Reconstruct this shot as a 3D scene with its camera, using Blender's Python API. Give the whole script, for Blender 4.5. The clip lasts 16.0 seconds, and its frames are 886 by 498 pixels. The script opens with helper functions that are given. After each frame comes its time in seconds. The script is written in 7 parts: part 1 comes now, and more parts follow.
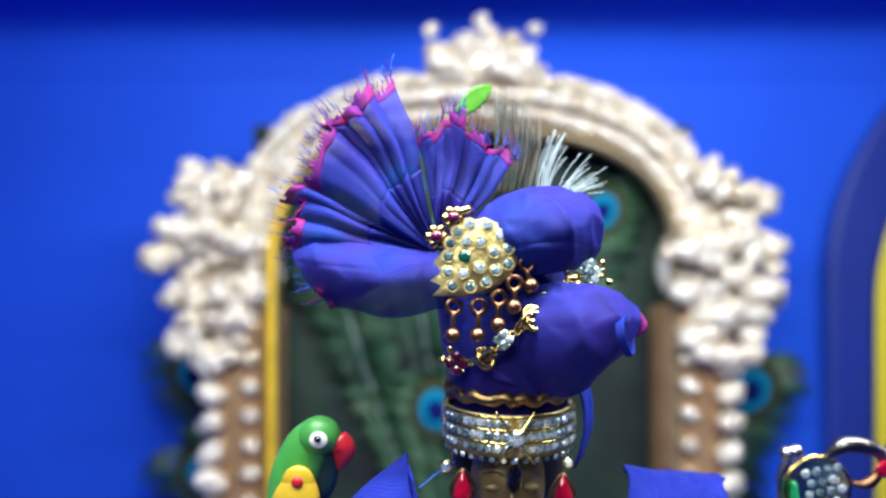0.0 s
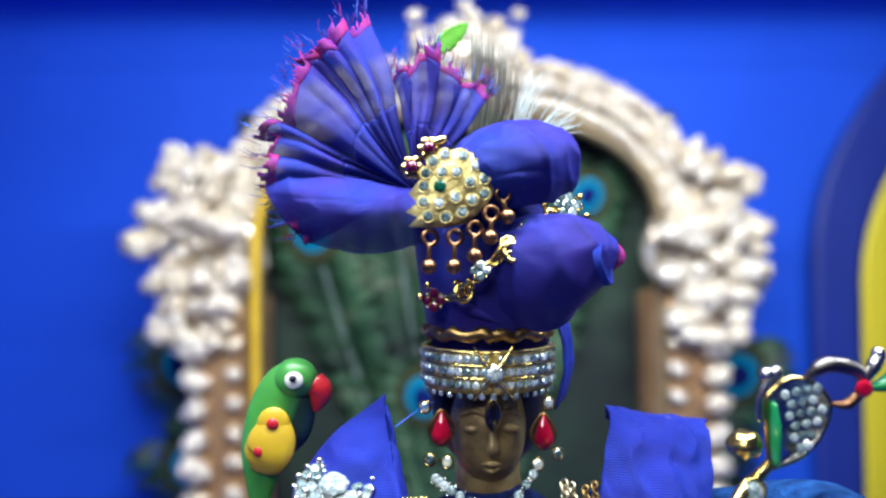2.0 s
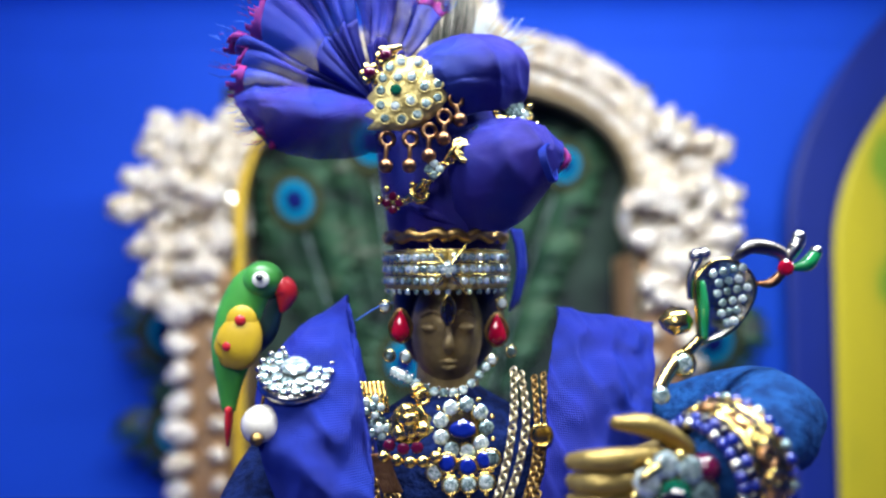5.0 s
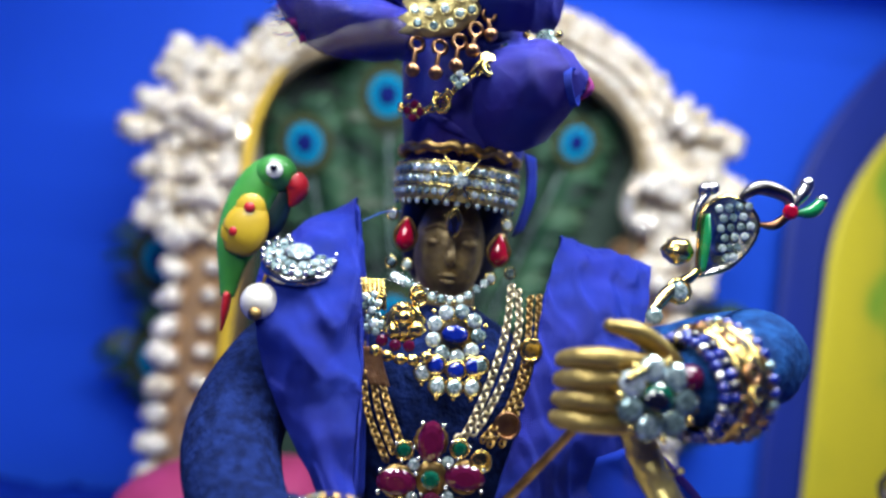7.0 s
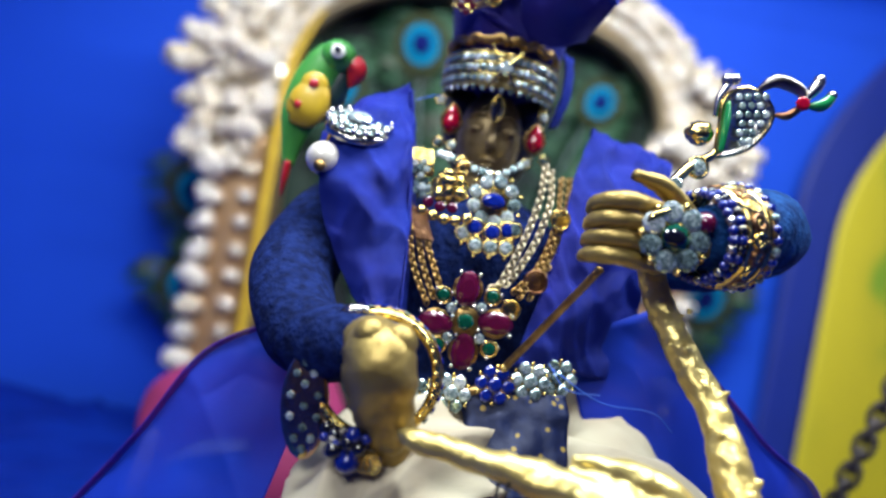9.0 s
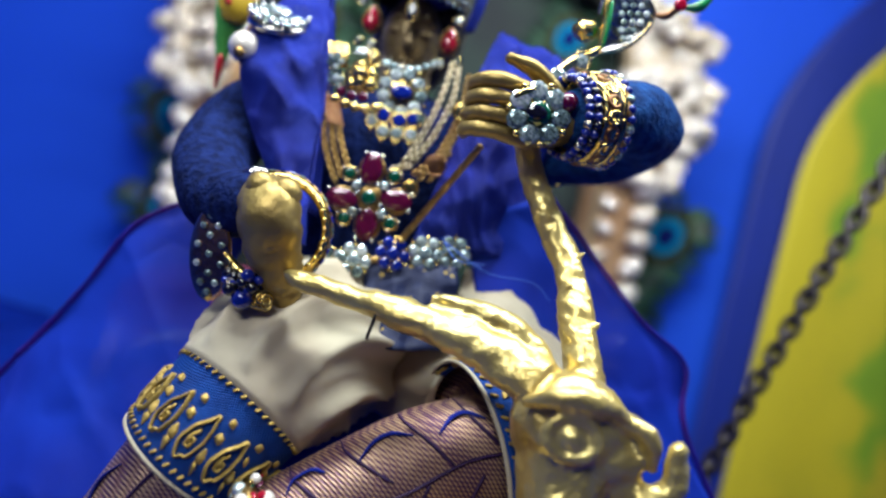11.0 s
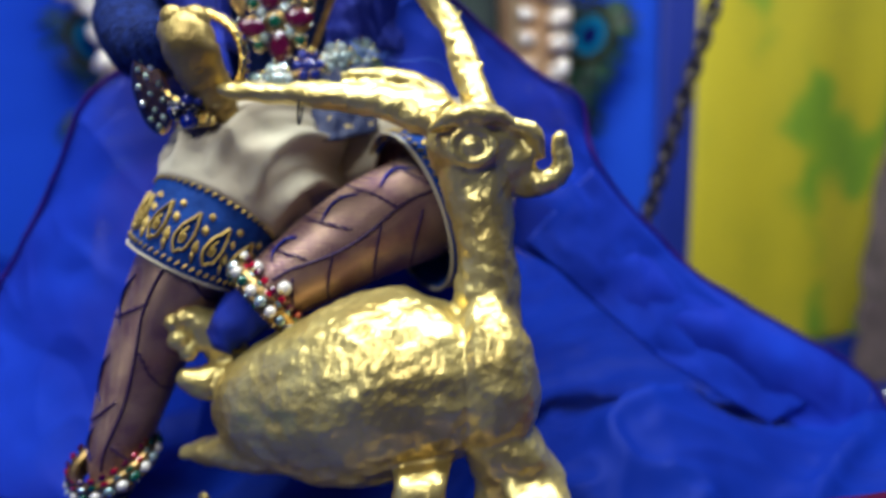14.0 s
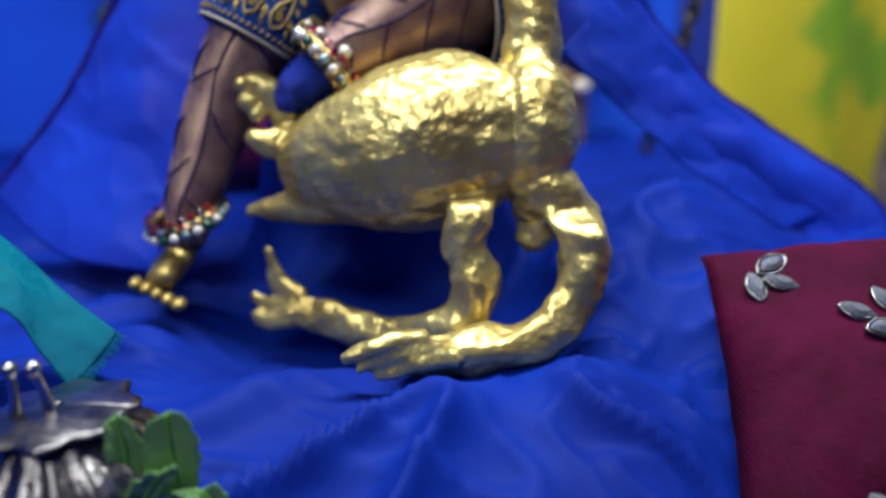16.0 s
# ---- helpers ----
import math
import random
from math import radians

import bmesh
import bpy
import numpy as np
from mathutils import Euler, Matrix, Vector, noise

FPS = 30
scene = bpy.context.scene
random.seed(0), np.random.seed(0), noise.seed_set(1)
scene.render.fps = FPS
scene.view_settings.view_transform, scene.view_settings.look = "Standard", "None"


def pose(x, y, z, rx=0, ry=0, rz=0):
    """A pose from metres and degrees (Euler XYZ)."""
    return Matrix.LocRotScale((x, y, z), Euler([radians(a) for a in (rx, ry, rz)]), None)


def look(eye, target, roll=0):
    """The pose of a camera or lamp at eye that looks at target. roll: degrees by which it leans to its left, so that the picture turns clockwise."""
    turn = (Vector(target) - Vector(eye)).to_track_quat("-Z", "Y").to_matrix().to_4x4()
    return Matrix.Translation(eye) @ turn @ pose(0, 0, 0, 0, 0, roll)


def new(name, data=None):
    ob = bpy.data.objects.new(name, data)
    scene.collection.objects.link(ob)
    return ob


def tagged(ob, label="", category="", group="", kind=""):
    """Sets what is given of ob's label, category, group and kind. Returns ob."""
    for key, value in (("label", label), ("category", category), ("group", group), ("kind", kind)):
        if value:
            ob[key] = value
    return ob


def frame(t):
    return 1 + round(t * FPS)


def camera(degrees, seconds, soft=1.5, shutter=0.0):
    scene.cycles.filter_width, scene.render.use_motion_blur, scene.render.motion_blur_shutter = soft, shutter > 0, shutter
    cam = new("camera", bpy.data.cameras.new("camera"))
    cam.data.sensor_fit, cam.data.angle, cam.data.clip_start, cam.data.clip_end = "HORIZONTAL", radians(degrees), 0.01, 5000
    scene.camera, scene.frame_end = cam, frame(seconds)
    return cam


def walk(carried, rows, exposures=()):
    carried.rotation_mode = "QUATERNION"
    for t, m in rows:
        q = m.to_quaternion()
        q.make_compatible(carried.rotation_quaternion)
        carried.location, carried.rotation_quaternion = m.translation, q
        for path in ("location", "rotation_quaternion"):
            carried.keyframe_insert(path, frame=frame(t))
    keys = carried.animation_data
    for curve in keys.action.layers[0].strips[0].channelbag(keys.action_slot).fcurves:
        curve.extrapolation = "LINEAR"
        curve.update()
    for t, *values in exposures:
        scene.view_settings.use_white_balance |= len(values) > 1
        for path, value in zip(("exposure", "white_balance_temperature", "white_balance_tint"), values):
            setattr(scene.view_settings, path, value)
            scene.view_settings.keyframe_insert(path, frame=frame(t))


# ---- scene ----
cam = camera(66.7, 16.0, soft=2.4, shutter=0.4)
METRES, EYE, TILT, LEAN, TURN = 0.30, 0.30, 0.0, 0.0, 0.0
ROWS = [
    (0.0, 0.0, 0.0, 0.0, 0.0, -0.0, -0.0),
    (0.5, -0.0133, 0.0111, -0.0148, -0.25, -0.32, 0.49),
    (1.0, 0.005, 0.0005, -0.0353, 0.35, 0.1, 0.19),
    (1.5, -0.0041, 0.013, -0.0428, -0.44, 0.69, -0.02),
    (2.0, 0.0114, 0.0066, -0.0631, -0.75, 1.23, 0.48),
    (2.5, 0.0135, 0.0059, -0.0739, -1.3, 1.93, 0.46),
    (3.0, 0.0276, -0.0024, -0.093, -0.87, 1.91, 0.47),
    (3.5, 0.0205, -0.007, -0.0996, -1.6, 2.56, 0.71),
    (4.0, 0.0412, -0.0143, -0.1224, -1.34, 1.94, 0.99),
    (6.5, 0.0369, -0.0306, -0.1816, -1.38, 1.41, -3.62),
    (7.0, 0.0324, -0.0325, -0.2141, -1.83, 0.85, -6.74),
    (7.5, 0.0331, -0.0438, -0.2455, -1.82, 0.59, -9.78),
    (8.0, 0.0241, -0.065, -0.2651, -1.52, 0.13, -10.05),
    (8.5, 0.0138, -0.0781, -0.3, -0.92, -0.12, -9.77),
    (9.0, 0.017, -0.0941, -0.3201, -1.18, -0.13, -10.48),
    (9.5, 0.0406, -0.0839, -0.3448, -1.22, -0.0, -10.98),
    (10.0, 0.0635, -0.1181, -0.3604, -1.48, -1.03, -11.5),
    (12.5, 0.1912, -0.1827, -0.3970, 0.61, -5.72, -12.64),
    (13.0, 0.2015, -0.2074, -0.4191, -0.32, -6.52, -10.89),
    (13.5, 0.2233, -0.2498, -0.4245, -2.44, -10.31, -4.04),
    (14.0, 0.1749, -0.2882, -0.4560, -4.40, -13.29, 2.47),
    (14.5, 0.1497, -0.3238, -0.4903, -5.23, -16.98, 4.08),
    (15.0, 0.1439, -0.3348, -0.5410, -4.66, -16.86, 3.95),
    (15.5, 0.1322, -0.3734, -0.5670, -3.89, -17.29, 2.97),
    (16.0, 0.1250, -0.3925, -0.6261, -3.39, -16.44, 1.70),
]
walk(cam, [(t, pose(0, 0, EYE, TILT, LEAN, TURN) @ pose(METRES * x, METRES * y, METRES * z, 90 + pitch, roll, yaw)) for t, x, y, z, yaw, pitch, roll in ROWS],
     [(0.0, 0.0), (9.0, -0.03), (10.0, -0.08), (12.5, -0.18), (16.0, 0.05)])
cam.data.dof.use_dof = True
cam.data.dof.focus_distance = 0.158
cam.data.dof.aperture_fstop = 5.3

# ---- light: one shelf lamp above and in front, an added front fill, dim surroundings ----
world = bpy.data.worlds.new("world")
scene.world = world
world.use_nodes = True
world.node_tree.nodes["Background"].inputs[0].default_value = (0.55, 0.65, 1.0, 1)
world.node_tree.nodes["Background"].inputs[1].default_value = 0.25


def area_lamp(name, eye, target, sx, sy, watts, colour):
    d = bpy.data.lights.new(name, "AREA")
    d.shape, d.size, d.size_y, d.energy, d.color = "RECTANGLE", sx, sy, watts, colour
    o = new(name, d)
    o.matrix_world = look(eye, target)
    return o


area_lamp("shelf_lamp", (0.07, 0.105, 0.494), (0.06, 0.32, 0.1), 0.50, 0.06, 5.2, (0.89, 0.98, 1.02))
# unseen narrow fill, added to brighten the fronts of statue and antelope
fill = area_lamp("front_fill", (-0.16, -0.36, 0.60), (0.030, 0.15, 0.18), 0.30, 0.16, 0.31, (0.94, 0.99, 1.03))
fill.data.spread = radians(62)


# ---- materials ----
def material(name, colour, rough=0.5, metal=0.0, second=None, scale=40.0, bump=0.0, bump_scale=400.0, sheen=0.0,
             clear=1.0, coat=0.0, weave=0.0, weave_scale=900.0, stretch=(1, 1, 1), trans=0.0, ior=1.45, spec=0.5, detail=4.0):
    m = bpy.data.materials.new(name)
    m.use_nodes = True
    nt = m.node_tree
    N, L = nt.nodes, nt.links
    b = N["Principled BSDF"]
    b.inputs["Roughness"].default_value = rough
    b.inputs["Metallic"].default_value = metal
    b.inputs["Sheen Weight"].default_value = 0.35 * sheen
    b.inputs["Sheen Tint"].default_value = (*[min(1.0, 0.02 + 2.0 * c) for c in colour], 1)
    b.inputs["Coat Weight"].default_value = coat
    b.inputs["Transmission Weight"].default_value = trans
    b.inputs["IOR"].default_value = ior
    b.inputs["Specular IOR Level"].default_value = 0.12 if sheen or weave else spec
    b.inputs["Base Color"].default_value = (*colour, 1)
    tc = N.new("ShaderNodeTexCoord")
    mp = N.new("ShaderNodeMapping")
    mp.inputs["Scale"].default_value = stretch
    L.new(tc.outputs["Object"], mp.inputs[0])
    if second:
        n = N.new("ShaderNodeTexNoise")
        n.inputs["Scale"].default_value, n.inputs["Detail"].default_value = scale, detail
        L.new(mp.outputs[0], n.inputs["Vector"])
        r = N.new("ShaderNodeValToRGB")
        r.color_ramp.elements[0].position, r.color_ramp.elements[1].position = 0.35, 0.65
        r.color_ramp.elements[0].color, r.color_ramp.elements[1].color = (*colour, 1), (*second, 1)
        L.new(n.outputs["Fac"], r.inputs[0])
        L.new(r.outputs[0], b.inputs["Base Color"])
    last = None
    if bump:
        n2 = N.new("ShaderNodeTexNoise")
        n2.inputs["Scale"].default_value, n2.inputs["Detail"].default_value = bump_scale, 5.0
        L.new(mp.outputs[0], n2.inputs["Vector"])
        bp = N.new("ShaderNodeBump")
        bp.inputs["Strength"].default_value, bp.inputs["Distance"].default_value = bump, 0.001
        L.new(n2.outputs["Fac"], bp.inputs["Height"])
        last = bp
    if weave:
        for axis in ("X", "Z"):
            w = N.new("ShaderNodeTexWave")
            w.bands_direction = axis
            w.inputs["Scale"].default_value, w.inputs["Distortion"].default_value = weave_scale, 1.5
            L.new(mp.outputs[0], w.inputs["Vector"])
            bp = N.new("ShaderNodeBump")
            bp.inputs["Strength"].default_value, bp.inputs["Distance"].default_value = weave, 0.0003
            L.new(w.outputs["Fac"], bp.inputs["Height"])
            if last:
                L.new(last.outputs[0], bp.inputs["Normal"])
            last = bp
    if last:
        L.new(last.outputs[0], b.inputs["Normal"])
    if clear < 1:
        t = N.new("ShaderNodeBsdfTransparent")
        mx = N.new("ShaderNodeMixShader")
        mx.inputs[0].default_value = clear
        L.new(t.outputs[0], mx.inputs[1])
        L.new(b.outputs[0], mx.inputs[2])
        L.new(mx.outputs[0], N["Material Output"].inputs[0])
    return m


GOLD = material("gold_paint", (0.82, 0.67, 0.25), 0.33, 0.70, (0.60, 0.43, 0.13), 55, 0.8, 240)
GOLD_LIMB = material("gold_skin", (0.44, 0.32, 0.10), 0.42, 0.7, (0.32, 0.22, 0.07), 90, 0.5, 300)
GOLD_M = material("gold_metal", (0.82, 0.62, 0.22), 0.22, 1.0, (0.65, 0.46, 0.14), 300, 0.1, 900)
GOLD_DULL = material("worn_gold", (0.45, 0.29, 0.10), 0.35, 1.0, (0.25, 0.15, 0.06), 300, 0.2, 900)
GOLD_PLATE = material("pale_gold_plate", (0.62, 0.50, 0.20), 0.34, 0.55, (0.50, 0.38, 0.13), 260, 0.5, 700)
BRASS = material("pale_brass", (0.60, 0.53, 0.38), 0.28, 1.0, (0.36, 0.30, 0.19), 300, 0.15, 900)
ROSE = material("rose_gold", (0.66, 0.42, 0.29), 0.24, 1.0, (0.46, 0.27, 0.17), 300, 0.2, 700)
COPPER = material("copper_bead", (0.34, 0.18, 0.09), 0.32, 1.0, (0.22, 0.11, 0.06), 400)
SILVER = material("silver", (0.62, 0.60, 0.57), 0.25, 1.0, (0.35, 0.33, 0.31), 200, 0.15, 500)
OXID = material("oxidised_silver", (0.33, 0.30, 0.29), 0.30, 1.0, (0.12, 0.11, 0.11), 150, 0.3, 500)
BRONZE = material("dark_bronze", (0.33, 0.24, 0.11), 0.40, 0.5, (0.20, 0.14, 0.07), 220, 0.25, 500)
HAIR = material("black_paint", (0.012, 0.010, 0.012), 0.4)
PEARL = material("pearl", (0.80, 0.75, 0.66), 0.18, 0.15, (0.68, 0.62, 0.55), 120, coat=0.6)
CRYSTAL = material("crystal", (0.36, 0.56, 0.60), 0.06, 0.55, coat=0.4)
# facet reflections are painted: dark and bright tones by stone and by cell
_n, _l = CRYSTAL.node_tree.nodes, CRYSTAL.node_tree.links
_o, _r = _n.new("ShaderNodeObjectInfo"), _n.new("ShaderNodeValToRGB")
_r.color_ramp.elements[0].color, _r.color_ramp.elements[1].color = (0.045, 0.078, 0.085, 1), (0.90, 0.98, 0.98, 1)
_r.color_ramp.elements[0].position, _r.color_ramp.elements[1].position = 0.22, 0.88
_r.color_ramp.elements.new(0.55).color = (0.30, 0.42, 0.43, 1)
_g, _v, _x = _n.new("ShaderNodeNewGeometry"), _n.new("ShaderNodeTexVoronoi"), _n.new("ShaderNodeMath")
_v.inputs["Scale"].default_value = 1900.0          # cells about half a millimetre, as painted facet glints
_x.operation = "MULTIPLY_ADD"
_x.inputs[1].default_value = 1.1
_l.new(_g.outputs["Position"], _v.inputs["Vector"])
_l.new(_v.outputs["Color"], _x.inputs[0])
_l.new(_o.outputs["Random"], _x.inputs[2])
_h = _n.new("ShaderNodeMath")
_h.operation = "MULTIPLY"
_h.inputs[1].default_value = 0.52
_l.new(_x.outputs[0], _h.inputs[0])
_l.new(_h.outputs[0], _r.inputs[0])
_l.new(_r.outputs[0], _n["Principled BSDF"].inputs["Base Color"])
RUBY = material("ruby_glass", (0.42, 0.005, 0.03), 0.08, 0.1, (0.28, 0.003, 0.02), 200, coat=1.0)
PINKRUBY = material("dark_ruby", (0.11, 0.006, 0.038), 0.12, 0.1, (0.06, 0.004, 0.022), 200, coat=0.8)
EMERALD = material("emerald_glass", (0.004, 0.09, 0.05), 0.08, 0.1, (0.003, 0.05, 0.03), 200, coat=1.0)
SAPPHIRE = material("sapphire_glass", (0.006, 0.02, 0.30), 0.08, 0.1, (0.004, 0.012, 0.14), 200, coat=1.0)
BLACKGEM = material("black_glass", (0.006, 0.006, 0.012), 0.08, coat=1.0)
GREEN_EN = material("green_enamel", (0.01, 0.20, 0.06), 0.2, coat=0.8)
SATIN = material("blue_satin", (0.011, 0.028, 0.27), 0.46, 0, (0.014, 0.018, 0.21), 30, 0.4, 120, 0.5, weave=0.5, weave_scale=640)
TURBAN = material("turban_silk", (0.012, 0.024, 0.20), 0.46, 0, (0.024, 0.016, 0.17), 45, 0.5, 110, 0.7, weave=0.3, weave_scale=900)
SHEERT = material("turban_organza", (0.020, 0.036, 0.30), 0.45, 0, (0.040, 0.026, 0.25), 60, 0.4, 160, 0.6, clear=0.60, weave=0.3, weave_scale=900)
MAGENTA = material("magenta_edge", (0.27, 0.016, 0.13), 0.5, 0, (0.10, 0.014, 0.18), 220, 0.3, 300, 0.4, clear=0.80, weave=0.3, weave_scale=500)
ORGANZA = material("blue_organza", (0.014, 0.054, 0.54), 0.38, 0, (0.014, 0.034, 0.40), 25, 0.5, 60, 0.5, clear=0.85, weave=0.2, weave_scale=600)
ORGANZA_FOLD = material("folded_organza", (0.012, 0.050, 0.50), 0.38, 0, (0.012, 0.034, 0.36), 30, 0.4, 60, 0.5, clear=0.88, weave=0.2, weave_scale=600)
HEM = material("purple_hem", (0.03, 0.022, 0.34), 0.5, 0, (0.09, 0.014, 0.24), 60, 0.2, 200, 0.3, clear=0.75)
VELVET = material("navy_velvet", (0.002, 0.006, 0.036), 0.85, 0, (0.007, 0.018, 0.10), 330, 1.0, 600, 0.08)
# the jacket's velvet made lighter: light on the raised sleeve, put into the colour
VELVET_LIT = material("lit_velvet", (0.003, 0.022, 0.095), 0.8, 0, (0.008, 0.055, 0.20), 260, 1.0, 600, 0.15)
WALLBLUE = material("blue_backdrop", (0.018, 0.098, 0.74), 0.6, 0, (0.016, 0.086, 0.65), 6, 0.15, 18, 0.2)
GROUNDBLUE = material("blue_cotton", (0.0035, 0.028, 0.31), 0.6, 0, (0.0035, 0.019, 0.23), 22, 0.3, 60, 0.2)
DARKBLUE = material("dark_blue_border", (0.012, 0.025, 0.26), 0.6, 0, (0.012, 0.022, 0.22), 8)
COTTON = material("cream_cotton", (0.50, 0.45, 0.33), 0.8, 0, (0.48, 0.40, 0.29), 50, 0.3, 120, 0.2, weave=0.2, weave_scale=900)
WOODGOLD = material("gold_painted_panel", (0.45, 0.27, 0.14), 0.4, 0.5, (0.36, 0.20, 0.10), 60, 0.3, 200)
YELLOWP = material("yellow_paint", (0.72, 0.46, 0.03), 0.5, 0, (0.6, 0.36, 0.02), 60)
PARROTG = material("parrot_green", (0.06, 0.30, 0.045), 0.4, 0, (0.045, 0.23, 0.045), 120, coat=0.2)
PARROTY = material("parrot_yellow", (0.58, 0.38, 0.02), 0.4, 0, (0.48, 0.30, 0.02), 120, coat=0.2)
REDP = material("red_paint", (0.48, 0.015, 0.025), 0.35, coat=0.4)
WHITEP = material("white_paint", (0.75, 0.74, 0.68), 0.4)
TEALC = material("teal_silk", (0.0, 0.16, 0.22), 0.45, 0, (0.0, 0.12, 0.20), 60, 0.2, 150, 0.5, weave=0.4)
MAROON = material("maroon_cloth", (0.085, 0.002, 0.028), 0.75, 0, (0.050, 0.0015, 0.016), 60, 0.5, 260, 0.2, weave=0.2, weave_scale=620)
PINKC = material("pink_cloth", (0.28, 0.022, 0.10), 0.7, 0, (0.20, 0.014, 0.065), 40, 0.3, 160)
LEAF = material("leaf_green", (0.10, 0.34, 0.03), 0.45, 0, (0.16, 0.42, 0.05), 90, 0.3, 250, coat=0.2)
LEAFD = material("basil_green", (0.19, 0.36, 0.12), 0.45, 0, (0.11, 0.26, 0.06), 120, 0.4, 250, coat=0.2)
BROWNC = material("brown_print", (0.16, 0.11, 0.09), 0.7, 0, (0.10, 0.075, 0.06), 90, 0.2, 100)
IRON = material("chain_steel", (0.075, 0.062, 0.058), 0.38, 0.8, (0.04, 0.035, 0.035), 150)
THREAD = material("blue_thread", (0.02, 0.10, 0.55), 0.5)
PALEF = material("pale_barb", (0.34, 0.40, 0.42), 0.5)
DARKF = material("dark_barb", (0.09, 0.075, 0.06), 0.5, 0, (0.03, 0.04, 0.03), 200)


def ramp_material(name, scale, stops, rough=0.6, metal=0.0, stretch=(1, 1, 1), kind="noise", bump=0.2):
    m = material(name, stops[0][1], rough, metal, bump=bump, bump_scale=300)
    nt = m.node_tree
    N, L = nt.nodes, nt.links
    tc = N.new("ShaderNodeTexCoord")
    mp = N.new("ShaderNodeMapping")
    mp.inputs["Scale"].default_value = stretch
    L.new(tc.outputs["Object"], mp.inputs[0])
    if kind == "noise":
        n = N.new("ShaderNodeTexNoise")
        n.inputs["Detail"].default_value = 3.0
        out = n.outputs["Fac"]
    elif kind == "cells":
        n = N.new("ShaderNodeTexVoronoi")
        n.feature = "DISTANCE_TO_EDGE"
        out = n.outputs["Distance"]
    else:
        n = N.new("ShaderNodeTexVoronoi")
        out = n.outputs["Distance"]
    n.inputs["Scale"].default_value = scale
    L.new(mp.outputs[0], n.inputs["Vector"])
    r = N.new("ShaderNodeValToRGB")
    els = r.color_ramp.elements
    els[0].position, els[0].color = stops[0][0], (*stops[0][1], 1)
    els[1].position, els[1].color = stops[-1][0], (*stops[-1][1], 1)
    for p, c in stops[1:-1]:
        els.new(p).color = (*c, 1)
    L.new(out, r.inputs[0])
    L.new(r.outputs[0], N["Principled BSDF"].inputs["Base Color"])
    return m


FEATHER = ramp_material("peacock_barbs", 26, [(0.30, (0.008, 0.014, 0.014)), (0.46, (0.018, 0.065, 0.032)), (0.60, (0.05, 0.12, 0.06)), (0.72, (0.14, 0.15, 0.11))], 0.5, 0.1, (1, 1, 2.2))
YELLOWC = ramp_material("yellow_green_print", 13, [(0.40, (0.62, 0.50, 0.02)), (0.56, (0.55, 0.46, 0.02)), (0.62, (0.22, 0.36, 0.02)), (0.72, (0.16, 0.30, 0.02))], 0.6, 0, (1, 1, 0.6))
def brocade_material():
    """Gold thread woven in fine steps over purple, brighter and duller in soft patches."""
    m = material("purple_gold_brocade", (0.3, 0.2, 0.12), 0.40, 0.45)
    N, L = m.node_tree.nodes, m.node_tree.links
    tc = N.new("ShaderNodeTexCoord")
    waves = []
    for way, scale, bend in (("DIAGONAL", 430, 0.6), ("Z", 300, 1.2)):
        w = N.new("ShaderNodeTexWave")
        w.bands_direction = way
        w.inputs["Scale"].default_value, w.inputs["Distortion"].default_value, w.inputs["Detail Scale"].default_value = scale, bend, 0.4
        L.new(tc.outputs["Object"], w.inputs["Vector"])
        waves.append(w)
    soft = N.new("ShaderNodeTexNoise")
    soft.inputs["Scale"].default_value, soft.inputs["Detail"].default_value = 95, 3.0
    L.new(tc.outputs["Object"], soft.inputs["Vector"])
    sums = []
    for a, k in ((waves[0], 0.34), (waves[1], 0.22), (soft, 0.62)):
        x = N.new("ShaderNodeMath")
        x.operation = "MULTIPLY_ADD"
        x.inputs[1].default_value = k
        L.new(a.outputs["Fac"], x.inputs[0])
        if sums:
            L.new(sums[-1].outputs[0], x.inputs[2])
        else:
            x.inputs[2].default_value = 0.0
        sums.append(x)
    r = N.new("ShaderNodeValToRGB")
    els = r.color_ramp.elements
    els[0].position, els[0].color = 0.36, (0.075, 0.022, 0.095, 1)
    els[1].position, els[1].color = 0.84, (0.62, 0.42, 0.25, 1)
    els.new(0.54).color = (0.19, 0.085, 0.10, 1)
    els.new(0.66).color = (0.42, 0.25, 0.16, 1)
    L.new(sums[-1].outputs[0], r.inputs[0])
    L.new(r.outputs[0], N["Principled BSDF"].inputs["Base Color"])
    bp = N.new("ShaderNodeBump")
    bp.inputs["Strength"].default_value, bp.inputs["Distance"].default_value = 0.5, 0.0003
    L.new(waves[0].outputs["Fac"], bp.inputs["Height"])
    L.new(bp.outputs[0], N["Principled BSDF"].inputs["Normal"])
    return m


BROCADE = brocade_material()
BORDER = material("blue_border", (0.010, 0.060, 0.29), 0.5, 0, (0.008, 0.042, 0.21), 260, 0.4, 300, 0.3, weave=0.4, weave_scale=600)


# ---- mesh builders ----
def thing(name, label, category, kind="", group="", at=(0, 0, 0)):
    o = new(name)
    o.empty_display_size = 0.01
    o.location = at
    return tagged(o, label, category, group, kind)


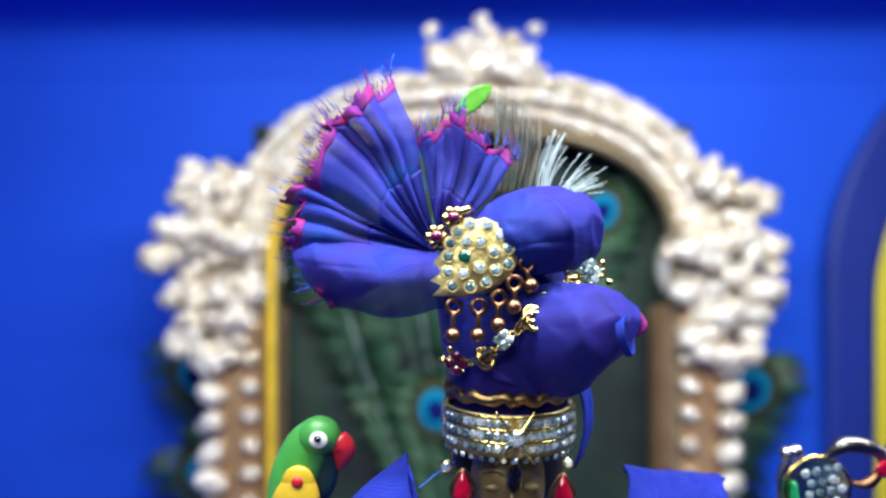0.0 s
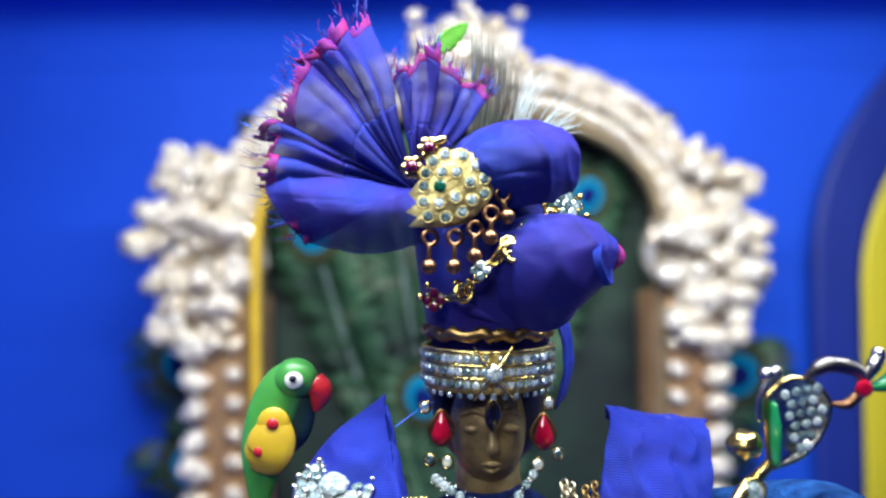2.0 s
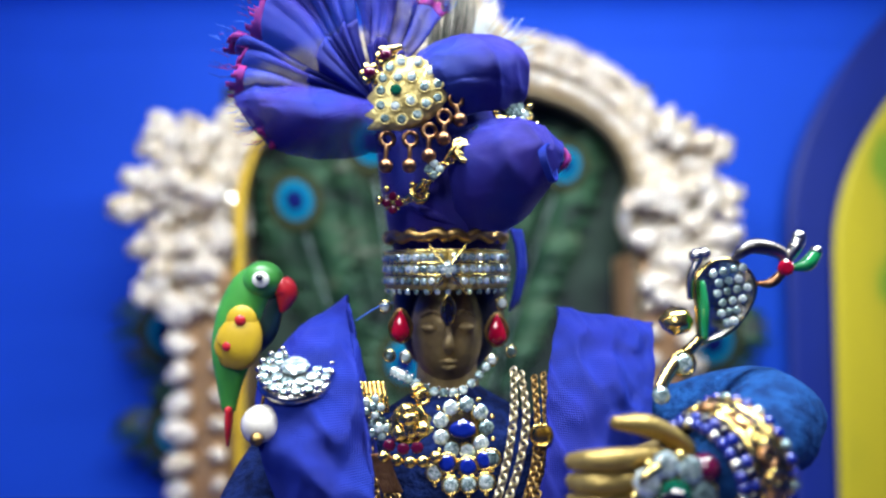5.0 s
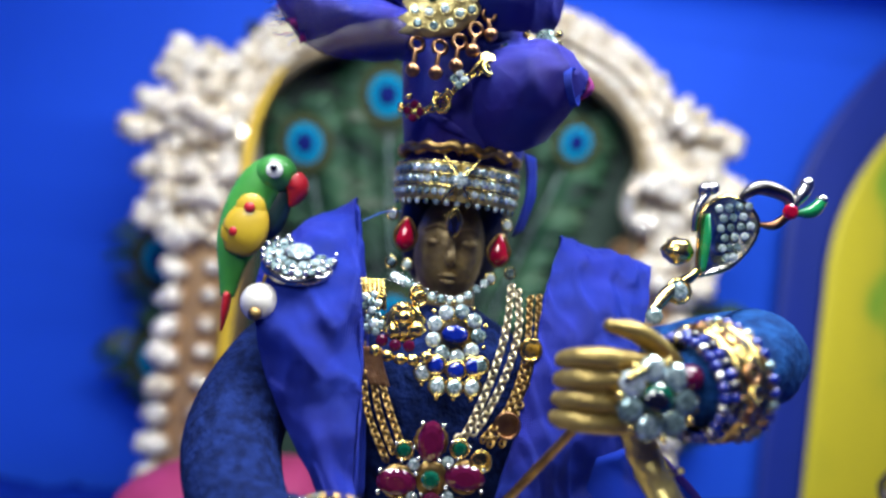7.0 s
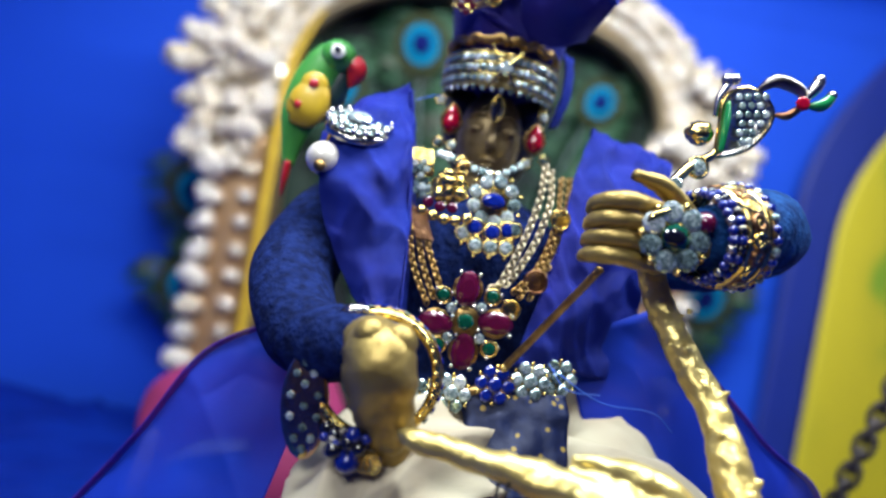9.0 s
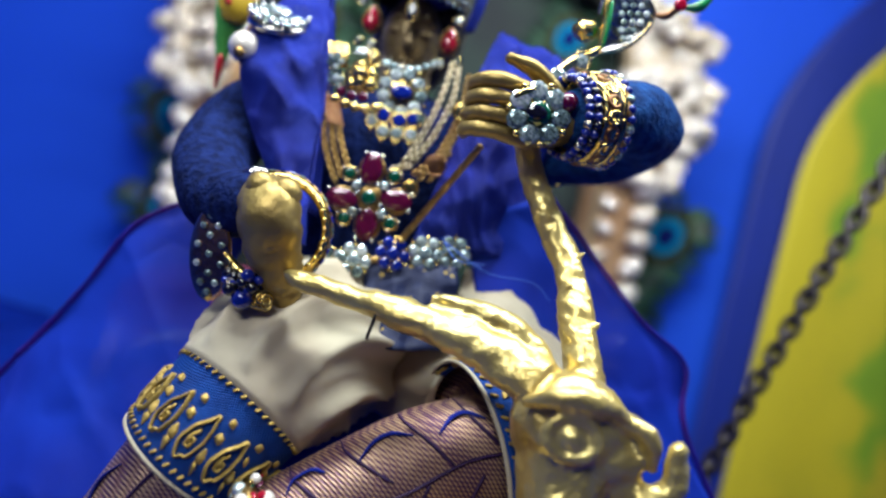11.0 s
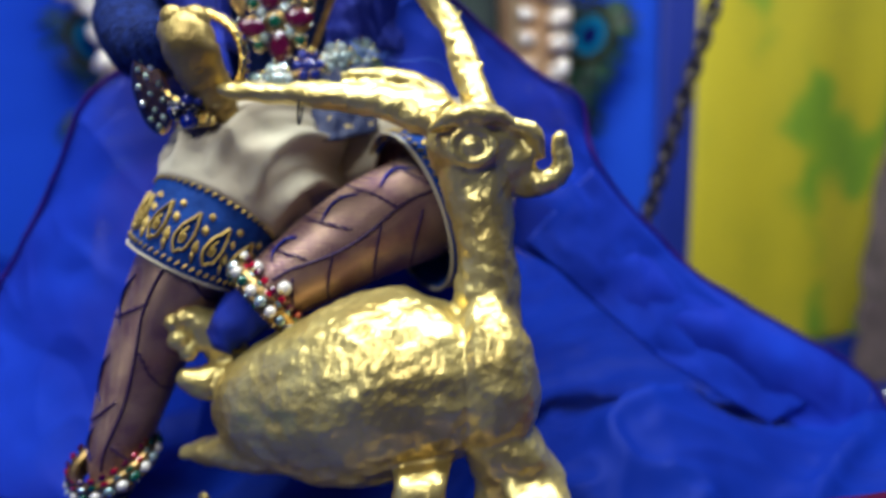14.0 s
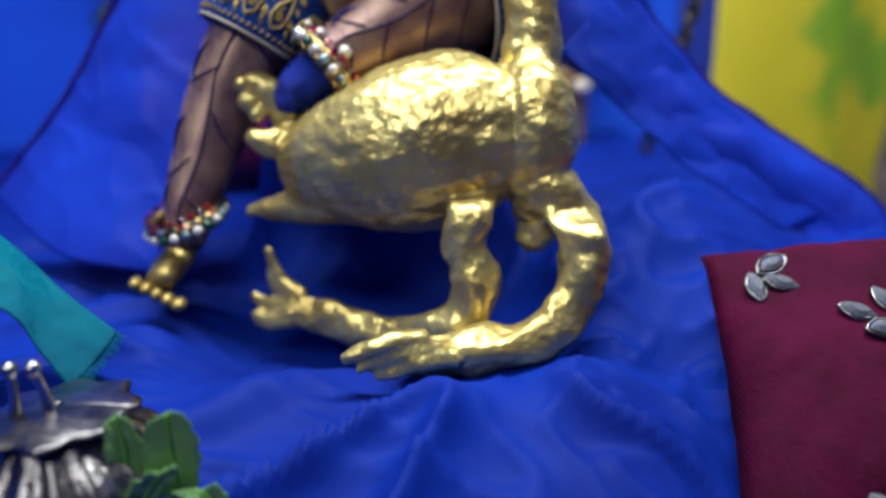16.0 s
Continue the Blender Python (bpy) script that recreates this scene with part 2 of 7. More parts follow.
class Build:
    """Collects vertices and faces with material slots, and links them as one mesh object."""

    def __init__(self):
        self.v, self.f, self.m, self.s = [], [], [], []

    def add(self, verts, faces, mat=0, smooth=True):
        n = len(self.v)
        self.v.extend([tuple(p) for p in verts])
        self.f.extend([tuple(i + n for i in q) for q in faces])
        self.m.extend([mat] * len(faces))
        self.s.extend([smooth] * len(faces))
        return self

    def mesh(self, name, mats):
        me = bpy.data.meshes.new(name)
        me.from_pydata(self.v, [], self.f)
        for m in mats:
            me.materials.append(m)
        me.polygons.foreach_set("material_index", self.m)
        me.polygons.foreach_set("use_smooth", self.s)
        me.update()
        return me


def part(name, b, mats, parent=None, label="", thick=0.0):
    """Links what b holds as one mesh object, under a thing where one is given."""
    mats = mats if isinstance(mats, (list, tuple)) else [mats]
    o = new(name, b.mesh(name, mats))
    if thick:
        s = o.modifiers.new("solid", "SOLIDIFY")
        s.thickness, s.offset = thick, 0.0
    if parent:
        o.parent = parent
        o.matrix_parent_inverse = Matrix.Translation(-Vector(parent.location)) if parent.parent is None else Matrix.Identity(4)
    if label:
        tagged(o, label)
    return o


def spline(pts, n):
    """n + 1 places along a smooth curve through pts (of any dimension)."""
    P = [np.array(p, float) for p in pts]
    if len(P) == 2:
        return [P[0] + (P[1] - P[0]) * i / n for i in range(n + 1)]
    P = [2 * P[0] - P[1]] + P + [2 * P[-1] - P[-2]]
    segs, out = len(P) - 3, []
    for i in range(n + 1):
        s = min(i / n * segs, segs - 1e-6)
        k, t = int(s), s - int(s)
        a, b, c, d = P[k:k + 4]
        out.append(0.5 * (2 * b + (c - a) * t + (2 * a - 5 * b + 4 * c - d) * t * t + (3 * b - a - 3 * c + d) * t ** 3))
    return out


def tube(b, pts, radii, seg=12, n=24, mat=0, flat=1.0, lump=0.0, up=(0, 0, 1), closed=False):
    """A rounded limb or wire along a curve; radii run along it, flat squeezes it across its side, lump makes it uneven."""
    if not isinstance(radii, (list, tuple)):
        radii = [radii] * len(pts)
    if len(radii) != len(pts):
        radii = [r[0] for r in spline([(r,) for r in radii], len(pts) - 1)]
    curve = spline([(*p, r) for p, r in zip(pts, radii)], n)
    V, F = [], []
    side = None
    for i, q in enumerate(curve):
        p, r = Vector(q[:3]), max(float(q[3]), 1e-5)
        a, c = curve[max(i - 1, 0)][:3], curve[min(i + 1, n)][:3]
        d = (Vector(c) - Vector(a))
        d = d.normalized() if d.length > 1e-9 else Vector((0, 0, 1))
        if side is None:
            u0 = Vector(up)
            side = d.cross(u0)
            if side.length < 1e-3:
                side = d.cross(Vector((1, 0, 0)))
        side = (side - d * side.dot(d)).normalized()
        top = side.cross(d)
        for k in range(seg):
            a2 = 2 * math.pi * k / seg
            rr = r * (1 + lump * noise.noise(Vector(p) * (0.6 / max(r, 1e-4)) + Vector((math.cos(a2), math.sin(a2), 0))))
            V.append(p + side * rr * math.cos(a2) + top * rr * flat * math.sin(a2))
    for i in range(n):
        for k in range(seg):
            k2 = (k + 1) % seg
            F.append((i * seg + k, i * seg + k2, (i + 1) * seg + k2, (i + 1) * seg + k))
    if closed:
        for k in range(seg):
            F.append((n * seg + k, n * seg + (k + 1) % seg, (k + 1) % seg, k))
    else:
        d0 = (Vector(curve[0][:3]) - Vector(curve[1][:3])).normalized() * float(curve[0][3]) * 0.5
        d1 = (Vector(curve[-1][:3]) - Vector(curve[-2][:3])).normalized() * float(curve[-1][3]) * 0.5
        V += [Vector(curve[0][:3]) + d0, Vector(curve[-1][:3]) + d1]
        for k in range(seg):
            F.append((len(V) - 2, (k + 1) % seg, k))
            F.append((len(V) - 1, n * seg + k, n * seg + (k + 1) % seg))
    return b.add(V, F, mat)


def ball(b, c, r, seg=12, rings=8, mat=0, turn=None, lump=0.0, freq=1.0):
    r = (r, r, r) if isinstance(r, (int, float)) else r
    turn = turn or Matrix.Identity(3)
    V, F = [], []
    for i in range(1, rings):
        th = math.pi * i / rings
        for k in range(seg):
            ph = 2 * math.pi * k / seg
            d = Vector((math.sin(th) * math.cos(ph), math.sin(th) * math.sin(ph), math.cos(th)))
            w = 1 + (lump * noise.noise(d * freq + Vector(c) * 50) if lump else 0)
            V.append(Vector(c) + turn @ Vector((d.x * r[0] * w, d.y * r[1] * w, d.z * r[2] * w)))
    V += [Vector(c) + turn @ Vector((0, 0, r[2])), Vector(c) - turn @ Vector((0, 0, r[2]))]
    for i in range(rings - 2):
        for k in range(seg):
            k2 = (k + 1) % seg
            F.append((i * seg + k, (i + 1) * seg + k, (i + 1) * seg + k2, i * seg + k2))
    for k in range(seg):
        k2 = (k + 1) % seg
        F.append((len(V) - 2, k, k2))
        F.append((len(V) - 1, (rings - 2) * seg + k2, (rings - 2) * seg + k))
    return b.add(V, F, mat)


def facing(d, up=(0, 0, 1)):
    """The turn whose z axis looks along d."""
    d = Vector(d).normalized()
    x = Vector(up).cross(d)
    if x.length < 1e-3:
        x = Vector((1, 0, 0))
    x.normalize()
    return Matrix((x, d.cross(x), d)).transposed()


def gem(b, c, d, r, mat=0, squeeze=1.0, seg=8, tall=0.75, up=(0, 0, 1)):
    """A cut stone at c that looks along d: table, crown, girdle and point."""
    t = facing(d, up)
    V, F = [], []
    for rad, h, off in ((0.52, tall, 0), (0.80, tall * 0.72, 0.5), (1.0, 0.05, 0), (0.0, -0.6, 0)):
        for k in range(seg if rad else 1):
            a = 2 * math.pi * (k + off) / seg
            V.append(Vector(c) + t @ Vector((rad * r * math.cos(a), rad * r * squeeze * math.sin(a), h * r)))
    F.append(tuple(range(seg)))
    for j in range(2):
        for k in range(seg):
            k2 = (k + 1) % seg
            a, a2, q, q2 = j * seg + k, j * seg + k2, (j + 1) * seg + k, (j + 1) * seg + k2
            F += [(a, q, a2), (a2, q, q2)] if j == 0 else [(a, q, q2), (a, q2, a2)]
    for k in range(seg):
        F.append((2 * seg + k, 3 * seg, 2 * seg + (k + 1) % seg))
    return b.add(V, F, mat, False)


def ring(b, c, d, R, r, mat=0, seg=18, tube_seg=6, squeeze=1.0, up=(0, 0, 1)):
    t = facing(d, up)
    V, F = [], []
    for i in range(seg):
        a = 2 * math.pi * i / seg
        for k in range(tube_seg):
            e = 2 * math.pi * k / tube_seg
            q = R + r * math.cos(e)
            V.append(Vector(c) + t @ Vector((q * math.cos(a), q * squeeze * math.sin(a), r * math.sin(e))))
    for i in range(seg):
        for k in range(tube_seg):
            i2, k2 = (i + 1) % seg, (k + 1) % tube_seg
            F.append((i * tube_seg + k, i2 * tube_seg + k, i2 * tube_seg + k2, i * tube_seg + k2))
    return b.add(V, F, mat)


def sheet(b, f, nu, nv, mat=0, keep=None):
    """A cloth: f(u, v) gives its places for u, v from 0 to 1."""
    V = [f(i / nu, j / nv) for j in range(nv + 1) for i in range(nu + 1)]
    F = [(j * (nu + 1) + i, j * (nu + 1) + i + 1, (j + 1) * (nu + 1) + i + 1, (j + 1) * (nu + 1) + i)
         for j in range(nv) for i in range(nu) if keep is None or keep((i + 0.5) / nu, (j + 0.5) / nv)]
    return b.add(V, F, mat)


def cloth(b, rows, nu, nv, mat=0, wave=0.0, freq=90.0, seed=0.0, rib=0.0, ribs=5):
    """A draped cloth through rows of places, with soft folds of that depth."""
    across = [spline(r, nu) for r in rows]
    cols = [spline([a[i] for a in across], nv) for i in range(nu + 1)]
    V = []
    for j in range(nv + 1):
        for i in range(nu + 1):
            p = Vector(cols[i][j])
            if wave:
                w = noise.noise(p * freq + Vector((seed, seed, seed))) + 0.5 * noise.noise(p * freq * 2.3 + Vector((seed, 3, 1)))
                w += 0.7 * (1 - abs(noise.noise(Vector((p.x * freq * 1.6 + p.z * freq * 0.5, p.y * freq, p.z * freq * 0.6 + seed))))) ** 5
                p = p + Vector((0.3 * w, -w, 0.5 * w)) * wave
            if rib:
                u, v = i / nu, j / nv
                bend = 1.6 * noise.noise(Vector((u * 2.2, v * 3, seed)))
                amp = (0.4 + 0.9 * abs(noise.noise(Vector((v * 5, seed, 2))))) * min(1, 0.3 + 1.2 * u)
                p = p + Vector((0, -0.9, 0.4)) * rib * amp * (abs(math.sin(math.pi * ribs * v + bend)) ** 0.7 - 0.5) * 2
            V.append(p)
    F = [(j * (nu + 1) + i, j * (nu + 1) + i + 1, (j + 1) * (nu + 1) + i + 1, (j + 1) * (nu + 1) + i) for j in range(nv) for i in range(nu)]
    return b.add(V, F, mat)


def slab(b, lo, hi, mat=0):
    (x0, y0, z0), (x1, y1, z1) = lo, hi
    V = [(x, y, z) for x in (x0, x1) for y in (y0, y1) for z in (z0, z1)]
    return b.add(V, [(0, 1, 3, 2), (4, 6, 7, 5), (0, 4, 5, 1), (2, 3, 7, 6), (0, 2, 6, 4), (1, 5, 7, 3)], mat, False)


def fuse(o, voxel, smooth=0):
    r = o.modifiers.new("fuse", "REMESH")
    r.mode, r.voxel_size, r.use_smooth_shade = "VOXEL", voxel, True
    if smooth:
        s = o.modifiers.new("smooth", "SMOOTH")
        s.factor, s.iterations = 0.5, smooth
    return o


def step(a, b, x):
    t = min(max((x - a) / (b - a), 0), 1)
    return t * t * (3 - 2 * t)


def set_back(b, first, centre, f):
    """Sets what b holds from vertex first on back by f(x, y, z) metres, growing it in step as seen from centre."""
    c = Vector(centre)
    for i in range(first, len(b.v)):
        p = Vector(b.v[i])
        b.v[i] = tuple(c + (p - c) * (1 + f(*p) / (p.y - c.y)))
    return len(b.v)


# ---- the shrine: back wall with a cove added to shade its top, side walls, rear, shelf ----
def shrine():
    b = Build()
    # the bend at the top is an added shape that turns the upper edge dark
    prof = [(0.52, -0.12), (0.52, 0.2), (0.52, 0.40), (0.518, 0.435), (0.505, 0.462), (0.47, 0.474), (0.36, 0.478)]
    V = [(x, y, z) for x in np.linspace(-0.5, 0.62, 57) for y, z in spline(prof, 30)]
    V = [(x, y + 0.004 * noise.noise(Vector((x * 5, 0, z * 3))), z) for x, y, z in V]
    F = [(i * 31 + j, i * 31 + j + 1, (i + 1) * 31 + j + 1, (i + 1) * 31 + j) for i in range(56) for j in range(30)]
    b.add(V, F)
    tagged(part("wall_back", b, WALLBLUE, thick=0.004), "blue cloth backdrop, its top bent over to give a shaded band", "wall", kind="structure")
    for name, lo, hi in (("wall_left", (-0.52, -1.0, -0.12), (-0.50, 0.52, 0.9)), ("wall_right", (0.62, -1.0, -0.12), (0.64, 0.52, 0.9)),
                         ("wall_rear", (-0.52, -1.02, -0.12), (0.64, -1.0, 0.9)), ("ceiling", (-0.52, -1.0, 0.9), (0.64, 0.52, 0.92)),
                         ("floor", (-0.52, -1.0, -0.12), (0.64, 0.52, -0.10))):
        b = Build()
        slab(b, lo, hi)
        tagged(part(name, b, WALLBLUE), "plain blue surface closing the shrine", name.split("_")[0], kind="structure")
    b = Build()
    slab(b, (-0.50, 0.0, 0.505), (0.62, 0.515, 0.52))
    tagged(part("shelf_top", b, DARKBLUE), "dark blue shelf board over the shrine", "shelf", kind="structure")


def ground_height(x, y):
    seat = 0.092 * step(0.125, 0.165, y) * step(-0.035, -0.005, x) * (1 - step(0.06, 0.10, x)) * (1 - step(0.24, 0.30, y))
    base = 0.012 + 0.020 * step(-0.04, 0.04, y) + 0.026 * math.exp(-((x - 0.13) ** 2 / 0.0022 + (y - 0.115) ** 2 / 0.0010))
    base += 0.006 * math.exp(-((x - 0.03) ** 2 / 0.003 + (y - 0.01) ** 2 / 0.0008))
    p = Vector((x, y, 0))
    warp = 0.9 * noise.noise(Vector((x * 10, y * 10, 9)))
    soft = noise.noise(Vector((x * 13 + y * 6, y * 26 - x * 9, 1)))
    crease = (1 - abs(noise.noise(Vector((x * 13 + y * 10 + warp, y * 34 - x * 16 + warp, 3))))) ** 6
    fine = (1 - abs(noise.noise(Vector((x * 34 - y * 26 + warp * 2, y * 70 + x * 30, 4))))) ** 6
    fold = 0.0065 * soft + 0.0070 * crease + 0.0018 * fine - 0.0022
    base -= 0.014 * step(0.085, 0.115, x) * (1 - step(0.045, 0.075, y))
    base -= 0.115 * step(0.235, 0.285, x) * step(0.155, 0.21, y)
    under = step(-0.045, -0.01, x) * (1 - step(0.07, 0.10, x)) * step(0.028, 0.05, y) * (1 - step(0.105, 0.135, y))
    fold *= (1 - 0.8 * under) * (1 + 0.4 * (1 - step(0.0, 0.05, y)))
    base -= 0.013 * under * step(0.04, 0.075, y) + 0.002 * under
    return base + seat + fold + 0.0003 * noise.noise(p * 160)


def ground():
    b = Build()
    nx, ny = 300, 280
    def spread(k, n):
        u = 2 * k / n - 1
        return 0.32 * u + 0.68 * u ** 3
    V = [(0.055 + 0.545 * spread(i, nx), 0.055 + 0.455 * spread(j, ny), 0) for j in range(ny + 1) for i in range(nx + 1)]
    V = [(x, y, ground_height(x, y)) for x, y, _ in V]
    F = [(j * (nx + 1) + i, j * (nx + 1) + i + 1, (j + 1) * (nx + 1) + i + 1, (j + 1) * (nx + 1) + i) for j in range(ny) for i in range(nx)]
    b.add(V, F)
    tagged(part("ground", b, GROUNDBLUE, thick=0.0012), "wrinkled royal blue cotton cloth laid over the seat and shelf", "cloth", kind="structure")


shrine()
ground()


# ---- the yellow hanging beside the arch ----
BANDBLUE = material("band_blue", (0.008, 0.026, 0.25), 0.6, 0, (0.008, 0.022, 0.20), 8, 0.2, 60)


def hanging():
    t = thing("yellow_hanging", "yellow and green printed cloth hanging with a dark blue border", "wall hanging")
    def f(inset, y):
        def g(u, v):
            z = -0.09 + (0.475 - inset + 0.09) * v
            left = 0.284 + inset + 0.11 * max(0, (v - 0.66) / 0.34) ** 2
            x = left + (0.60 - left) * u
            return Vector((x, y + 0.006 * math.sin(x * 70 + z * 5) * u, z))
        return g
    b = Build()
    sheet(b, f(0.0, 0.497), 40, 30)
    part("border", b, BANDBLUE, t, "dark blue cloth border", thick=0.002)
    b = Build()
    sheet(b, f(0.030, 0.488), 40, 30)
    part("field", b, YELLOWC, t, thick=0.002)
    t2 = thing("brown_drape", "brown patterned cloth drape beside the yellow hanging", "drape")
    b = Build()
    cloth(b, [[(0.455, 0.42, 0.19), (0.49, 0.41, 0.20), (0.53, 0.42, 0.21)], [(0.425, 0.41, 0.06), (0.47, 0.395, 0.06), (0.52, 0.41, 0.06)], [(0.412, 0.40, -0.09), (0.46, 0.38, -0.09), (0.51, 0.40, -0.09)]], 24, 20, 0, 0.006, 40)
    part("pleats", b, BROWNC, t2, thick=0.002)


hanging()


# ---- chain ----
def chain():
    t = thing("hanging_chain", "dark steel curb chain hanging beside the yellow cloth", "chain")
    path = spline([(0.172, 0.25, 0.060), (0.206, 0.25, 0.175), (0.236, 0.25, 0.270), (0.305, 0.25, 0.50)], 400)
    run = [0.0]
    for p, q in zip(path, path[1:]):
        run.append(run[-1] + float(np.linalg.norm(q - p)))
    pitch, s, i, k = 0.0070, 0.0, 0, 0
    while s < run[-1]:
        while run[i] < s and i < len(path) - 2:
            i += 1
        d = Vector(path[i + 1] - path[i]).normalized()
        side = Vector((0.7, -0.7, 0)) if k % 2 else Vector((0.7, 0.7, 0))
        nrm = (side - d * side.dot(d)).normalized()
        b = Build()
        ring(b, path[i], nrm, 0.0033, 0.00135, 0, 16, 7, 1.6, d.cross(nrm).cross(nrm))
        part("link", b, IRON, t)
        s += pitch
        k += 1


chain()


# ---- the arch ----
CX = 0.020


def arch_curve(a, b, z0, sharp, n):
    return [(CX + a * -math.copysign(abs(math.cos(th)) ** sharp, math.cos(th)), z0 + b * math.sin(th) ** sharp) for th in np.linspace(0, math.pi, n)]


def arch():
    t = thing("arched_throne_back", "arched throne back covered in pearly shells and gold beads", "throne back", at=(CX, 0.44, 0.12))
    # moulded band and inner lip
    for name, a0, b0, a1, b1, y, mat, lab in (("arch_band", 0.128, 0.078, 0.156, 0.114, 0.436, WOODGOLD, "gold painted arch band"), ("inner_lip", 0.1255, 0.075, 0.129, 0.079, 0.424, LIPC, "dull gold inner edge")):
        b = Build()
        n = 60
        inner = [(CX - a0, 0.02)] + arch_curve(a0, b0, 0.30, 0.85, n) + [(CX + a0, 0.02)]
        outer = [(CX - a1, 0.02)] + arch_curve(a1, b1, 0.30, 0.85, n) + [(CX + a1, 0.02)]
        V = [(x, yy, z) for yy in (y, y + 0.02) for x, z in inner + outer]
        m, h = len(inner), len(inner) * 2
        F = []
        for i in range(m - 1):
            F += [(i, i + 1, m + i + 1, m + i), (h + i, h + m + i, h + m + i + 1, h + i + 1), (i, h + i, h + i + 1, i + 1), (m + i, m + i + 1, h + m + i + 1, h + m + i)]
        b.add(V, F)
        part(name, b, mat, t, lab)
    b = Build()
    tube(b, [(CX - 0.1275, 0.421, 0.02), (CX - 0.1275, 0.421, 0.2), (CX - 0.1275, 0.421, 0.285), (CX - 0.124, 0.421, 0.315), (CX - 0.112, 0.421, 0.345)], [0.003, 0.003, 0.003, 0.0028, 0.001], 10, 30)
    part("yellow_strip", b, YELLOWP, t, "yellow painted strip")
    rnd = random.Random(4)
    shell_mesh = []
    for k in range(5):
        b = Build()
        ball(b, (0, 0, 0), (1, 0.8, 0.75), 12, 8, 0, None, 0.25, 1.6)
        ball(b, (0.55, -0.3, 0.25), (0.45, 0.4, 0.4), 8, 6)
        ball(b, (-0.5, -0.35, -0.2), (0.5, 0.4, 0.42), 8, 6)
        shell_mesh.append(b.mesh("shell", [PEARLARCH[k % 3]]))

    def shell(x, y, z, r, name="shell"):
        o = new(name, shell_mesh[rnd.randrange(5)])
        o.matrix_basis = Matrix.Translation(Vector((x, y, z)) - t.location) @ Euler([rnd.uniform(-0.7, 0.7) for _ in range(3)]).to_matrix().to_4x4() @ Matrix.Diagonal((r, r, r, 1))
        o.parent = t
        return o
    # band ribs: three rows of small shells along the arch
    for a, bb, r, n in ((0.152, 0.110, 0.0064, 78), (0.143, 0.099, 0.0060, 72), (0.134, 0.087, 0.0054, 72)):
        for x, z in arch_curve(a, bb, 0.30, 0.85, n)[2:-2]:
            shell(x + rnd.uniform(-0.001, 0.001), 0.430 + rnd.uniform(-0.003, 0.001), z + rnd.uniform(-0.001, 0.001), r * rnd.uniform(0.85, 1.2))
    # crown at the top
    b = Build()
    ball(b, (CX + 0.006, 0.434, 0.420), (0.036, 0.008, 0.016), 18, 10)
    part("crown_base", b, PEARLARCH[1], t)
    for i in range(40):
        u = rnd.uniform(-1, 1)
        shell(CX + 0.006 + 0.034 * u, 0.426 + rnd.uniform(-0.006, 0.003), 0.412 + rnd.uniform(0, 0.028) * (1 - 0.55 * abs(u)), rnd.uniform(0.005, 0.0085), "crown_shell")
    for dx in (-0.032, 0.0, 0.034):
        shell(CX + 0.004 + dx, 0.424, 0.438 + 0.006 * (dx == 0), 0.0055, "crown_pearl")
    # shell clusters at the springing, and the columns
    for s in (-1, 1):
        cx = CX + s * (0.160 if s < 0 else 0.154)
        for zc, w, hgt, n in ((0.285, 0.036, 0.028, 44), (0.326, 0.024, 0.026, 26), (0.245, 0.028, 0.016, 22)):
            for i in range(n):
                u, v = rnd.uniform(-1, 1), rnd.uniform(-1, 1)
                shell(cx + s * 0.004 + w * u * (1 - 0.3 * abs(v)), 0.420 + rnd.uniform(-0.010, 0.006), zc + hgt * v, rnd.uniform(0.006, 0.0105), "cluster_shell")
        b = Build()
        ball(b, (cx, 0.436, 0.290), (0.036, 0.010, 0.034), 20, 12, 0, None, 0.15, 3.0)
        ball(b, (cx, 0.436, 0.325), (0.024, 0.009, 0.026), 18, 10, 0, None, 0.15, 3.0)
        part("cluster_base", b, PEARLARCH[1], t)
        b = Build()
        tube(b, [(cx - s * 0.012, 0.447, 0.02), (cx - s * 0.010, 0.447, 0.15), (cx - s * 0.008, 0.447, 0.26)], [0.026, 0.026, 0.028], 14, 16)
        part("column", b, WOODGOLD, t, "gold brown painted column")
        z = 0.228
        while z > 0.07:
            r = rnd.uniform(0.0085, 0.0105)
            shell(cx - s * -0.004, 0.418, z, r, "column_pearl")
            shell(cx - s * 0.020, 0.420, z + 0.004, 0.0062, "column_pearl")
            z -= rnd.uniform(0.0165, 0.0195)
    return t


LIPC = material("dull_gold", (0.30, 0.22, 0.12), 0.45, 0.4, (0.2, 0.15, 0.09), 60)
PEARLARCH = [material("shell_pearl", (0.90, 0.86, 0.77), 0.15, 0.45, (0.70, 0.58, 0.44), 110, 0.4, 160, coat=0.6),
             material("shell_cream", (0.88, 0.82, 0.70), 0.17, 0.50, (0.66, 0.52, 0.37), 120, 0.4, 160, coat=0.5),
             material("shell_gold", (0.84, 0.70, 0.48), 0.18, 0.65, (0.78, 0.67, 0.52), 90, 0.4, 160, coat=0.4)]
arch()


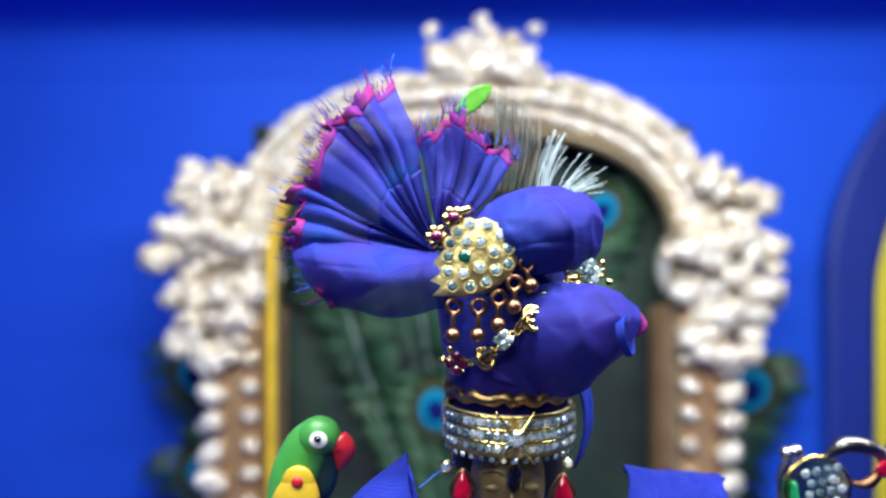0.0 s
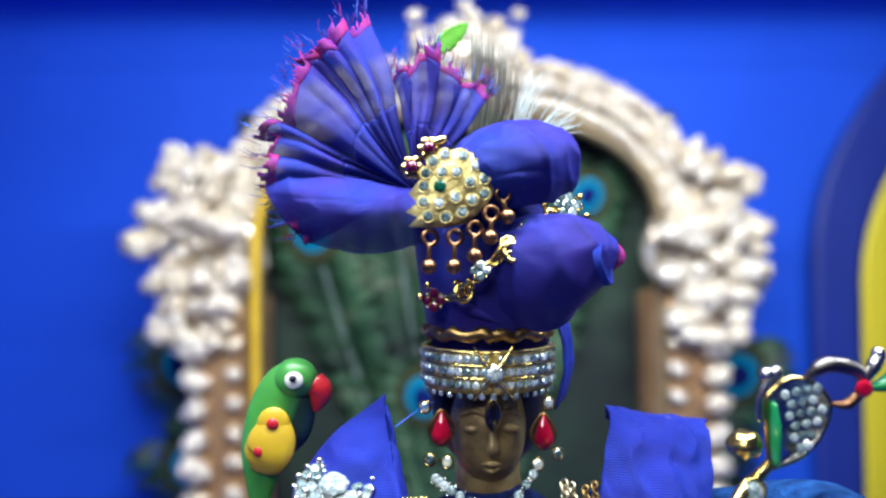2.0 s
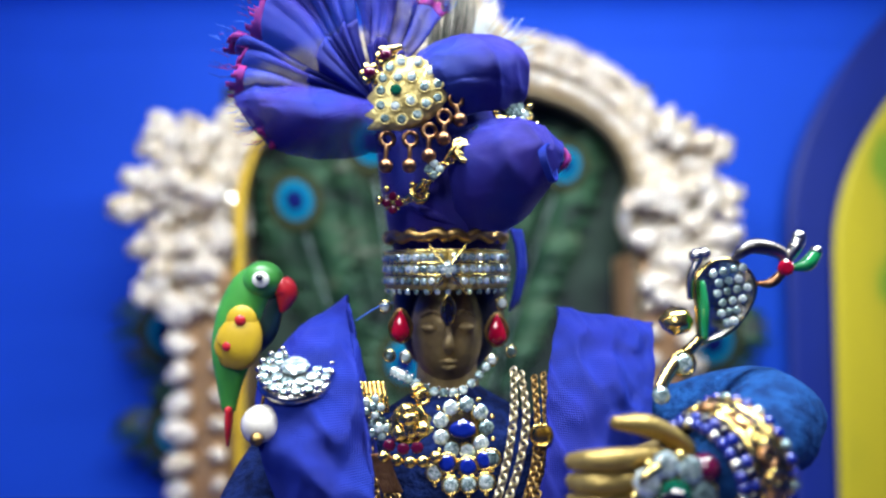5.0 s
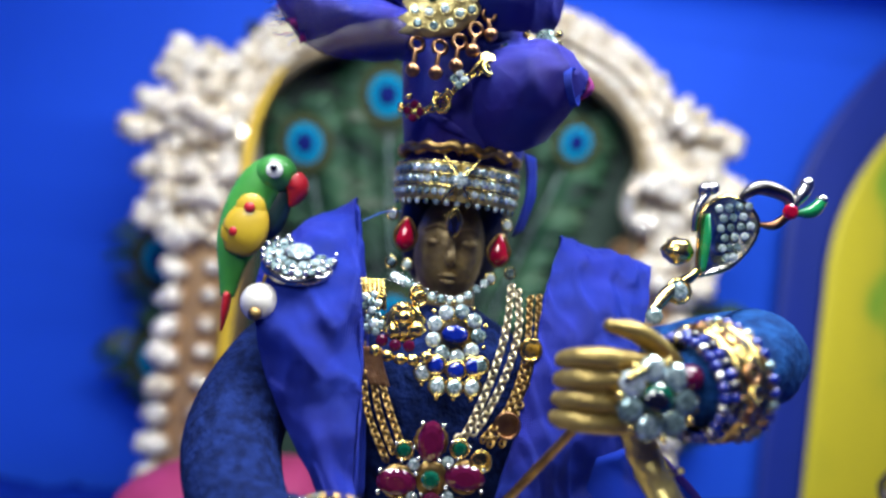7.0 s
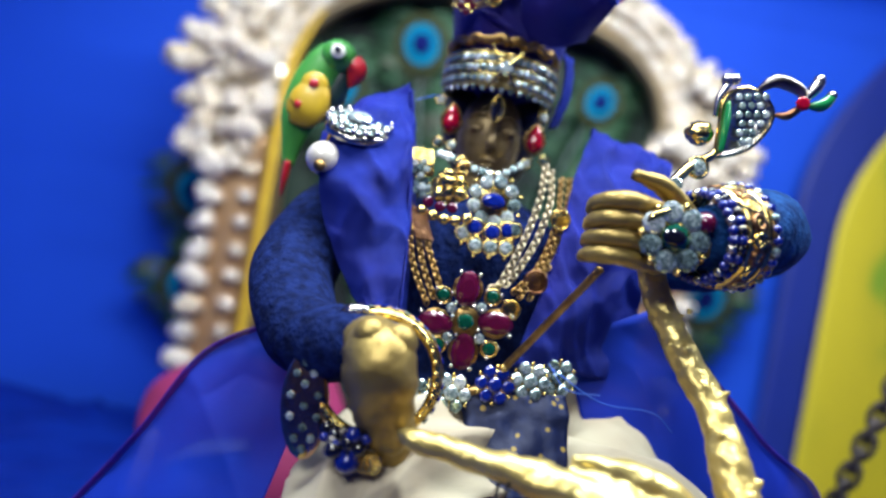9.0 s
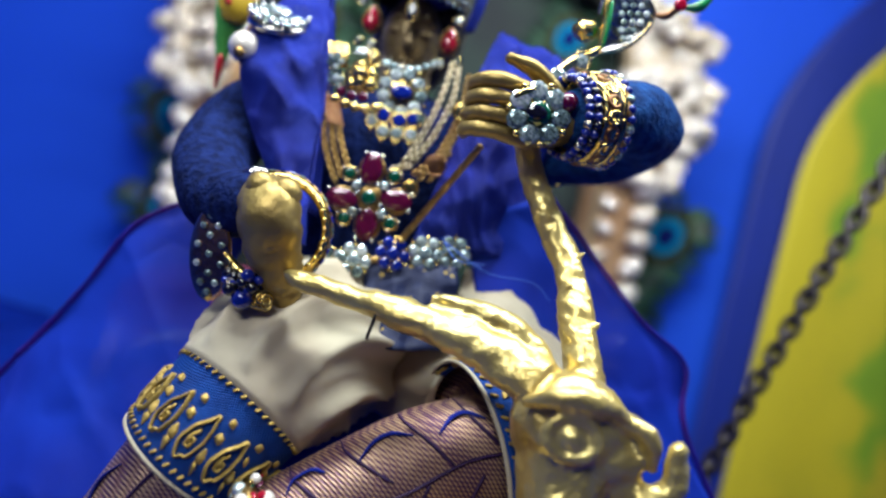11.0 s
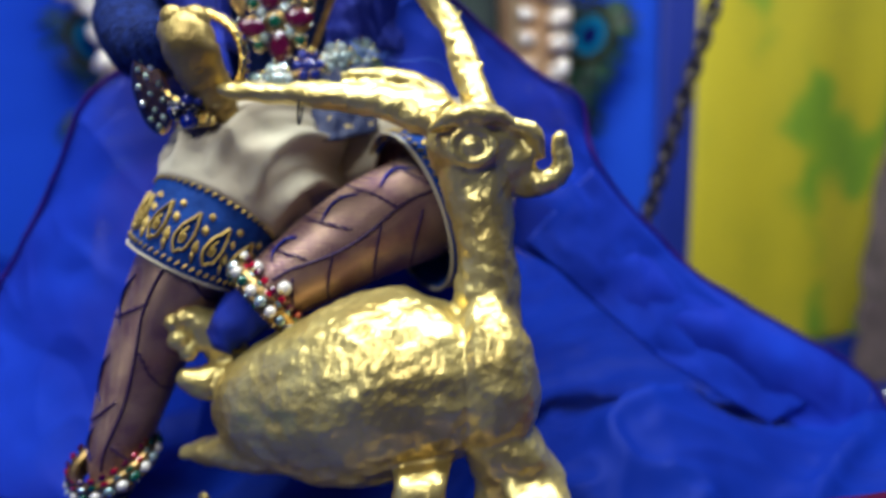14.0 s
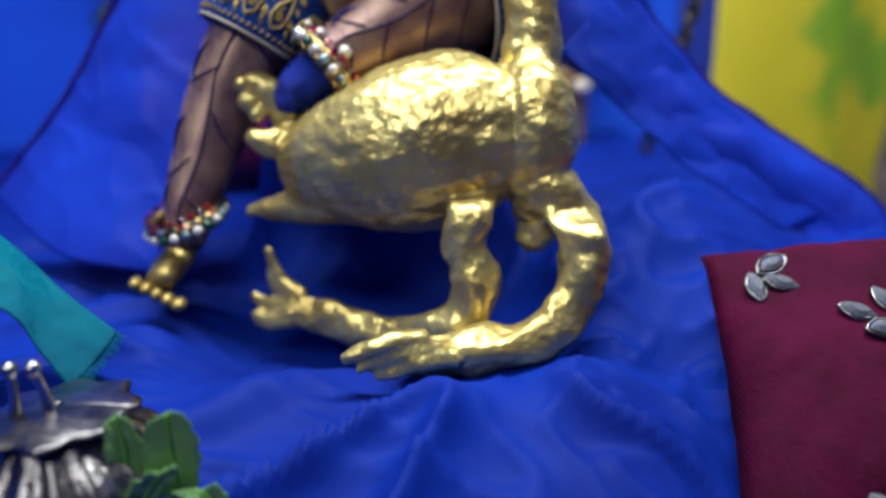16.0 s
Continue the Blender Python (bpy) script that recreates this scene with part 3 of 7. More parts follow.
# ---- peacock feathers within and beside the arch ----
def peacock_feather(base, tip, wide, label):
    base, tip = Vector(base), Vector(tip)
    t = thing("peacock_feather", label, "feather", group="peacock feathers behind the statue", at=base)
    d = tip - base
    ln = d.length
    d.normalize()
    side = d.cross(Vector((0, 1, 0))).normalized()
    rnd = random.Random(int(abs(tip.x * 9000 + tip.z * 700)))
    b = Build()
    tube(b, [base, base + d * ln * 0.5 + side * 0.004, tip - d * wide * 0.5], [0.0012, 0.0009, 0.0005], 6, 16)
    part("quill", b, PALEF, t, "pale quill")
    b = Build()
    for i in range(150):
        s = 0.15 + 0.85 * i / 150
        p = base + d * ln * s
        w = wide * (0.45 + 0.75 * math.sin(min(s * 1.05, 1.0) * math.pi * 0.5) ** 2) * rnd.uniform(0.8, 1.1)
        for sg in (-1, 1):
            reach = w * (1.0 if s < 0.8 else math.sqrt(max(0.05, 1 - ((s - 0.8) / 0.21) ** 2)))
            q = p + side * sg * reach + d * (0.6 * reach + rnd.uniform(-0.003, 0.004)) + Vector((0, rnd.uniform(-0.004, 0.003), 0))
            mid = (p + q) / 2 + d * 0.15 * reach + Vector((0, -0.002, 0))
            n = side * 0.0008 + d * 0.0012
            b.add([p - n, p + n, mid + n * 1.2, q + n * 0.4, q - n * 0.3, mid - n * 1.2], [(0, 1, 2, 5), (5, 2, 3, 4)])
    vane = part("vane", b, FEATHER, t, "iridescent dark green barbs", thick=0.0004)
    tagged(vane, kind="stuff")
    c = tip - d * wide * 0.85
    for name, r, off, mat in (("outer_eye", 0.62, 0.004, EYE_BRONZE), ("middle_eye", 0.40, 0.0055, EYE_TEAL), ("inner_eye", 0.22, 0.007, EYE_NAVY)):
        b = Build()
        ball(b, c + Vector((0, -off, 0)) + d * wide * 0.05, (wide * r, 0.0012, wide * r * 1.15), 24, 8, 0, Matrix((side, Vector((0, 1, 0)), d)).transposed())
        part(name, b, mat, t)


EYE_BRONZE = material("eye_bronze", (0.030, 0.045, 0.022), 0.85, 0.0, (0.05, 0.045, 0.02), 300, 0.4, 700, spec=0.05)
EYE_TEAL = material("eye_turquoise", (0.0, 0.15, 0.29), 0.75, 0.0, (0.0, 0.20, 0.35), 300, 0.3, 700, spec=0.05)
EYE_NAVY = material("eye_navy", (0.006, 0.012, 0.13), 0.8, 0.0, (0.004, 0.008, 0.07), 300, spec=0.05)


def feathers():
    b = Build()
    slab(b, (CX - 0.15, 0.462, 0.06), (CX + 0.15, 0.466, 0.385))
    tagged(part("feather_backing", b, ramp_material("dark_backing", 18, [(0.35, (0.004, 0.008, 0.010)), (0.7, (0.014, 0.035, 0.022))], 0.7)), "dark green backing board behind the peacock feathers", "backing board")
    for base, tip, w in (((0.02, 0.455, 0.08), (-0.030, 0.448, 0.366), 0.032), ((0.0, 0.457, 0.08), (-0.085, 0.450, 0.325), 0.030), ((0.03, 0.457, 0.08), (0.112, 0.452, 0.345), 0.026),
                         ((0.02, 0.459, 0.03), (-0.008, 0.450, 0.217), 0.030)):
        peacock_feather(base, tip, w, "peacock feather with a blue eye inside the throne arch")
    for base, tip in (((0.12, 0.485, 0.02), (0.228, 0.475, 0.225)), ((0.10, 0.49, 0.02), (0.20, 0.48, 0.15)), ((-0.06, 0.485, 0.02), (-0.185, 0.475, 0.235)), ((-0.06, 0.49, 0.02), (-0.185, 0.48, 0.16))):
        peacock_feather(base, tip, 0.034, "dark peacock feather standing beside the throne column")


feathers()


# ---- the seated statue: one plain mesh of head, trunk, limbs ----
def statue():
    b = Build()
    # head and neck (0 bronze, 1 black, 2 gold, 3 velvet, 4 brocade)
    ball(b, (0.017, 0.1740, 0.2380), (0.0096, 0.0112, 0.0150), 32, 24)
    tube(b, [(0.017, 0.1640, 0.2435), (0.017, 0.1622, 0.2385), (0.017, 0.1612, 0.2352), (0.017, 0.1632, 0.2336)], [0.0007, 0.0010, 0.0015, 0.0010], 10, 16)
    for s in (-1, 1):
        ball(b, (0.017 + s * 0.0041, 0.1645, 0.2392), (0.0028, 0.0014, 0.0013), 14, 8)
        tube(b, [(0.017 + s * 0.0014, 0.1634, 0.2422), (0.017 + s * 0.0042, 0.1637, 0.2436), (0.017 + s * 0.0072, 0.1665, 0.2420)], [0.0003, 0.0005, 0.0003], 6, 12)
    tube(b, [(0.0146, 0.1650, 0.2306), (0.017, 0.1637, 0.2308), (0.0194, 0.1650, 0.2306)], [0.0003, 0.0007, 0.0003], 6, 12)
    tube(b, [(0.0152, 0.1652, 0.2293), (0.017, 0.1643, 0.2290), (0.0188, 0.1652, 0.2293)], [0.0003, 0.0007, 0.0003], 6, 12)
    tube(b, [(0.017, 0.176, 0.230), (0.017, 0.178, 0.205)], [0.008, 0.010], 14, 6)
    ball(b, (0.018, 0.184, 0.246), (0.0160, 0.0110, 0.0230), 18, 12, 1)
    # trunk
    tube(b, [(0.018, 0.180, 0.214), (0.019, 0.172, 0.185), (0.022, 0.168, 0.135)], [0.018, 0.020, 0.026], 20, 16, 1, 0.62, 0, (0, 1, 0))
    # raised arm, wrist and fingers
    tube(b, [(0.050, 0.175, 0.214), (0.077, 0.168, 0.212), (0.089, 0.151, 0.221), (0.080, 0.132, 0.221), (0.066, 0.121, 0.216)], [0.008, 0.008, 0.008, 0.007, 0.006], 12, 24, 1)
    eye, k = (0.012, -0.025, 0.1966), len(b.v)
    tube(b, [(0.066, 0.121, 0.216), (0.054, 0.113, 0.2135), (0.046, 0.111, 0.2125)], [0.0062, 0.0075, 0.0060], 14, 10, 2, 0.85)
    for i, (dz, ln) in enumerate(((0.0062, 0.9), (0.0024, 1.05), (-0.0014, 1.05), (-0.0050, 0.95))):
        tube(b, [(0.052, 0.108, 0.2125 + dz), (0.044 - 0.0015 * ln, 0.1035, 0.2130 + dz), (0.0375, 0.107, 0.2122 + dz * 0.95), (0.0375, 0.113, 0.2112 + dz * 0.9)], [0.0018, 0.0019, 0.0017, 0.0010], 12, 18, 2, 1.0, 0.12)
    tube(b, [(0.058, 0.112, 0.2195), (0.050, 0.108, 0.2238), (0.0435, 0.106, 0.2248)], [0.0025, 0.0024, 0.0014], 12, 14, 2, 0.8, 0.15)
    set_back(b, k, eye, lambda x, y, z: 0.006 * (1 - step(0.055, 0.066, x)))
    # lowered arm and fist
    tube(b, [(-0.010, 0.178, 0.216), (-0.024, 0.162, 0.205), (-0.028, 0.146, 0.190), (-0.020, 0.128, 0.179), (-0.004, 0.115, 0.180)], [0.006, 0.007, 0.007, 0.006, 0.005], 12, 24, 1)
    k = len(b.v)
    tube(b, [(-0.004, 0.113, 0.181), (-0.001, 0.103, 0.182), (0.0010, 0.0995, 0.176), (0.0045, 0.101, 0.167), (0.0065, 0.104, 0.160)], [0.0056, 0.0068, 0.0070, 0.0049, 0.0026], 24, 40, 2, 0.9, 0.26)
    for c, r in (((0.0030, 0.0998, 0.1845), 0.0037), ((-0.0026, 0.1000, 0.1850), 0.0034), ((0.0044, 0.0994, 0.1792), 0.0031), ((0.0004, 0.0985, 0.1802), 0.0034)):
        ball(b, c, (r, r * 0.9, r), 12, 8, 2)
    for k in range(1, 4):
        tube(b, [(-0.0055 + 0.002 * k, 0.0985, 0.178 - 0.0042 * k), (0.0005 + 0.0018 * k, 0.0940 + 0.0016 * k, 0.1770 - 0.0042 * k), (0.0075 - 0.0003 * k, 0.0985 + 0.001 * k, 0.1795 - 0.0042 * k)], [0.0010, 0.0015, 0.0010], 8, 14, 2)
    set_back(b, k, eye, lambda x, y, z: 0.0045 + 0.0065 * (1 - step(0.164, 0.181, z)))
    # legs in brocade: one hanging, one folded across
    tube(b, [(0.022, 0.165, 0.143), (0.008, 0.130, 0.142), (-0.004, 0.113, 0.126), (-0.020, 0.106, 0.098), (-0.031, 0.098, 0.070), (-0.034, 0.094, 0.054)], [0.012, 0.012, 0.011, 0.008, 0.006, 0.005], 14, 30, 1)
    tube(b, [(0.040, 0.165, 0.140), (0.066, 0.140, 0.138), (0.066, 0.122, 0.130), (0.045, 0.112, 0.124), (0.022, 0.106, 0.112), (0.006, 0.104, 0.102)], [0.012, 0.012, 0.011, 0.010, 0.007, 0.004], 14, 30, 1)
    # feet
    tube(b, [(-0.034, 0.095, 0.060), (-0.0355, 0.094, 0.053), (-0.0385, 0.089, 0.0490), (-0.0405, 0.0835, 0.0460)], [0.0052, 0.0064, 0.0068, 0.0056], 14, 16, 2, 0.75, 0.1)
    for k in range(5):
        ball(b, (-0.0465 + 0.0031 * k, 0.0815 - 0.0004 * k, 0.0468 - 0.0017 * k), (0.0020 if k < 4 else 0.0026, 0.0034, 0.0021), 10, 8, 2)
    o = part("seated_statue", b, [BRONZE, HAIR, GOLD_LIMB])
    return tagged(o, "small seated statue with a dark bronze face and golden limbs", "statue")


statue()


# ---- golden antelope: one mesh ----
def antelope():
    b = Build()
    tube(b, [(0.009, 0.082, 0.083), (0.017, 0.075, 0.085), (0.033, 0.070, 0.0875), (0.049, 0.068, 0.0915), (0.061, 0.070, 0.0955), (0.068, 0.072, 0.0985)], [0.0095, 0.0165, 0.0220, 0.0232, 0.0200, 0.0125], 28, 40, 0, 1.0, 0.05)
    tube(b, [(-0.008, 0.077, 0.0715), (0.004, 0.074, 0.0730), (0.020, 0.070, 0.0755), (0.038, 0.068, 0.0785)], [0.0020, 0.0058, 0.0090, 0.011], 16, 20, 0, 0.8)
    low, mid, high = (0.0432, -0.1004, 0.1377), (0.0604, -0.0622, 0.1743), (0.035, -0.046, 0.187)
    k = set_back(b, 0, low, lambda x, y, z: 0.017 - 0.006 * step(0.050, 0.072, x))
    # chest and shoulder, neck, head
    tube(b, [(0.070, 0.060, 0.076), (0.0725, 0.057, 0.088), (0.0725, 0.060, 0.100), (0.072, 0.069, 0.109)], [0.005, 0.0095, 0.0095, 0.006], 18, 20, 0, 1.0, 0.1)
    k = set_back(b, k, low, lambda x, y, z: 0.011)
    tube(b, [(0.073, 0.073, 0.102), (0.0745, 0.076, 0.115), (0.0745, 0.080, 0.128), (0.0735, 0.084, 0.140), (0.074, 0.087, 0.150)], [0.0105, 0.0082, 0.0076, 0.0095, 0.010], 20, 28, 0, 1.0, 0.12)
    ball(b, (0.0735, 0.086, 0.150), (0.0125, 0.011, 0.0105), 20, 14, 0, None, 0.1, 2.0)
    ball(b, (0.082, 0.085, 0.146), (0.0075, 0.008, 0.007), 14, 10)
    ring(b, (0.0715, 0.0746, 0.1505), (0, -1, 0.1), 0.0050, 0.0013, 0, 24, 8, 0.8)
    ball(b, (0.0715, 0.0748, 0.1505), (0.0026, 0.0018, 0.0022), 14, 10)
    tube(b, [(0.062, 0.079, 0.1545), (0.0695, 0.0745, 0.1580), (0.078, 0.0755, 0.1570), (0.0845, 0.080, 0.1535)], [0.0010, 0.0022, 0.0020, 0.0010], 10, 20)
    tube(b, [(0.079, 0.0785, 0.1560), (0.0865, 0.0790, 0.1530), (0.0895, 0.0810, 0.1460)], [0.0022, 0.0030, 0.0014], 12, 16, 0, 0.7)
    tube(b, [(0.083, 0.084, 0.141), (0.089, 0.082, 0.1395), (0.0945, 0.082, 0.1425), (0.0945, 0.082, 0.1505)], [0.0050, 0.0036, 0.0030, 0.0022], 12, 20)
    ball(b, (0.0945, 0.082, 0.1502), 0.0024, 10, 8)
    k = set_back(b, k, mid, lambda x, y, z: 0.0065 + 0.003 * (1 - step(0.105, 0.125, z)) - 0.003 * step(0.082, 0.09, x))
    # long twisted horns
    tube(b, [(0.066, 0.088, 0.156), (0.052, 0.094, 0.161), (0.036, 0.100, 0.163), (0.022, 0.104, 0.164), (0.010, 0.105, 0.1655), (0.006, 0.105, 0.1665)], [0.0064, 0.0054, 0.0041, 0.0031, 0.0025, 0.0012], 14, 40, 0, 0.9, 0.14)
    tube(b, [(0.069, 0.090, 0.158), (0.060, 0.094, 0.1655), (0.047, 0.098, 0.1685), (0.040, 0.100, 0.1680)], [0.0030, 0.0030, 0.0022, 0.0010], 10, 20, 0, 0.8, 0.15)
    k = set_back(b, k, mid, lambda x, y, z: 0.0065 * step(0.028, 0.066, x))
    tube(b, [(0.0755, 0.090, 0.156), (0.0725, 0.098, 0.168), (0.0690, 0.104, 0.180), (0.0610, 0.109, 0.193), (0.0555, 0.111, 0.203), (0.0530, 0.112, 0.209)], [0.0046, 0.0040, 0.0035, 0.0033, 0.0030, 0.0026], 14, 40, 0, 1.0, 0.14)
    for i in range(10):
        u = i / 10
        p = spline([(0.0755, 0.090, 0.156), (0.0690, 0.104, 0.180), (0.0555, 0.111, 0.203)], 20)[int(u * 20)]
        a = i * 2.1
        ball(b, (p[0] + 0.0042 * math.cos(a), p[1] - 0.003, p[2] + 0.0025 * math.sin(a)), 0.0008, 8, 6)
    k = set_back(b, k, high, lambda x, y, z: 0.0065 + 0.0085 * step(0.165, 0.200, z))
    # tail with small knobs
    tube(b, [(0.008, 0.084, 0.090), (0.003, 0.084, 0.100), (-0.003, 0.082, 0.107), (-0.006, 0.080, 0.106)], [0.0040, 0.0055, 0.0035, 0.0018], 12, 16)
    tube(b, [(0.006, 0.085, 0.100), (0.012, 0.084, 0.108)], [0.004, 0.001], 10, 8)
    for c in ((-0.006, 0.079, 0.102), (-0.0035, 0.079, 0.0985), (-0.0065, 0.080, 0.1065)):
        ball(b, c, 0.0026, 10, 8)
    tube(b, [(0.007, 0.080, 0.091), (0.000, 0.078, 0.0905), (-0.006, 0.077, 0.0925)], [0.0048, 0.0045, 0.0025], 12, 12)
    k = set_back(b, k, low, lambda x, y, z: 0.016)
    # front leg: straight down, bent to lie along the ground
    tube(b, [(0.057, 0.060, 0.088), (0.0540, 0.056, 0.073), (0.0525, 0.055, 0.063), (0.0545, 0.054, 0.053), (0.0510, 0.053, 0.043), (0.040, 0.052, 0.0405), (0.026, 0.053, 0.0425), (0.014, 0.055, 0.0475), (0.006, 0.056, 0.0515)],
         [0.0088, 0.0072, 0.0060, 0.0070, 0.0062, 0.0058, 0.0050, 0.0046, 0.0036], 18, 80, 0, 1.0, 0.32)
    for q in (((0.006, 0.056, 0.052), (0.000, 0.056, 0.053), (-0.004, 0.056, 0.0565)), ((0.008, 0.057, 0.053), (0.003, 0.058, 0.058), (0.001, 0.058, 0.068)), ((0.006, 0.053, 0.050), (0.000, 0.052, 0.050), (-0.003, 0.052, 0.053))):
        tube(b, q, [0.0032, 0.0026, 0.0010], 10, 12)
    k = set_back(b, k, low, lambda x, y, z: 0.0045 + 0.004 * step(0.066, 0.08, z) + 0.014 * step(0.074, 0.086, z) + 0.030 * min(max((0.048 - x) / 0.052, 0), 1))
    # hind leg sweeping round under the body to the paw
    tube(b, [(0.0715, 0.062, 0.078), (0.0765, 0.058, 0.077), (0.0825, 0.056, 0.067), (0.0850, 0.054, 0.055), (0.0800, 0.051, 0.044), (0.070, 0.047, 0.0375), (0.056, 0.043, 0.0365), (0.044, 0.040, 0.0370), (0.034, 0.037, 0.0395)],
         [0.0078, 0.0082, 0.0068, 0.0070, 0.0062, 0.0062, 0.0060, 0.0052, 0.0042], 18, 80, 0, 1.0, 0.32)
    k = set_back(b, k, low, lambda x, y, z: 0.009 * step(0.064, 0.076, z))
    for dz, dx in ((0.0030, 0.0), (0.0, 0.0035), (-0.0022, 0.0075)):
        tube(b, [(0.040 + dx, 0.037, 0.0400 + dz), (0.030 + dx, 0.0325, 0.0415 + dz), (0.020 + dx, 0.0315, 0.0385 + dz)], [0.0030, 0.0027, 0.0014], 10, 14)
    # flank knot by the chest
    tube(b, [(0.070, 0.060, 0.083), (0.0735, 0.060, 0.070), (0.070, 0.058, 0.062)], [0.0075, 0.0070, 0.0040], 14, 14, 0, 1.0, 0.12)
    set_back(b, k, low, lambda x, y, z: 0.010 if z > 0.05 else 0.0)
    o = part("antelope_figurine", b, GOLD)
    fuse(o, 0.0007, 2)
    tex = bpy.data.textures.new("clay", "CLOUDS")
    tex.noise_scale, tex.noise_depth = 0.0062, 4
    d = o.modifiers.new("dents", "DISPLACE")
    d.texture, d.strength, d.mid_level, d.texture_coords = tex, 0.0018, 0.5, "LOCAL"
    return tagged(o, "gold painted clay antelope with long horns and bent legs", "figurine")


antelope()


# ---- stones and wires shared by all the jewellery ----
UNIT = {}


def unit(kind, mat):
    key = (kind, mat.name)
    if key not in UNIT:
        b = Build()
        if kind == "stone":
            gem(b, (0, 0, 0), (0, 0, 1), 1.0, 0, up=(0, 1, 0))
        elif kind == "bead":
            ball(b, (0, 0, 0), 1.0, 12, 8)
        elif kind == "link":
            ring(b, (0, 0, 0), (0, 0, 1), 1.0, 0.36, 0, 10, 5, 1.0, (0, 1, 0))
        elif kind == "oval":
            gem(b, (0, 0, 0), (0, 0, 1), 1.0, 0, 0.66, 14, 0.45, up=(0, 1, 0))
        elif kind == "marquise":
            V, n = [], 16
            for rad, h in ((0.5, 0.35), (1.0, 0.08)):
                for k in range(n):
                    a = 2 * math.pi * k / n
                    V.append((rad * math.copysign(abs(math.cos(a)) ** 1.0, math.cos(a)), rad * 0.5 * math.copysign(abs(math.sin(a)) ** 1.7, math.sin(a)), h))
            V.append((0, 0, -0.3))
            F = [tuple(range(n))] + [(k, n + k, n + (k + 1) % n, (k + 1) % n) for k in range(n)] + [(n + k, 2 * n, n + (k + 1) % n) for k in range(n)]
            b.add(V, F, 0, False)
        UNIT[key] = b.mesh(kind, [mat])
    return UNIT[key]


def put(name, kind, mat, parent, p, d, r, up=(0, 0, 1), long=1.0, label=""):
    """A stone, bead or link of radius r at p that looks along d, as a part of parent."""
    o = new(name, unit(kind, mat))
    o.matrix_basis = Matrix.Translation(Vector(p) - Vector(parent.location)) @ facing(d, up).to_4x4() @ Matrix.Diagonal((r * long, r, r * (0.45 if kind in ("stone", "oval") else 1.0), 1))
    o.parent = parent
    if label:
        tagged(o, label)
    return o


def setting(parent, p, d, r, name="setting", mat=None):
    """The little metal cup that holds a stone."""
    b = Build()
    t = facing(d)
    ring(b, p, d, r * 1.05, r * 0.22, 0, 12, 5)
    V = [Vector(p) + t @ Vector((r * 1.05 * math.cos(a), r * 1.05 * math.sin(a), -0.25 * r)) for a in np.linspace(0, 2 * math.pi, 12, endpoint=False)]
    b.add(V, [tuple(range(12))])
    part(name, b, mat or GOLD_M, parent)


def stone_flower(parent, c, d, r, petals, mat, centre, stone_r, metal=None, phase=0.0):
    t = facing(d)
    b = Build()
    ball(b, Vector(c) - Vector(d).normalized() * stone_r * 0.8, (r * 1.15, r * 1.15, stone_r * 0.6), 18, 6, 0, t)
    part("mount", b, metal or GOLD_M, parent)
    for k in range(petals):
        a = 2 * math.pi * (k + phase) / petals
        put("petal_stone", "stone", mat, parent, Vector(c) + t @ Vector((r * math.cos(a), r * math.sin(a), 0)), d, stone_r)
        a += math.pi / petals
        put("prong", "bead", metal or GOLD_M, parent, Vector(c) + t @ Vector((r * 1.35 * math.cos(a), r * 1.35 * math.sin(a), 0)), d, stone_r * 0.32)
    if centre:
        put("centre_stone", "stone", centre, parent, Vector(c) + Vector(d).normalized() * stone_r * 0.2, d, stone_r * 1.15)


def link_chain(parent, pts, r, mat, pitch=1.35):
    path = spline(pts, 240)
    run, k = 0.0, 0
    for p, q in zip(path, path[1:]):
        run += float(np.linalg.norm(q - p))
        if run >= r * pitch * k:
            d = Vector(q - p).normalized()
            nrm = Vector((0.75 if k % 2 else -0.75, -0.75, 0.1))
            nrm = (nrm - d * nrm.dot(d)).normalized()
            put("link", "link", mat, parent, p, nrm, r, d, 1.0)
            k += 1


# ---- jacket and trousers ----
RAISED = [(0.044, 0.180, 0.212), (0.070, 0.172, 0.212), (0.0890, 0.151, 0.221), (0.081, 0.131, 0.2215), (0.064, 0.120, 0.216)]
LOWERED = [(-0.010, 0.178, 0.216), (-0.024, 0.162, 0.205), (-0.028, 0.146, 0.190), (-0.020, 0.128, 0.179), (-0.004, 0.115, 0.180)]
HANGING = [(0.022, 0.165, 0.143), (0.008, 0.130, 0.142), (-0.004, 0.113, 0.126), (-0.020, 0.106, 0.098), (-0.031, 0.098, 0.070), (-0.034, 0.094, 0.056)]
FOLDED = [(0.040, 0.165, 0.140), (0.066, 0.140, 0.138), (0.064, 0.122, 0.130), (0.045, 0.112, 0.124), (0.022, 0.104, 0.113), (0.010, 0.101, 0.106)]


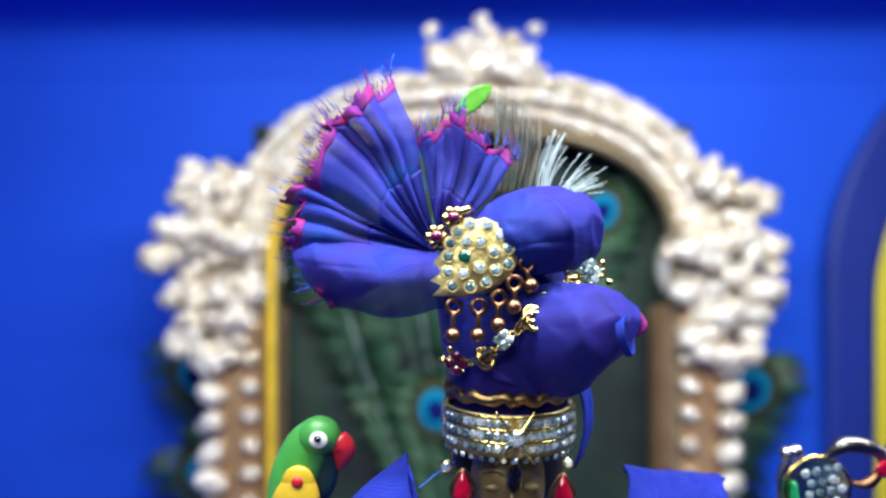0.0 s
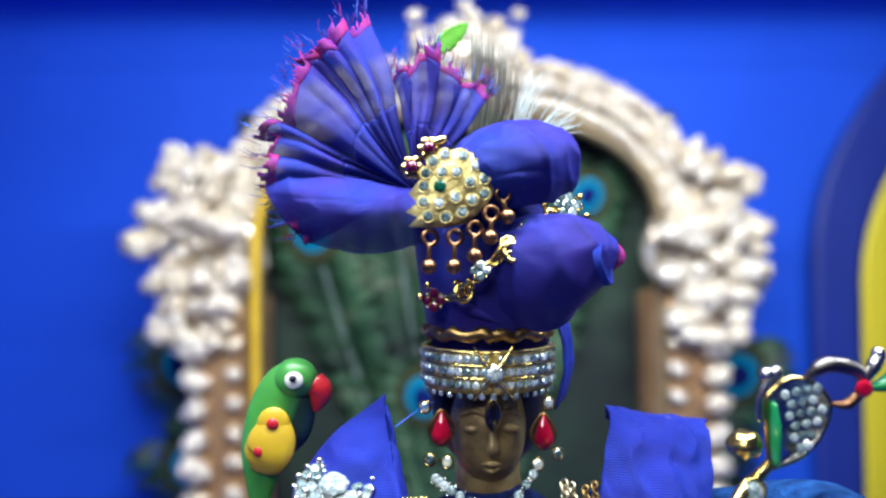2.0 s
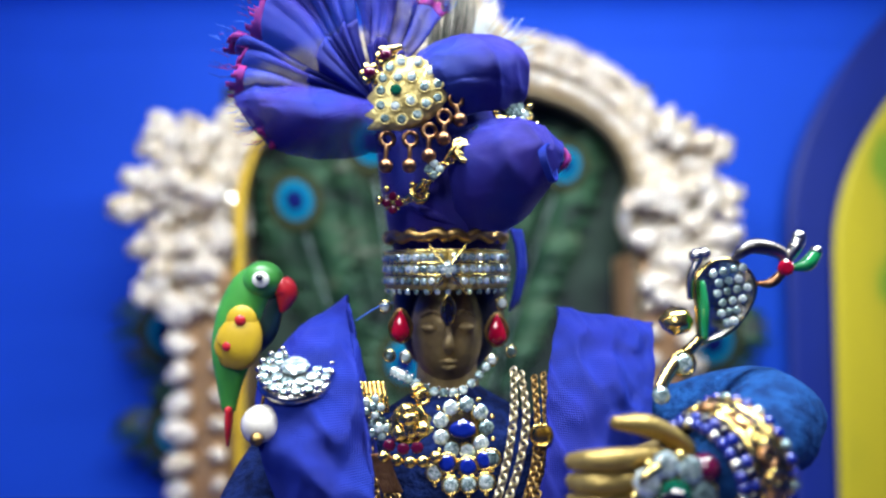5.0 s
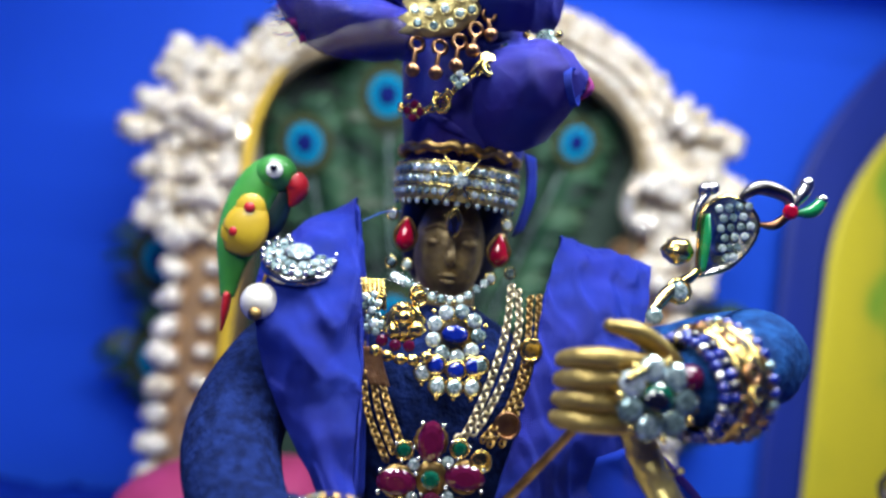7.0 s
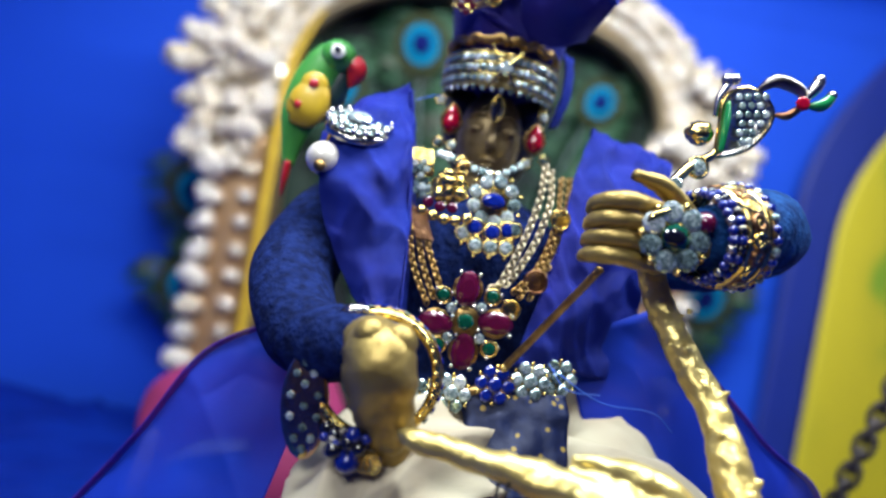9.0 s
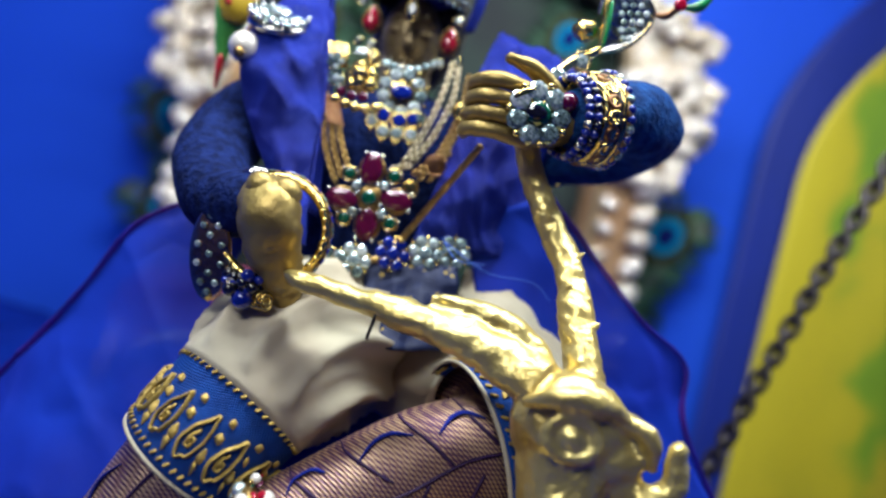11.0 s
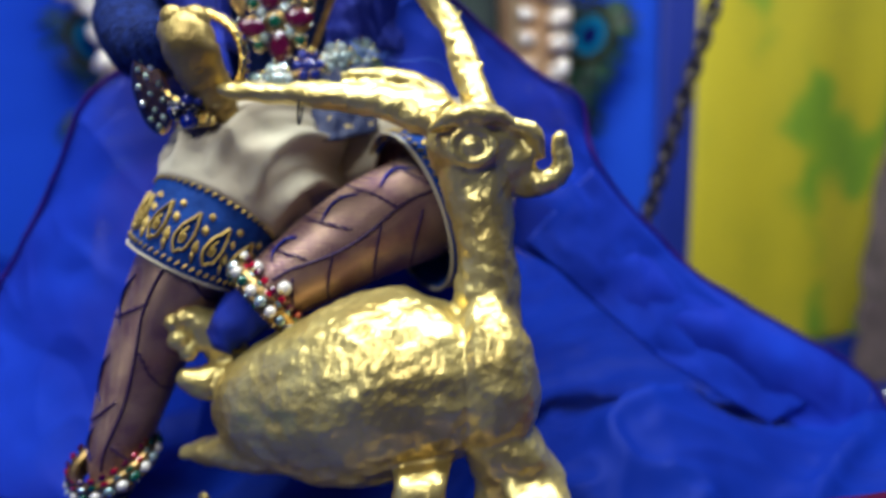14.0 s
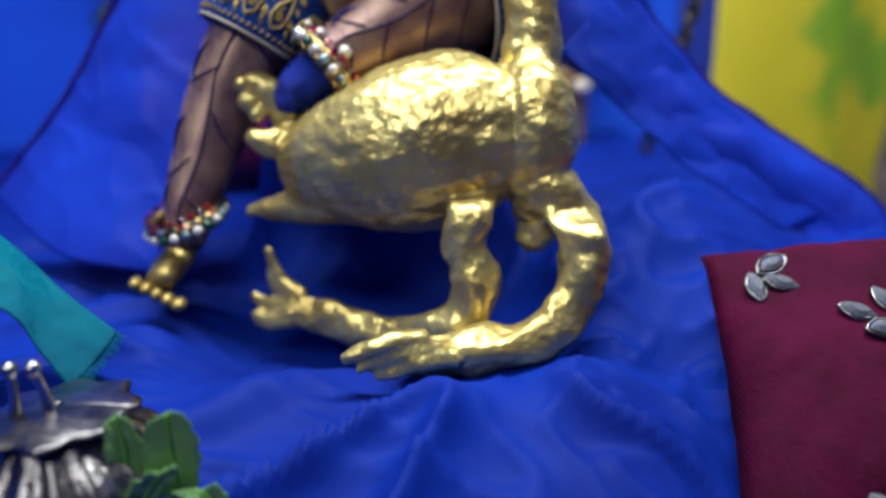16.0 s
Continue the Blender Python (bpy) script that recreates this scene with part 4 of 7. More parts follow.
def clothes():
    t = thing("velvet_jacket", "navy blue velvet jacket on the seated statue", "jacket")
    b = Build()
    tube(b, [(0.018, 0.180, 0.222), (0.018, 0.177, 0.212), (0.018, 0.174, 0.200), (0.019, 0.170, 0.185), (0.020, 0.168, 0.165), (0.022, 0.168, 0.135)], [0.010, 0.026, 0.030, 0.027, 0.024, 0.033], 24, 24, 0, 0.62, 0, (0, 1, 0))
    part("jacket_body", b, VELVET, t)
    b = Build()
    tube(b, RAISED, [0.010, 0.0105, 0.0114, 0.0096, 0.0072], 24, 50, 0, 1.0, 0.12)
    part("sleeve", b, VELVET_LIT, t, "blue velvet sleeve, its lit look put into the colour")
    b = Build()
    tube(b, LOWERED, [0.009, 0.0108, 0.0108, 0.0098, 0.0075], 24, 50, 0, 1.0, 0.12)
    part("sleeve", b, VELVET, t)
    t = thing("brocade_trousers", "purple and gold brocade trousers with leaf veins", "trousers")
    b = Build()
    tube(b, HANGING, [0.018, 0.019, 0.0150, 0.0118, 0.0085, 0.006], 22, 44)
    part("trouser_leg", b, BROCADE, t)
    b = Build()
    tube(b, FOLDED, [0.018, 0.018, 0.0165, 0.0150, 0.0112, 0.0085], 22, 44)
    part("trouser_leg", b, BROCADE, t)
    # dark veins woven along the legs
    for path, rad, s0, s1 in ((FOLDED, [0.018, 0.018, 0.0165, 0.0150, 0.0112, 0.0085], 0.42, 0.86), (HANGING, [0.018, 0.019, 0.0150, 0.0118, 0.0085, 0.006], 0.45, 0.9)):
        curve = spline([(*p, r) for p, r in zip(path, rad)], 100)
        def on(s, a):
            k = min(int(s * 100), 98)
            p, q = Vector(curve[k][:3]), Vector(curve[k + 1][:3])
            d = (q - p).normalized()
            front = Vector((0, -1, 0.25))
            front = (front - d * front.dot(d)).normalized()
            side = d.cross(front)
            return p + (front * math.cos(a) + side * math.sin(a)) * (curve[k][3] * 1.012)
        count = 9 if path is FOLDED else 5
        for k in range(count):
            u = s0 + (s1 - s0) * k / count
            b = Build()
            sg = 1 if k % 2 else -1
            tube(b, [on(u, 0.1 * sg), on(u + 0.03, 0.5 * sg), on(u + 0.05, 0.95 * sg), on(u + 0.05, 1.4 * sg)], [0.00042, 0.00040, 0.00034, 0.0002], 5, 14)
            part("vein", b, VEIN, t)
        b = Build()
        tube(b, [on(s0 + (s1 - s0) * i / 8, 0.15 * math.sin(i)) for i in range(9)], 0.00045, 5, 40)
        part("vein", b, VEIN, t)
        for k in range(3):
            u = s0 + (s1 - s0) * (0.15 + 0.3 * k)
            b = Build()
            tube(b, [on(u, 0.7), on(u + 0.025, 0.9), on(u + 0.06, 0.85), on(u + 0.085, 0.6)], [0.0004, 0.0011, 0.0009, 0.0003], 6, 14, 0, 0.4)
            part("woven_leaf", b, SATIN, t, "violet blue woven leaf")

    # cream wrap over the thighs with its blue and gold border
    t = thing("cream_waist_wrap", "cream cotton wrap with blue and gold borders over the knees", "wrap")

    def band(path, rad, s0, s1, grow, nu=40, nv=22, fold=0.0, flare=0.0):
        curve = spline([(*p, r) for p, r in zip(path, rad)], 200)
        def f(u, v):
            k = min(int((s0 + (s1 - s0) * v) * 200), 198)
            p, q = Vector(curve[k][:3]), Vector(curve[k + 1][:3])
            d = (q - p).normalized()
            front = Vector((0, -1, 0.2))
            front = (front - d * front.dot(d)).normalized()
            side = d.cross(front)
            a = 2 * math.pi * (u + 0.5)
            r = curve[k][3] + grow + flare * v + fold * (2.6 * (1 - abs(math.sin(a * 5 + 3.2 * v + 0.5 * math.sin(6 * v)))) ** 1.6 - 0.9 + 0.6 * (1 - abs(math.sin(a * 8 - 3 * v + 1.0)))) * math.sin(math.pi * min(v * 1.05, 1)) ** 0.6
            return p + (front * math.cos(a) + side * math.sin(a)) * r
        return f
    R1 = [0.018, 0.0190, 0.0150, 0.0118, 0.0085, 0.006]
    R2 = [0.018, 0.018, 0.0165, 0.0150, 0.0112, 0.0085]
    b = Build()
    sheet(b, band(HANGING, R1, 0.0, 0.355, 0.0030, fold=0.0019), 120, 44)
    part("thigh_cloth", b, COTTON, t, thick=0.0005)
    b = Build()
    sheet(b, band(HANGING, R1, 0.345, 0.475, 0.0024, flare=0.0008), 48, 14)
    border = part("knee_border", b, BORDER, t, "blue border with gold woven motifs", thick=0.0005)
    paisleys(border, band(HANGING, R1, 0.345, 0.475, 0.0029, flare=0.0008), range(-3, 4), 0.075)
    for s in (0.345, 0.475):
        b = Build()
        g = band(HANGING, R1, s, s + 0.001, 0.0026 + (0.0008 if s > 0.4 else 0))
        tube(b, [g(i / 40, 0) for i in range(41)], 0.0005, 6, 80)
        part("piping", b, COTTON, border)
    b = Build()
    sheet(b, band(FOLDED, R2, 0.0, 0.31, 0.0030, fold=0.0009, flare=0.003), 60, 30)
    part("thigh_cloth", b, COTTON, t, thick=0.0005)
    b = Build()
    cloth(b, [[(0.0495, 0.1570, 0.1715), (0.064, 0.154, 0.1720), (0.077, 0.156, 0.165), (0.085, 0.163, 0.153)], [(0.0470, 0.1470, 0.160), (0.062, 0.141, 0.160), (0.077, 0.142, 0.154), (0.087, 0.150, 0.146)],
              [(0.0440, 0.1350, 0.147), (0.059, 0.127, 0.147), (0.075, 0.127, 0.143), (0.086, 0.137, 0.136)]], 40, 36, 0, 0.0012, 70, 4, 0.0006, 3)
    part("lap_cloth", b, COTTON, t, thick=0.0005)
    b = Build()
    sheet(b, band(FOLDED, R2, 0.30, 0.50, 0.0050, flare=0.0042), 64, 18)
    border = part("knee_border", b, BORDER, t, "blue border with gold woven motifs", thick=0.0005)
    paisleys(border, band(FOLDED, R2, 0.30, 0.50, 0.0055, flare=0.0042), range(-3, 4), 0.075)
    b = Build()
    g = band(FOLDED, R2, 0.50, 0.501, 0.0092)
    tube(b, [g(i / 40, 0) for i in range(41)], 0.00055, 6, 80)
    part("piping", b, COTTON, border)
    b = Build()
    cloth(b, [[(0.0195, 0.1420, 0.1693), (0.0315, 0.1400, 0.1705), (0.0460, 0.1420, 0.1726)], [(0.0217, 0.1380, 0.1606), (0.0331, 0.1350, 0.1621), (0.0472, 0.1380, 0.1652)], [(0.0248, 0.1280, 0.1479), (0.0344, 0.1260, 0.1491), (0.0475, 0.1300, 0.1512)]], 24, 20, 0, 0.0015, 120)
    part("front_panel", b, SHADEDPANEL, t, "blue panel with gold motifs, its shade put into the colour", thick=0.0005)


# blue ground darkened in the colour for the shadow the panel sits in
SHADEDPANEL = ramp_material("shaded_gold_panel", 300, [(0.14, (0.36, 0.25, 0.06)), (0.22, (0.16, 0.12, 0.05)), (0.27, (0.005, 0.014, 0.07)), (0.6, (0.004, 0.010, 0.05))], 0.6, 0.1, (1, 1, 1), "dots", 0.4)
VEIN = material("vein_thread", (0.03, 0.008, 0.06), 0.6)


def paisleys(parent, f, where, du):
    """Gold woven scrolls, sprigs and edge dashes on a border."""
    for k in where:
        u = 0.5 + k * du
        b = Build()
        pts = []
        for i in range(25):
            a = 2 * math.pi * i / 24
            w = 0.5 + 0.5 * math.cos(a)
            pts.append(f(u + 0.024 * math.sin(a) * (1 - 0.75 * w ** 2) - 0.010 * w ** 3, 0.60 - 0.21 * math.cos(a) + 0.02 * math.sin(a)))
        tube(b, pts, 0.0009, 8, 60, 0, 0.4)
        part("woven_scroll", b, GOLDTHREAD, parent)
        b = Build()
        tube(b, [f(u + 0.008 * math.sin(q) * (1 - q / 12), 0.66 - 0.09 * math.cos(q) * (1 - q / 12)) for q in np.linspace(0, 9, 28)], 0.0008, 8, 50, 0, 0.4)
        part("woven_curl", b, GOLDTHREAD, parent)
        for v, side in ((0.36, 1), (0.52, 1), (0.70, 1), (0.80, -1)):
            b = Build()
            c = u + side * du * 0.5 - 0.006
            tube(b, [f(c, v + 0.05), f(c + 0.006, v), f(c + 0.010, v - 0.05)], [0.0003, 0.0011, 0.0003], 6, 8, 0, 0.4)
            part("woven_sprig", b, GOLDTHREAD, parent)
        for j in range(4):
            for v in (0.13, 0.94):
                uu = (u + du * j / 4) % 1.0
                b = Build()
                tube(b, [f(uu, v - 0.018), f(uu + 0.005, v + 0.018)], [0.0007, 0.0007], 6, 4, 0, 0.5)
                part("woven_dash", b, GOLDTHREAD, parent)


GOLDTHREAD = material("gold_thread", (0.55, 0.38, 0.10), 0.45, 0.4, (0.42, 0.28, 0.06), 800, 0.4, 1500)
clothes()


# ---- shawl and organza ----
def draped():
    t = thing("satin_shawl", "royal blue satin shawl folded over the statue's shoulders", "shawl")
    b = Build()
    cloth(b, [[(-0.0304, 0.1780, 0.2209), (-0.0215, 0.1820, 0.2319), (-0.0095, 0.1860, 0.2385)], [(-0.0296, 0.1600, 0.2289), (-0.0207, 0.1600, 0.2398), (-0.0093, 0.1680, 0.2476)], [(-0.0273, 0.1475, 0.2180), (-0.0155, 0.1430, 0.2211), (-0.0050, 0.1520, 0.2303)], [(-0.0235, 0.1460, 0.2067), (-0.0119, 0.1400, 0.2071), (-0.0012, 0.1460, 0.2078)],
              [(-0.0166, 0.1440, 0.1946), (-0.0081, 0.1380, 0.1950), (-0.0008, 0.1430, 0.1947)], [(-0.0067, 0.1400, 0.1808), (-0.0018, 0.1360, 0.1808), (0.0011, 0.1400, 0.1794)], [(-0.0018, 0.1380, 0.1706), (0.0014, 0.1350, 0.1711), (0.0029, 0.1390, 0.1698)]], 60, 90, 0, 0.0020, 90)
    part("shoulder_fold", b, SATIN, t, thick=0.0007)
    b = Build()
    cloth(b, [[(-0.0093, 0.1680, 0.2476), (-0.0074, 0.1600, 0.2456)], [(-0.0050, 0.1520, 0.2303), (-0.0041, 0.1580, 0.2314)], [(-0.0012, 0.1460, 0.2078), (-0.0004, 0.1560, 0.2083)], [(0.0011, 0.1400, 0.1794), (0.0026, 0.1500, 0.1782)]], 6, 40, 0, 0.0006, 200)
    part("turned_edge", b, SATIN, t, thick=0.0007)
    b = Build()
    cloth(b, [[(0.0490, 0.1850, 0.2384), (0.0609, 0.1850, 0.2388), (0.0758, 0.1850, 0.2379)], [(0.0452, 0.1670, 0.2451), (0.0561, 0.1650, 0.2419), (0.0706, 0.1680, 0.2400)], [(0.0410, 0.1560, 0.2302), (0.0519, 0.1520, 0.2271), (0.0687, 0.1600, 0.2293)], [(0.0389, 0.1510, 0.2123), (0.0486, 0.1480, 0.2141), (0.0653, 0.1580, 0.2157)],
              [(0.0348, 0.1470, 0.1935), (0.0475, 0.1470, 0.1943), (0.0666, 0.1600, 0.1949)], [(0.0318, 0.1460, 0.1767), (0.0463, 0.1480, 0.1774), (0.0678, 0.1570, 0.1748)]], 60, 80, 0, 0.0018, 90, 5)
    part("shoulder_fold", b, SATIN, t, thick=0.0007)
    t = thing("organza_drape", "sheer blue organza spread round the statue with a purple hem", "drape")
    left = [[(-0.031, 0.152, 0.176), (-0.024, 0.155, 0.174), (-0.015, 0.160, 0.172)], [(-0.047, 0.150, 0.165), (-0.035, 0.148, 0.160), (-0.020, 0.150, 0.155)], [(-0.061, 0.150, 0.140), (-0.045, 0.143, 0.135), (-0.025, 0.142, 0.130)],
            [(-0.082, 0.150, 0.109), (-0.058, 0.135, 0.100), (-0.034, 0.125, 0.092)], [(-0.100, 0.150, 0.087), (-0.066, 0.125, 0.074), (-0.040, 0.112, 0.066)], [(-0.122, 0.148, 0.064), (-0.084, 0.112, 0.049), (-0.044, 0.098, 0.044)]]
    right = [[(0.067, 0.150, 0.198), (0.056, 0.152, 0.192), (0.045, 0.156, 0.190)], [(0.098, 0.150, 0.170), (0.078, 0.148, 0.166), (0.055, 0.150, 0.160)], [(0.118, 0.150, 0.157), (0.094, 0.145, 0.145), (0.064, 0.148, 0.140)],
             [(0.123, 0.150, 0.136), (0.104, 0.144, 0.126), (0.082, 0.146, 0.116)], [(0.150, 0.148, 0.104), (0.135, 0.140, 0.101), (0.116, 0.138, 0.094)], [(0.170, 0.146, 0.086), (0.156, 0.136, 0.082), (0.138, 0.133, 0.074)],
             [(0.222, 0.142, 0.053), (0.202, 0.132, 0.052), (0.176, 0.130, 0.047)], [(0.238, 0.140, 0.034), (0.222, 0.130, 0.036), (0.204, 0.124, 0.034)]]
    for rows, side, seed in ((left, -1, 2.0), (right, 1, 7.0)):
        b = Build()
        cloth(b, rows, 48, 110, 0, 0.0012, 38, seed, 0.0011, 4)
        part("sheer_panel", b, ORGANZA, t, thick=0.0003)
        b = Build()
        hem = [[np.array(r[0]) + np.array(o) for o in ((0, 0, 0), (0.0014 * side, -0.001, 0.0006))] for r in rows]
        cloth(b, hem, 4, 110, 0, 0.0012, 38, seed)
        part("hem", b, HEM, t, "magenta purple selvedge", thick=0.0005)
    b = Build()
    cloth(b, [[(0.122, 0.147, 0.134), (0.096, 0.140, 0.110)], [(0.150, 0.144, 0.102), (0.120, 0.134, 0.088)], [(0.170, 0.141, 0.083), (0.142, 0.129, 0.068)], [(0.220, 0.138, 0.050), (0.180, 0.124, 0.042)]], 24, 80, 0, 0.0007, 60, 3, 0.0010, 3)
    part("folded_band", b, ORGANZA_FOLD, t, "denser folded band of organza", thick=0.0006)


draped()


# ---- turban ----
def turban():
    t = thing("turban", "blue silk turban with a pleated fan and frayed magenta edges", "turban", at=(0.018, 0.178, 0.262))
    b = Build()
    tube(b, [(0.018, 0.180, 0.256), (0.018, 0.180, 0.266), (0.017, 0.180, 0.280), (0.015, 0.180, 0.296), (0.013, 0.181, 0.306)], [0.016, 0.0185, 0.0205, 0.019, 0.010], 30, 30, 0, 0.9, 0.05)
    part("wrap", b, TURBAN, t)
    for pts, r in (([(0.000, 0.173, 0.292), (0.014, 0.1625, 0.281), (0.030, 0.166, 0.270)], [0.003, 0.0032, 0.002]), ([(0.001, 0.173, 0.277), (0.013, 0.1630, 0.270), (0.030, 0.168, 0.263)], [0.002, 0.0026, 0.002])):
        b = Build()
        tube(b, pts, r, 14, 30, 0, 0.6, 0.25)
        part("wrap_fold", b, TURBAN, t)
    for rows, name, lab, mat in (
            ([[(0.001, 0.167, 0.301), (0.013, 0.161, 0.3120), (0.025, 0.161, 0.3150), (0.0345, 0.164, 0.3125)], [(0.003, 0.160, 0.2995), (0.015, 0.1535, 0.3070), (0.027, 0.1540, 0.3095), (0.0372, 0.160, 0.3080)],
              [(0.006, 0.159, 0.296), (0.018, 0.1530, 0.3005), (0.029, 0.1535, 0.3020), (0.0378, 0.161, 0.3010)], [(0.010, 0.162, 0.2915), (0.020, 0.158, 0.2935), (0.030, 0.159, 0.2950), (0.0355, 0.166, 0.2955)]], "side_puff", "puffed fold of blue silk", TURBAN),
            ([[(-0.001, 0.166, 0.2985), (-0.015, 0.161, 0.3005), (-0.028, 0.161, 0.3020), (-0.0370, 0.164, 0.3030)], [(0.000, 0.161, 0.2955), (-0.014, 0.1545, 0.2950), (-0.026, 0.1555, 0.2960), (-0.0350, 0.160, 0.2965)],
              [(0.001, 0.161, 0.2915), (-0.011, 0.1560, 0.2890), (-0.020, 0.1570, 0.2880), (-0.0285, 0.161, 0.2880)], [(0.003, 0.165, 0.2865), (-0.008, 0.1620, 0.2840), (-0.015, 0.1630, 0.2835), (-0.0200, 0.166, 0.2845)]], "lower_puff", "thin puffed fold of blue silk", SHEERT),
            ([[(0.018, 0.162, 0.2910), (0.030, 0.1550, 0.2920), (0.039, 0.1545, 0.2900), (0.0455, 0.1565, 0.2865)], [(0.017, 0.157, 0.2840), (0.029, 0.1490, 0.2845), (0.038, 0.1500, 0.2840), (0.0448, 0.1540, 0.2825)],
              [(0.018, 0.158, 0.2750), (0.028, 0.1510, 0.2745), (0.036, 0.1520, 0.2745), (0.0425, 0.1560, 0.2765)], [(0.020, 0.164, 0.2660), (0.028, 0.1600, 0.2650), (0.034, 0.1610, 0.2665), (0.0385, 0.1660, 0.2700)]], "side_knot", "draped blue silk knot", TURBAN)):
        b = Build()
        cloth(b, rows, 60, 60, 0, 0.0010, 85, len(name), 0.0004 if mat is SHEERT else 0.0005, 3)
        part(name, b, mat, t, lab, thick=0.0005)
    # spiral mouth of the knot
    b = Build()
    def mouth(u, v):
        a = 2 * math.pi * u * 1.9
        r = (0.0058 - 0.0045 * u) * (1 + 0.12 * math.sin(3 * a))
        c = Vector((0.0408, 0.1522, 0.2802)) + Vector((0.0018, -0.0012, 0.0006)) * v * (1 - 0.7 * u)
        return c + Vector((0.45, 0.70, 0.0)) * r * math.cos(a) + Vector((-0.15, 0.1, 0.95)) * r * math.sin(a)
    sheet(b, mouth, 80, 10)
    part("rosette", b, SATIN, t, "rolled blue silk rosette", thick=0.0005)
    b = Build()
    tube(b, [(0.0440, 0.1565, 0.2790), (0.0465, 0.1560, 0.2820), (0.0455, 0.1575, 0.2855)], [0.0006, 0.0016, 0.0006], 8, 12, 0, 0.6, 0.3)
    part("rosette_edge", b, MAGENTA, t, "magenta selvedge")
    b = Build()
    cloth(b, [[(0.0335, 0.168, 0.266), (0.0375, 0.172, 0.266)], [(0.0355, 0.169, 0.256), (0.0385, 0.174, 0.255)], [(0.0335, 0.172, 0.244), (0.0365, 0.176, 0.246)]], 6, 16, 0, 0.0006, 200)
    part("hanging_end", b, SATIN, t, thick=0.0005)
    # pleated fans
    pivot = Vector((-0.001, 0.1665, 0.2985))
    rnd = random.Random(11)
    threads = Build()
    for spans, pleats, deep in (([(101, 0.0465), (118, 0.0435), (134, 0.0430), (150, 0.0395), (166, 0.0385), (190, 0.0330), (205, 0.0300)], 9, 0.0026), ([(50, 0.028), (64, 0.0300), (78, 0.0345), (90, 0.0330), (97, 0.0270)], 5, 0.0022)):
        table = spline(spans, 200)
        def fan(u, v, table=table, pleats=pleats, deep=deep):
            a, r = table[round(u * 200)]
            w = u * pleats + 1.3 * noise.noise(Vector((u * 5, 0.4, pleats)))
            big = 0.45 + 0.9 * abs(noise.noise(Vector((w * 0.35, 1, pleats))))
            a += 3.5 * math.sin(w * 6.28 + 1.0) * v + 4.0 * noise.noise(Vector((w * 0.6, v * 2.5, 7)))
            r *= 1 + 0.22 * noise.noise(Vector((w * 1.1, 0, 3)))
            y = deep * big * (math.sin(w * 6.28) + 0.3 * math.sin(w * 12.6 + 1)) * v ** 0.7 - 0.006 * math.sin(math.pi * v * 0.8) + 0.0030 * noise.noise(Vector((w * 0.7, v * 2.5, 1)))
            return pivot + Vector((math.cos(radians(a)) * r * v, y, math.sin(radians(a)) * r * v))
        b = Build()
        sheet(b, lambda u, v: fan(u, 0.03 + 0.42 * v), pleats * 16, 20)
        part("fan_pleats", b, TURBAN, t, "pleated blue silk fan", thick=0.00025)
        b = Build()
        sheet(b, lambda u, v: fan(u, 0.45 + 0.43 * v), pleats * 16, 18)
        part("fan_sheer", b, SHEERT, t, "see-through outer part of the fan", thick=0.0002)
        b = Build()
        sheet(b, lambda u, v: fan(u, 0.88 + 0.14 * v), pleats * 22, 8, 0, lambda u, v: v < 0.30 + 0.9 * abs(noise.noise(Vector((u * 70, 0, 0)))) + 0.5 * noise.noise(Vector((u * 9, 2, 0))))
        part("fan_edge", b, MAGENTA, t, "frayed magenta edge", thick=0.0002)
        for k in range(150):
            u = rnd.random()
            p = fan(u, 0.97)
            d = (p - pivot).normalized()
            e = p + d * rnd.uniform(0.001, 0.0045) + Vector((rnd.uniform(-1, 1), rnd.uniform(-1, 1), rnd.uniform(-1, 1))) * 0.0013
            tube(threads, [p, (p + e) / 2 + Vector((rnd.uniform(-1, 1), 0, rnd.uniform(-1, 1))) * 0.0005, e], [0.00009, 0.00008, 0.00005], 4, 4, rnd.randrange(3))
    for k in range(26):
        p = pivot + Vector((rnd.uniform(-0.006, 0.002), -0.001, rnd.uniform(0.018, 0.028)))
        e = p + Vector((rnd.uniform(-0.003, 0.003), rnd.uniform(-0.002, 0.001), rnd.uniform(0.002, 0.007)))
        tube(threads, [p, (p + e) / 2, e], [0.00012, 0.0001, 0.00006], 4, 4, 2)
    tagged(part("frayed_threads", threads, [MAGENTA, TURBAN, THREAD], t, "loose blue and magenta threads"), kind="stuff")
    # two small plumes behind
    t = thing("small_plume", "small plume of dark and pale feather barbs tucked into the turban", "plume", at=(0.014, 0.176, 0.310))
    dark, pale = Build(), Build()
    for k in range(70):
        x = rnd.uniform(0.0, 1.0)
        p = Vector((0.012 + 0.010 * x, 0.176 + rnd.uniform(-0.002, 0.003), 0.312))
        e = Vector((0.0135 + 0.013 * x, 0.178 + rnd.uniform(-0.003, 0.003), 0.340 - 0.006 * x + rnd.uniform(-0.006, 0.004)))
        tube(dark, [p, (p + e) / 2 + Vector((0.001, 0, 0.001)), e], [0.00022, 0.0002, 0.00008], 4, 6)
    for k in range(34):
        x = rnd.uniform(0.0, 1.0)
        p = Vector((0.024 + 0.009 * x, 0.175 + rnd.uniform(-0.002, 0.003), 0.311))
        e = Vector((0.028 + 0.015 * x, 0.176 + rnd.uniform(-0.003, 0.003), 0.330 - 0.012 * x + rnd.uniform(-0.006, 0.004)))
        tube(pale, [p, (p + e) / 2 + Vector((-0.001, 0, 0.001)), e], [0.00018, 0.00016, 0.00007], 4, 6)
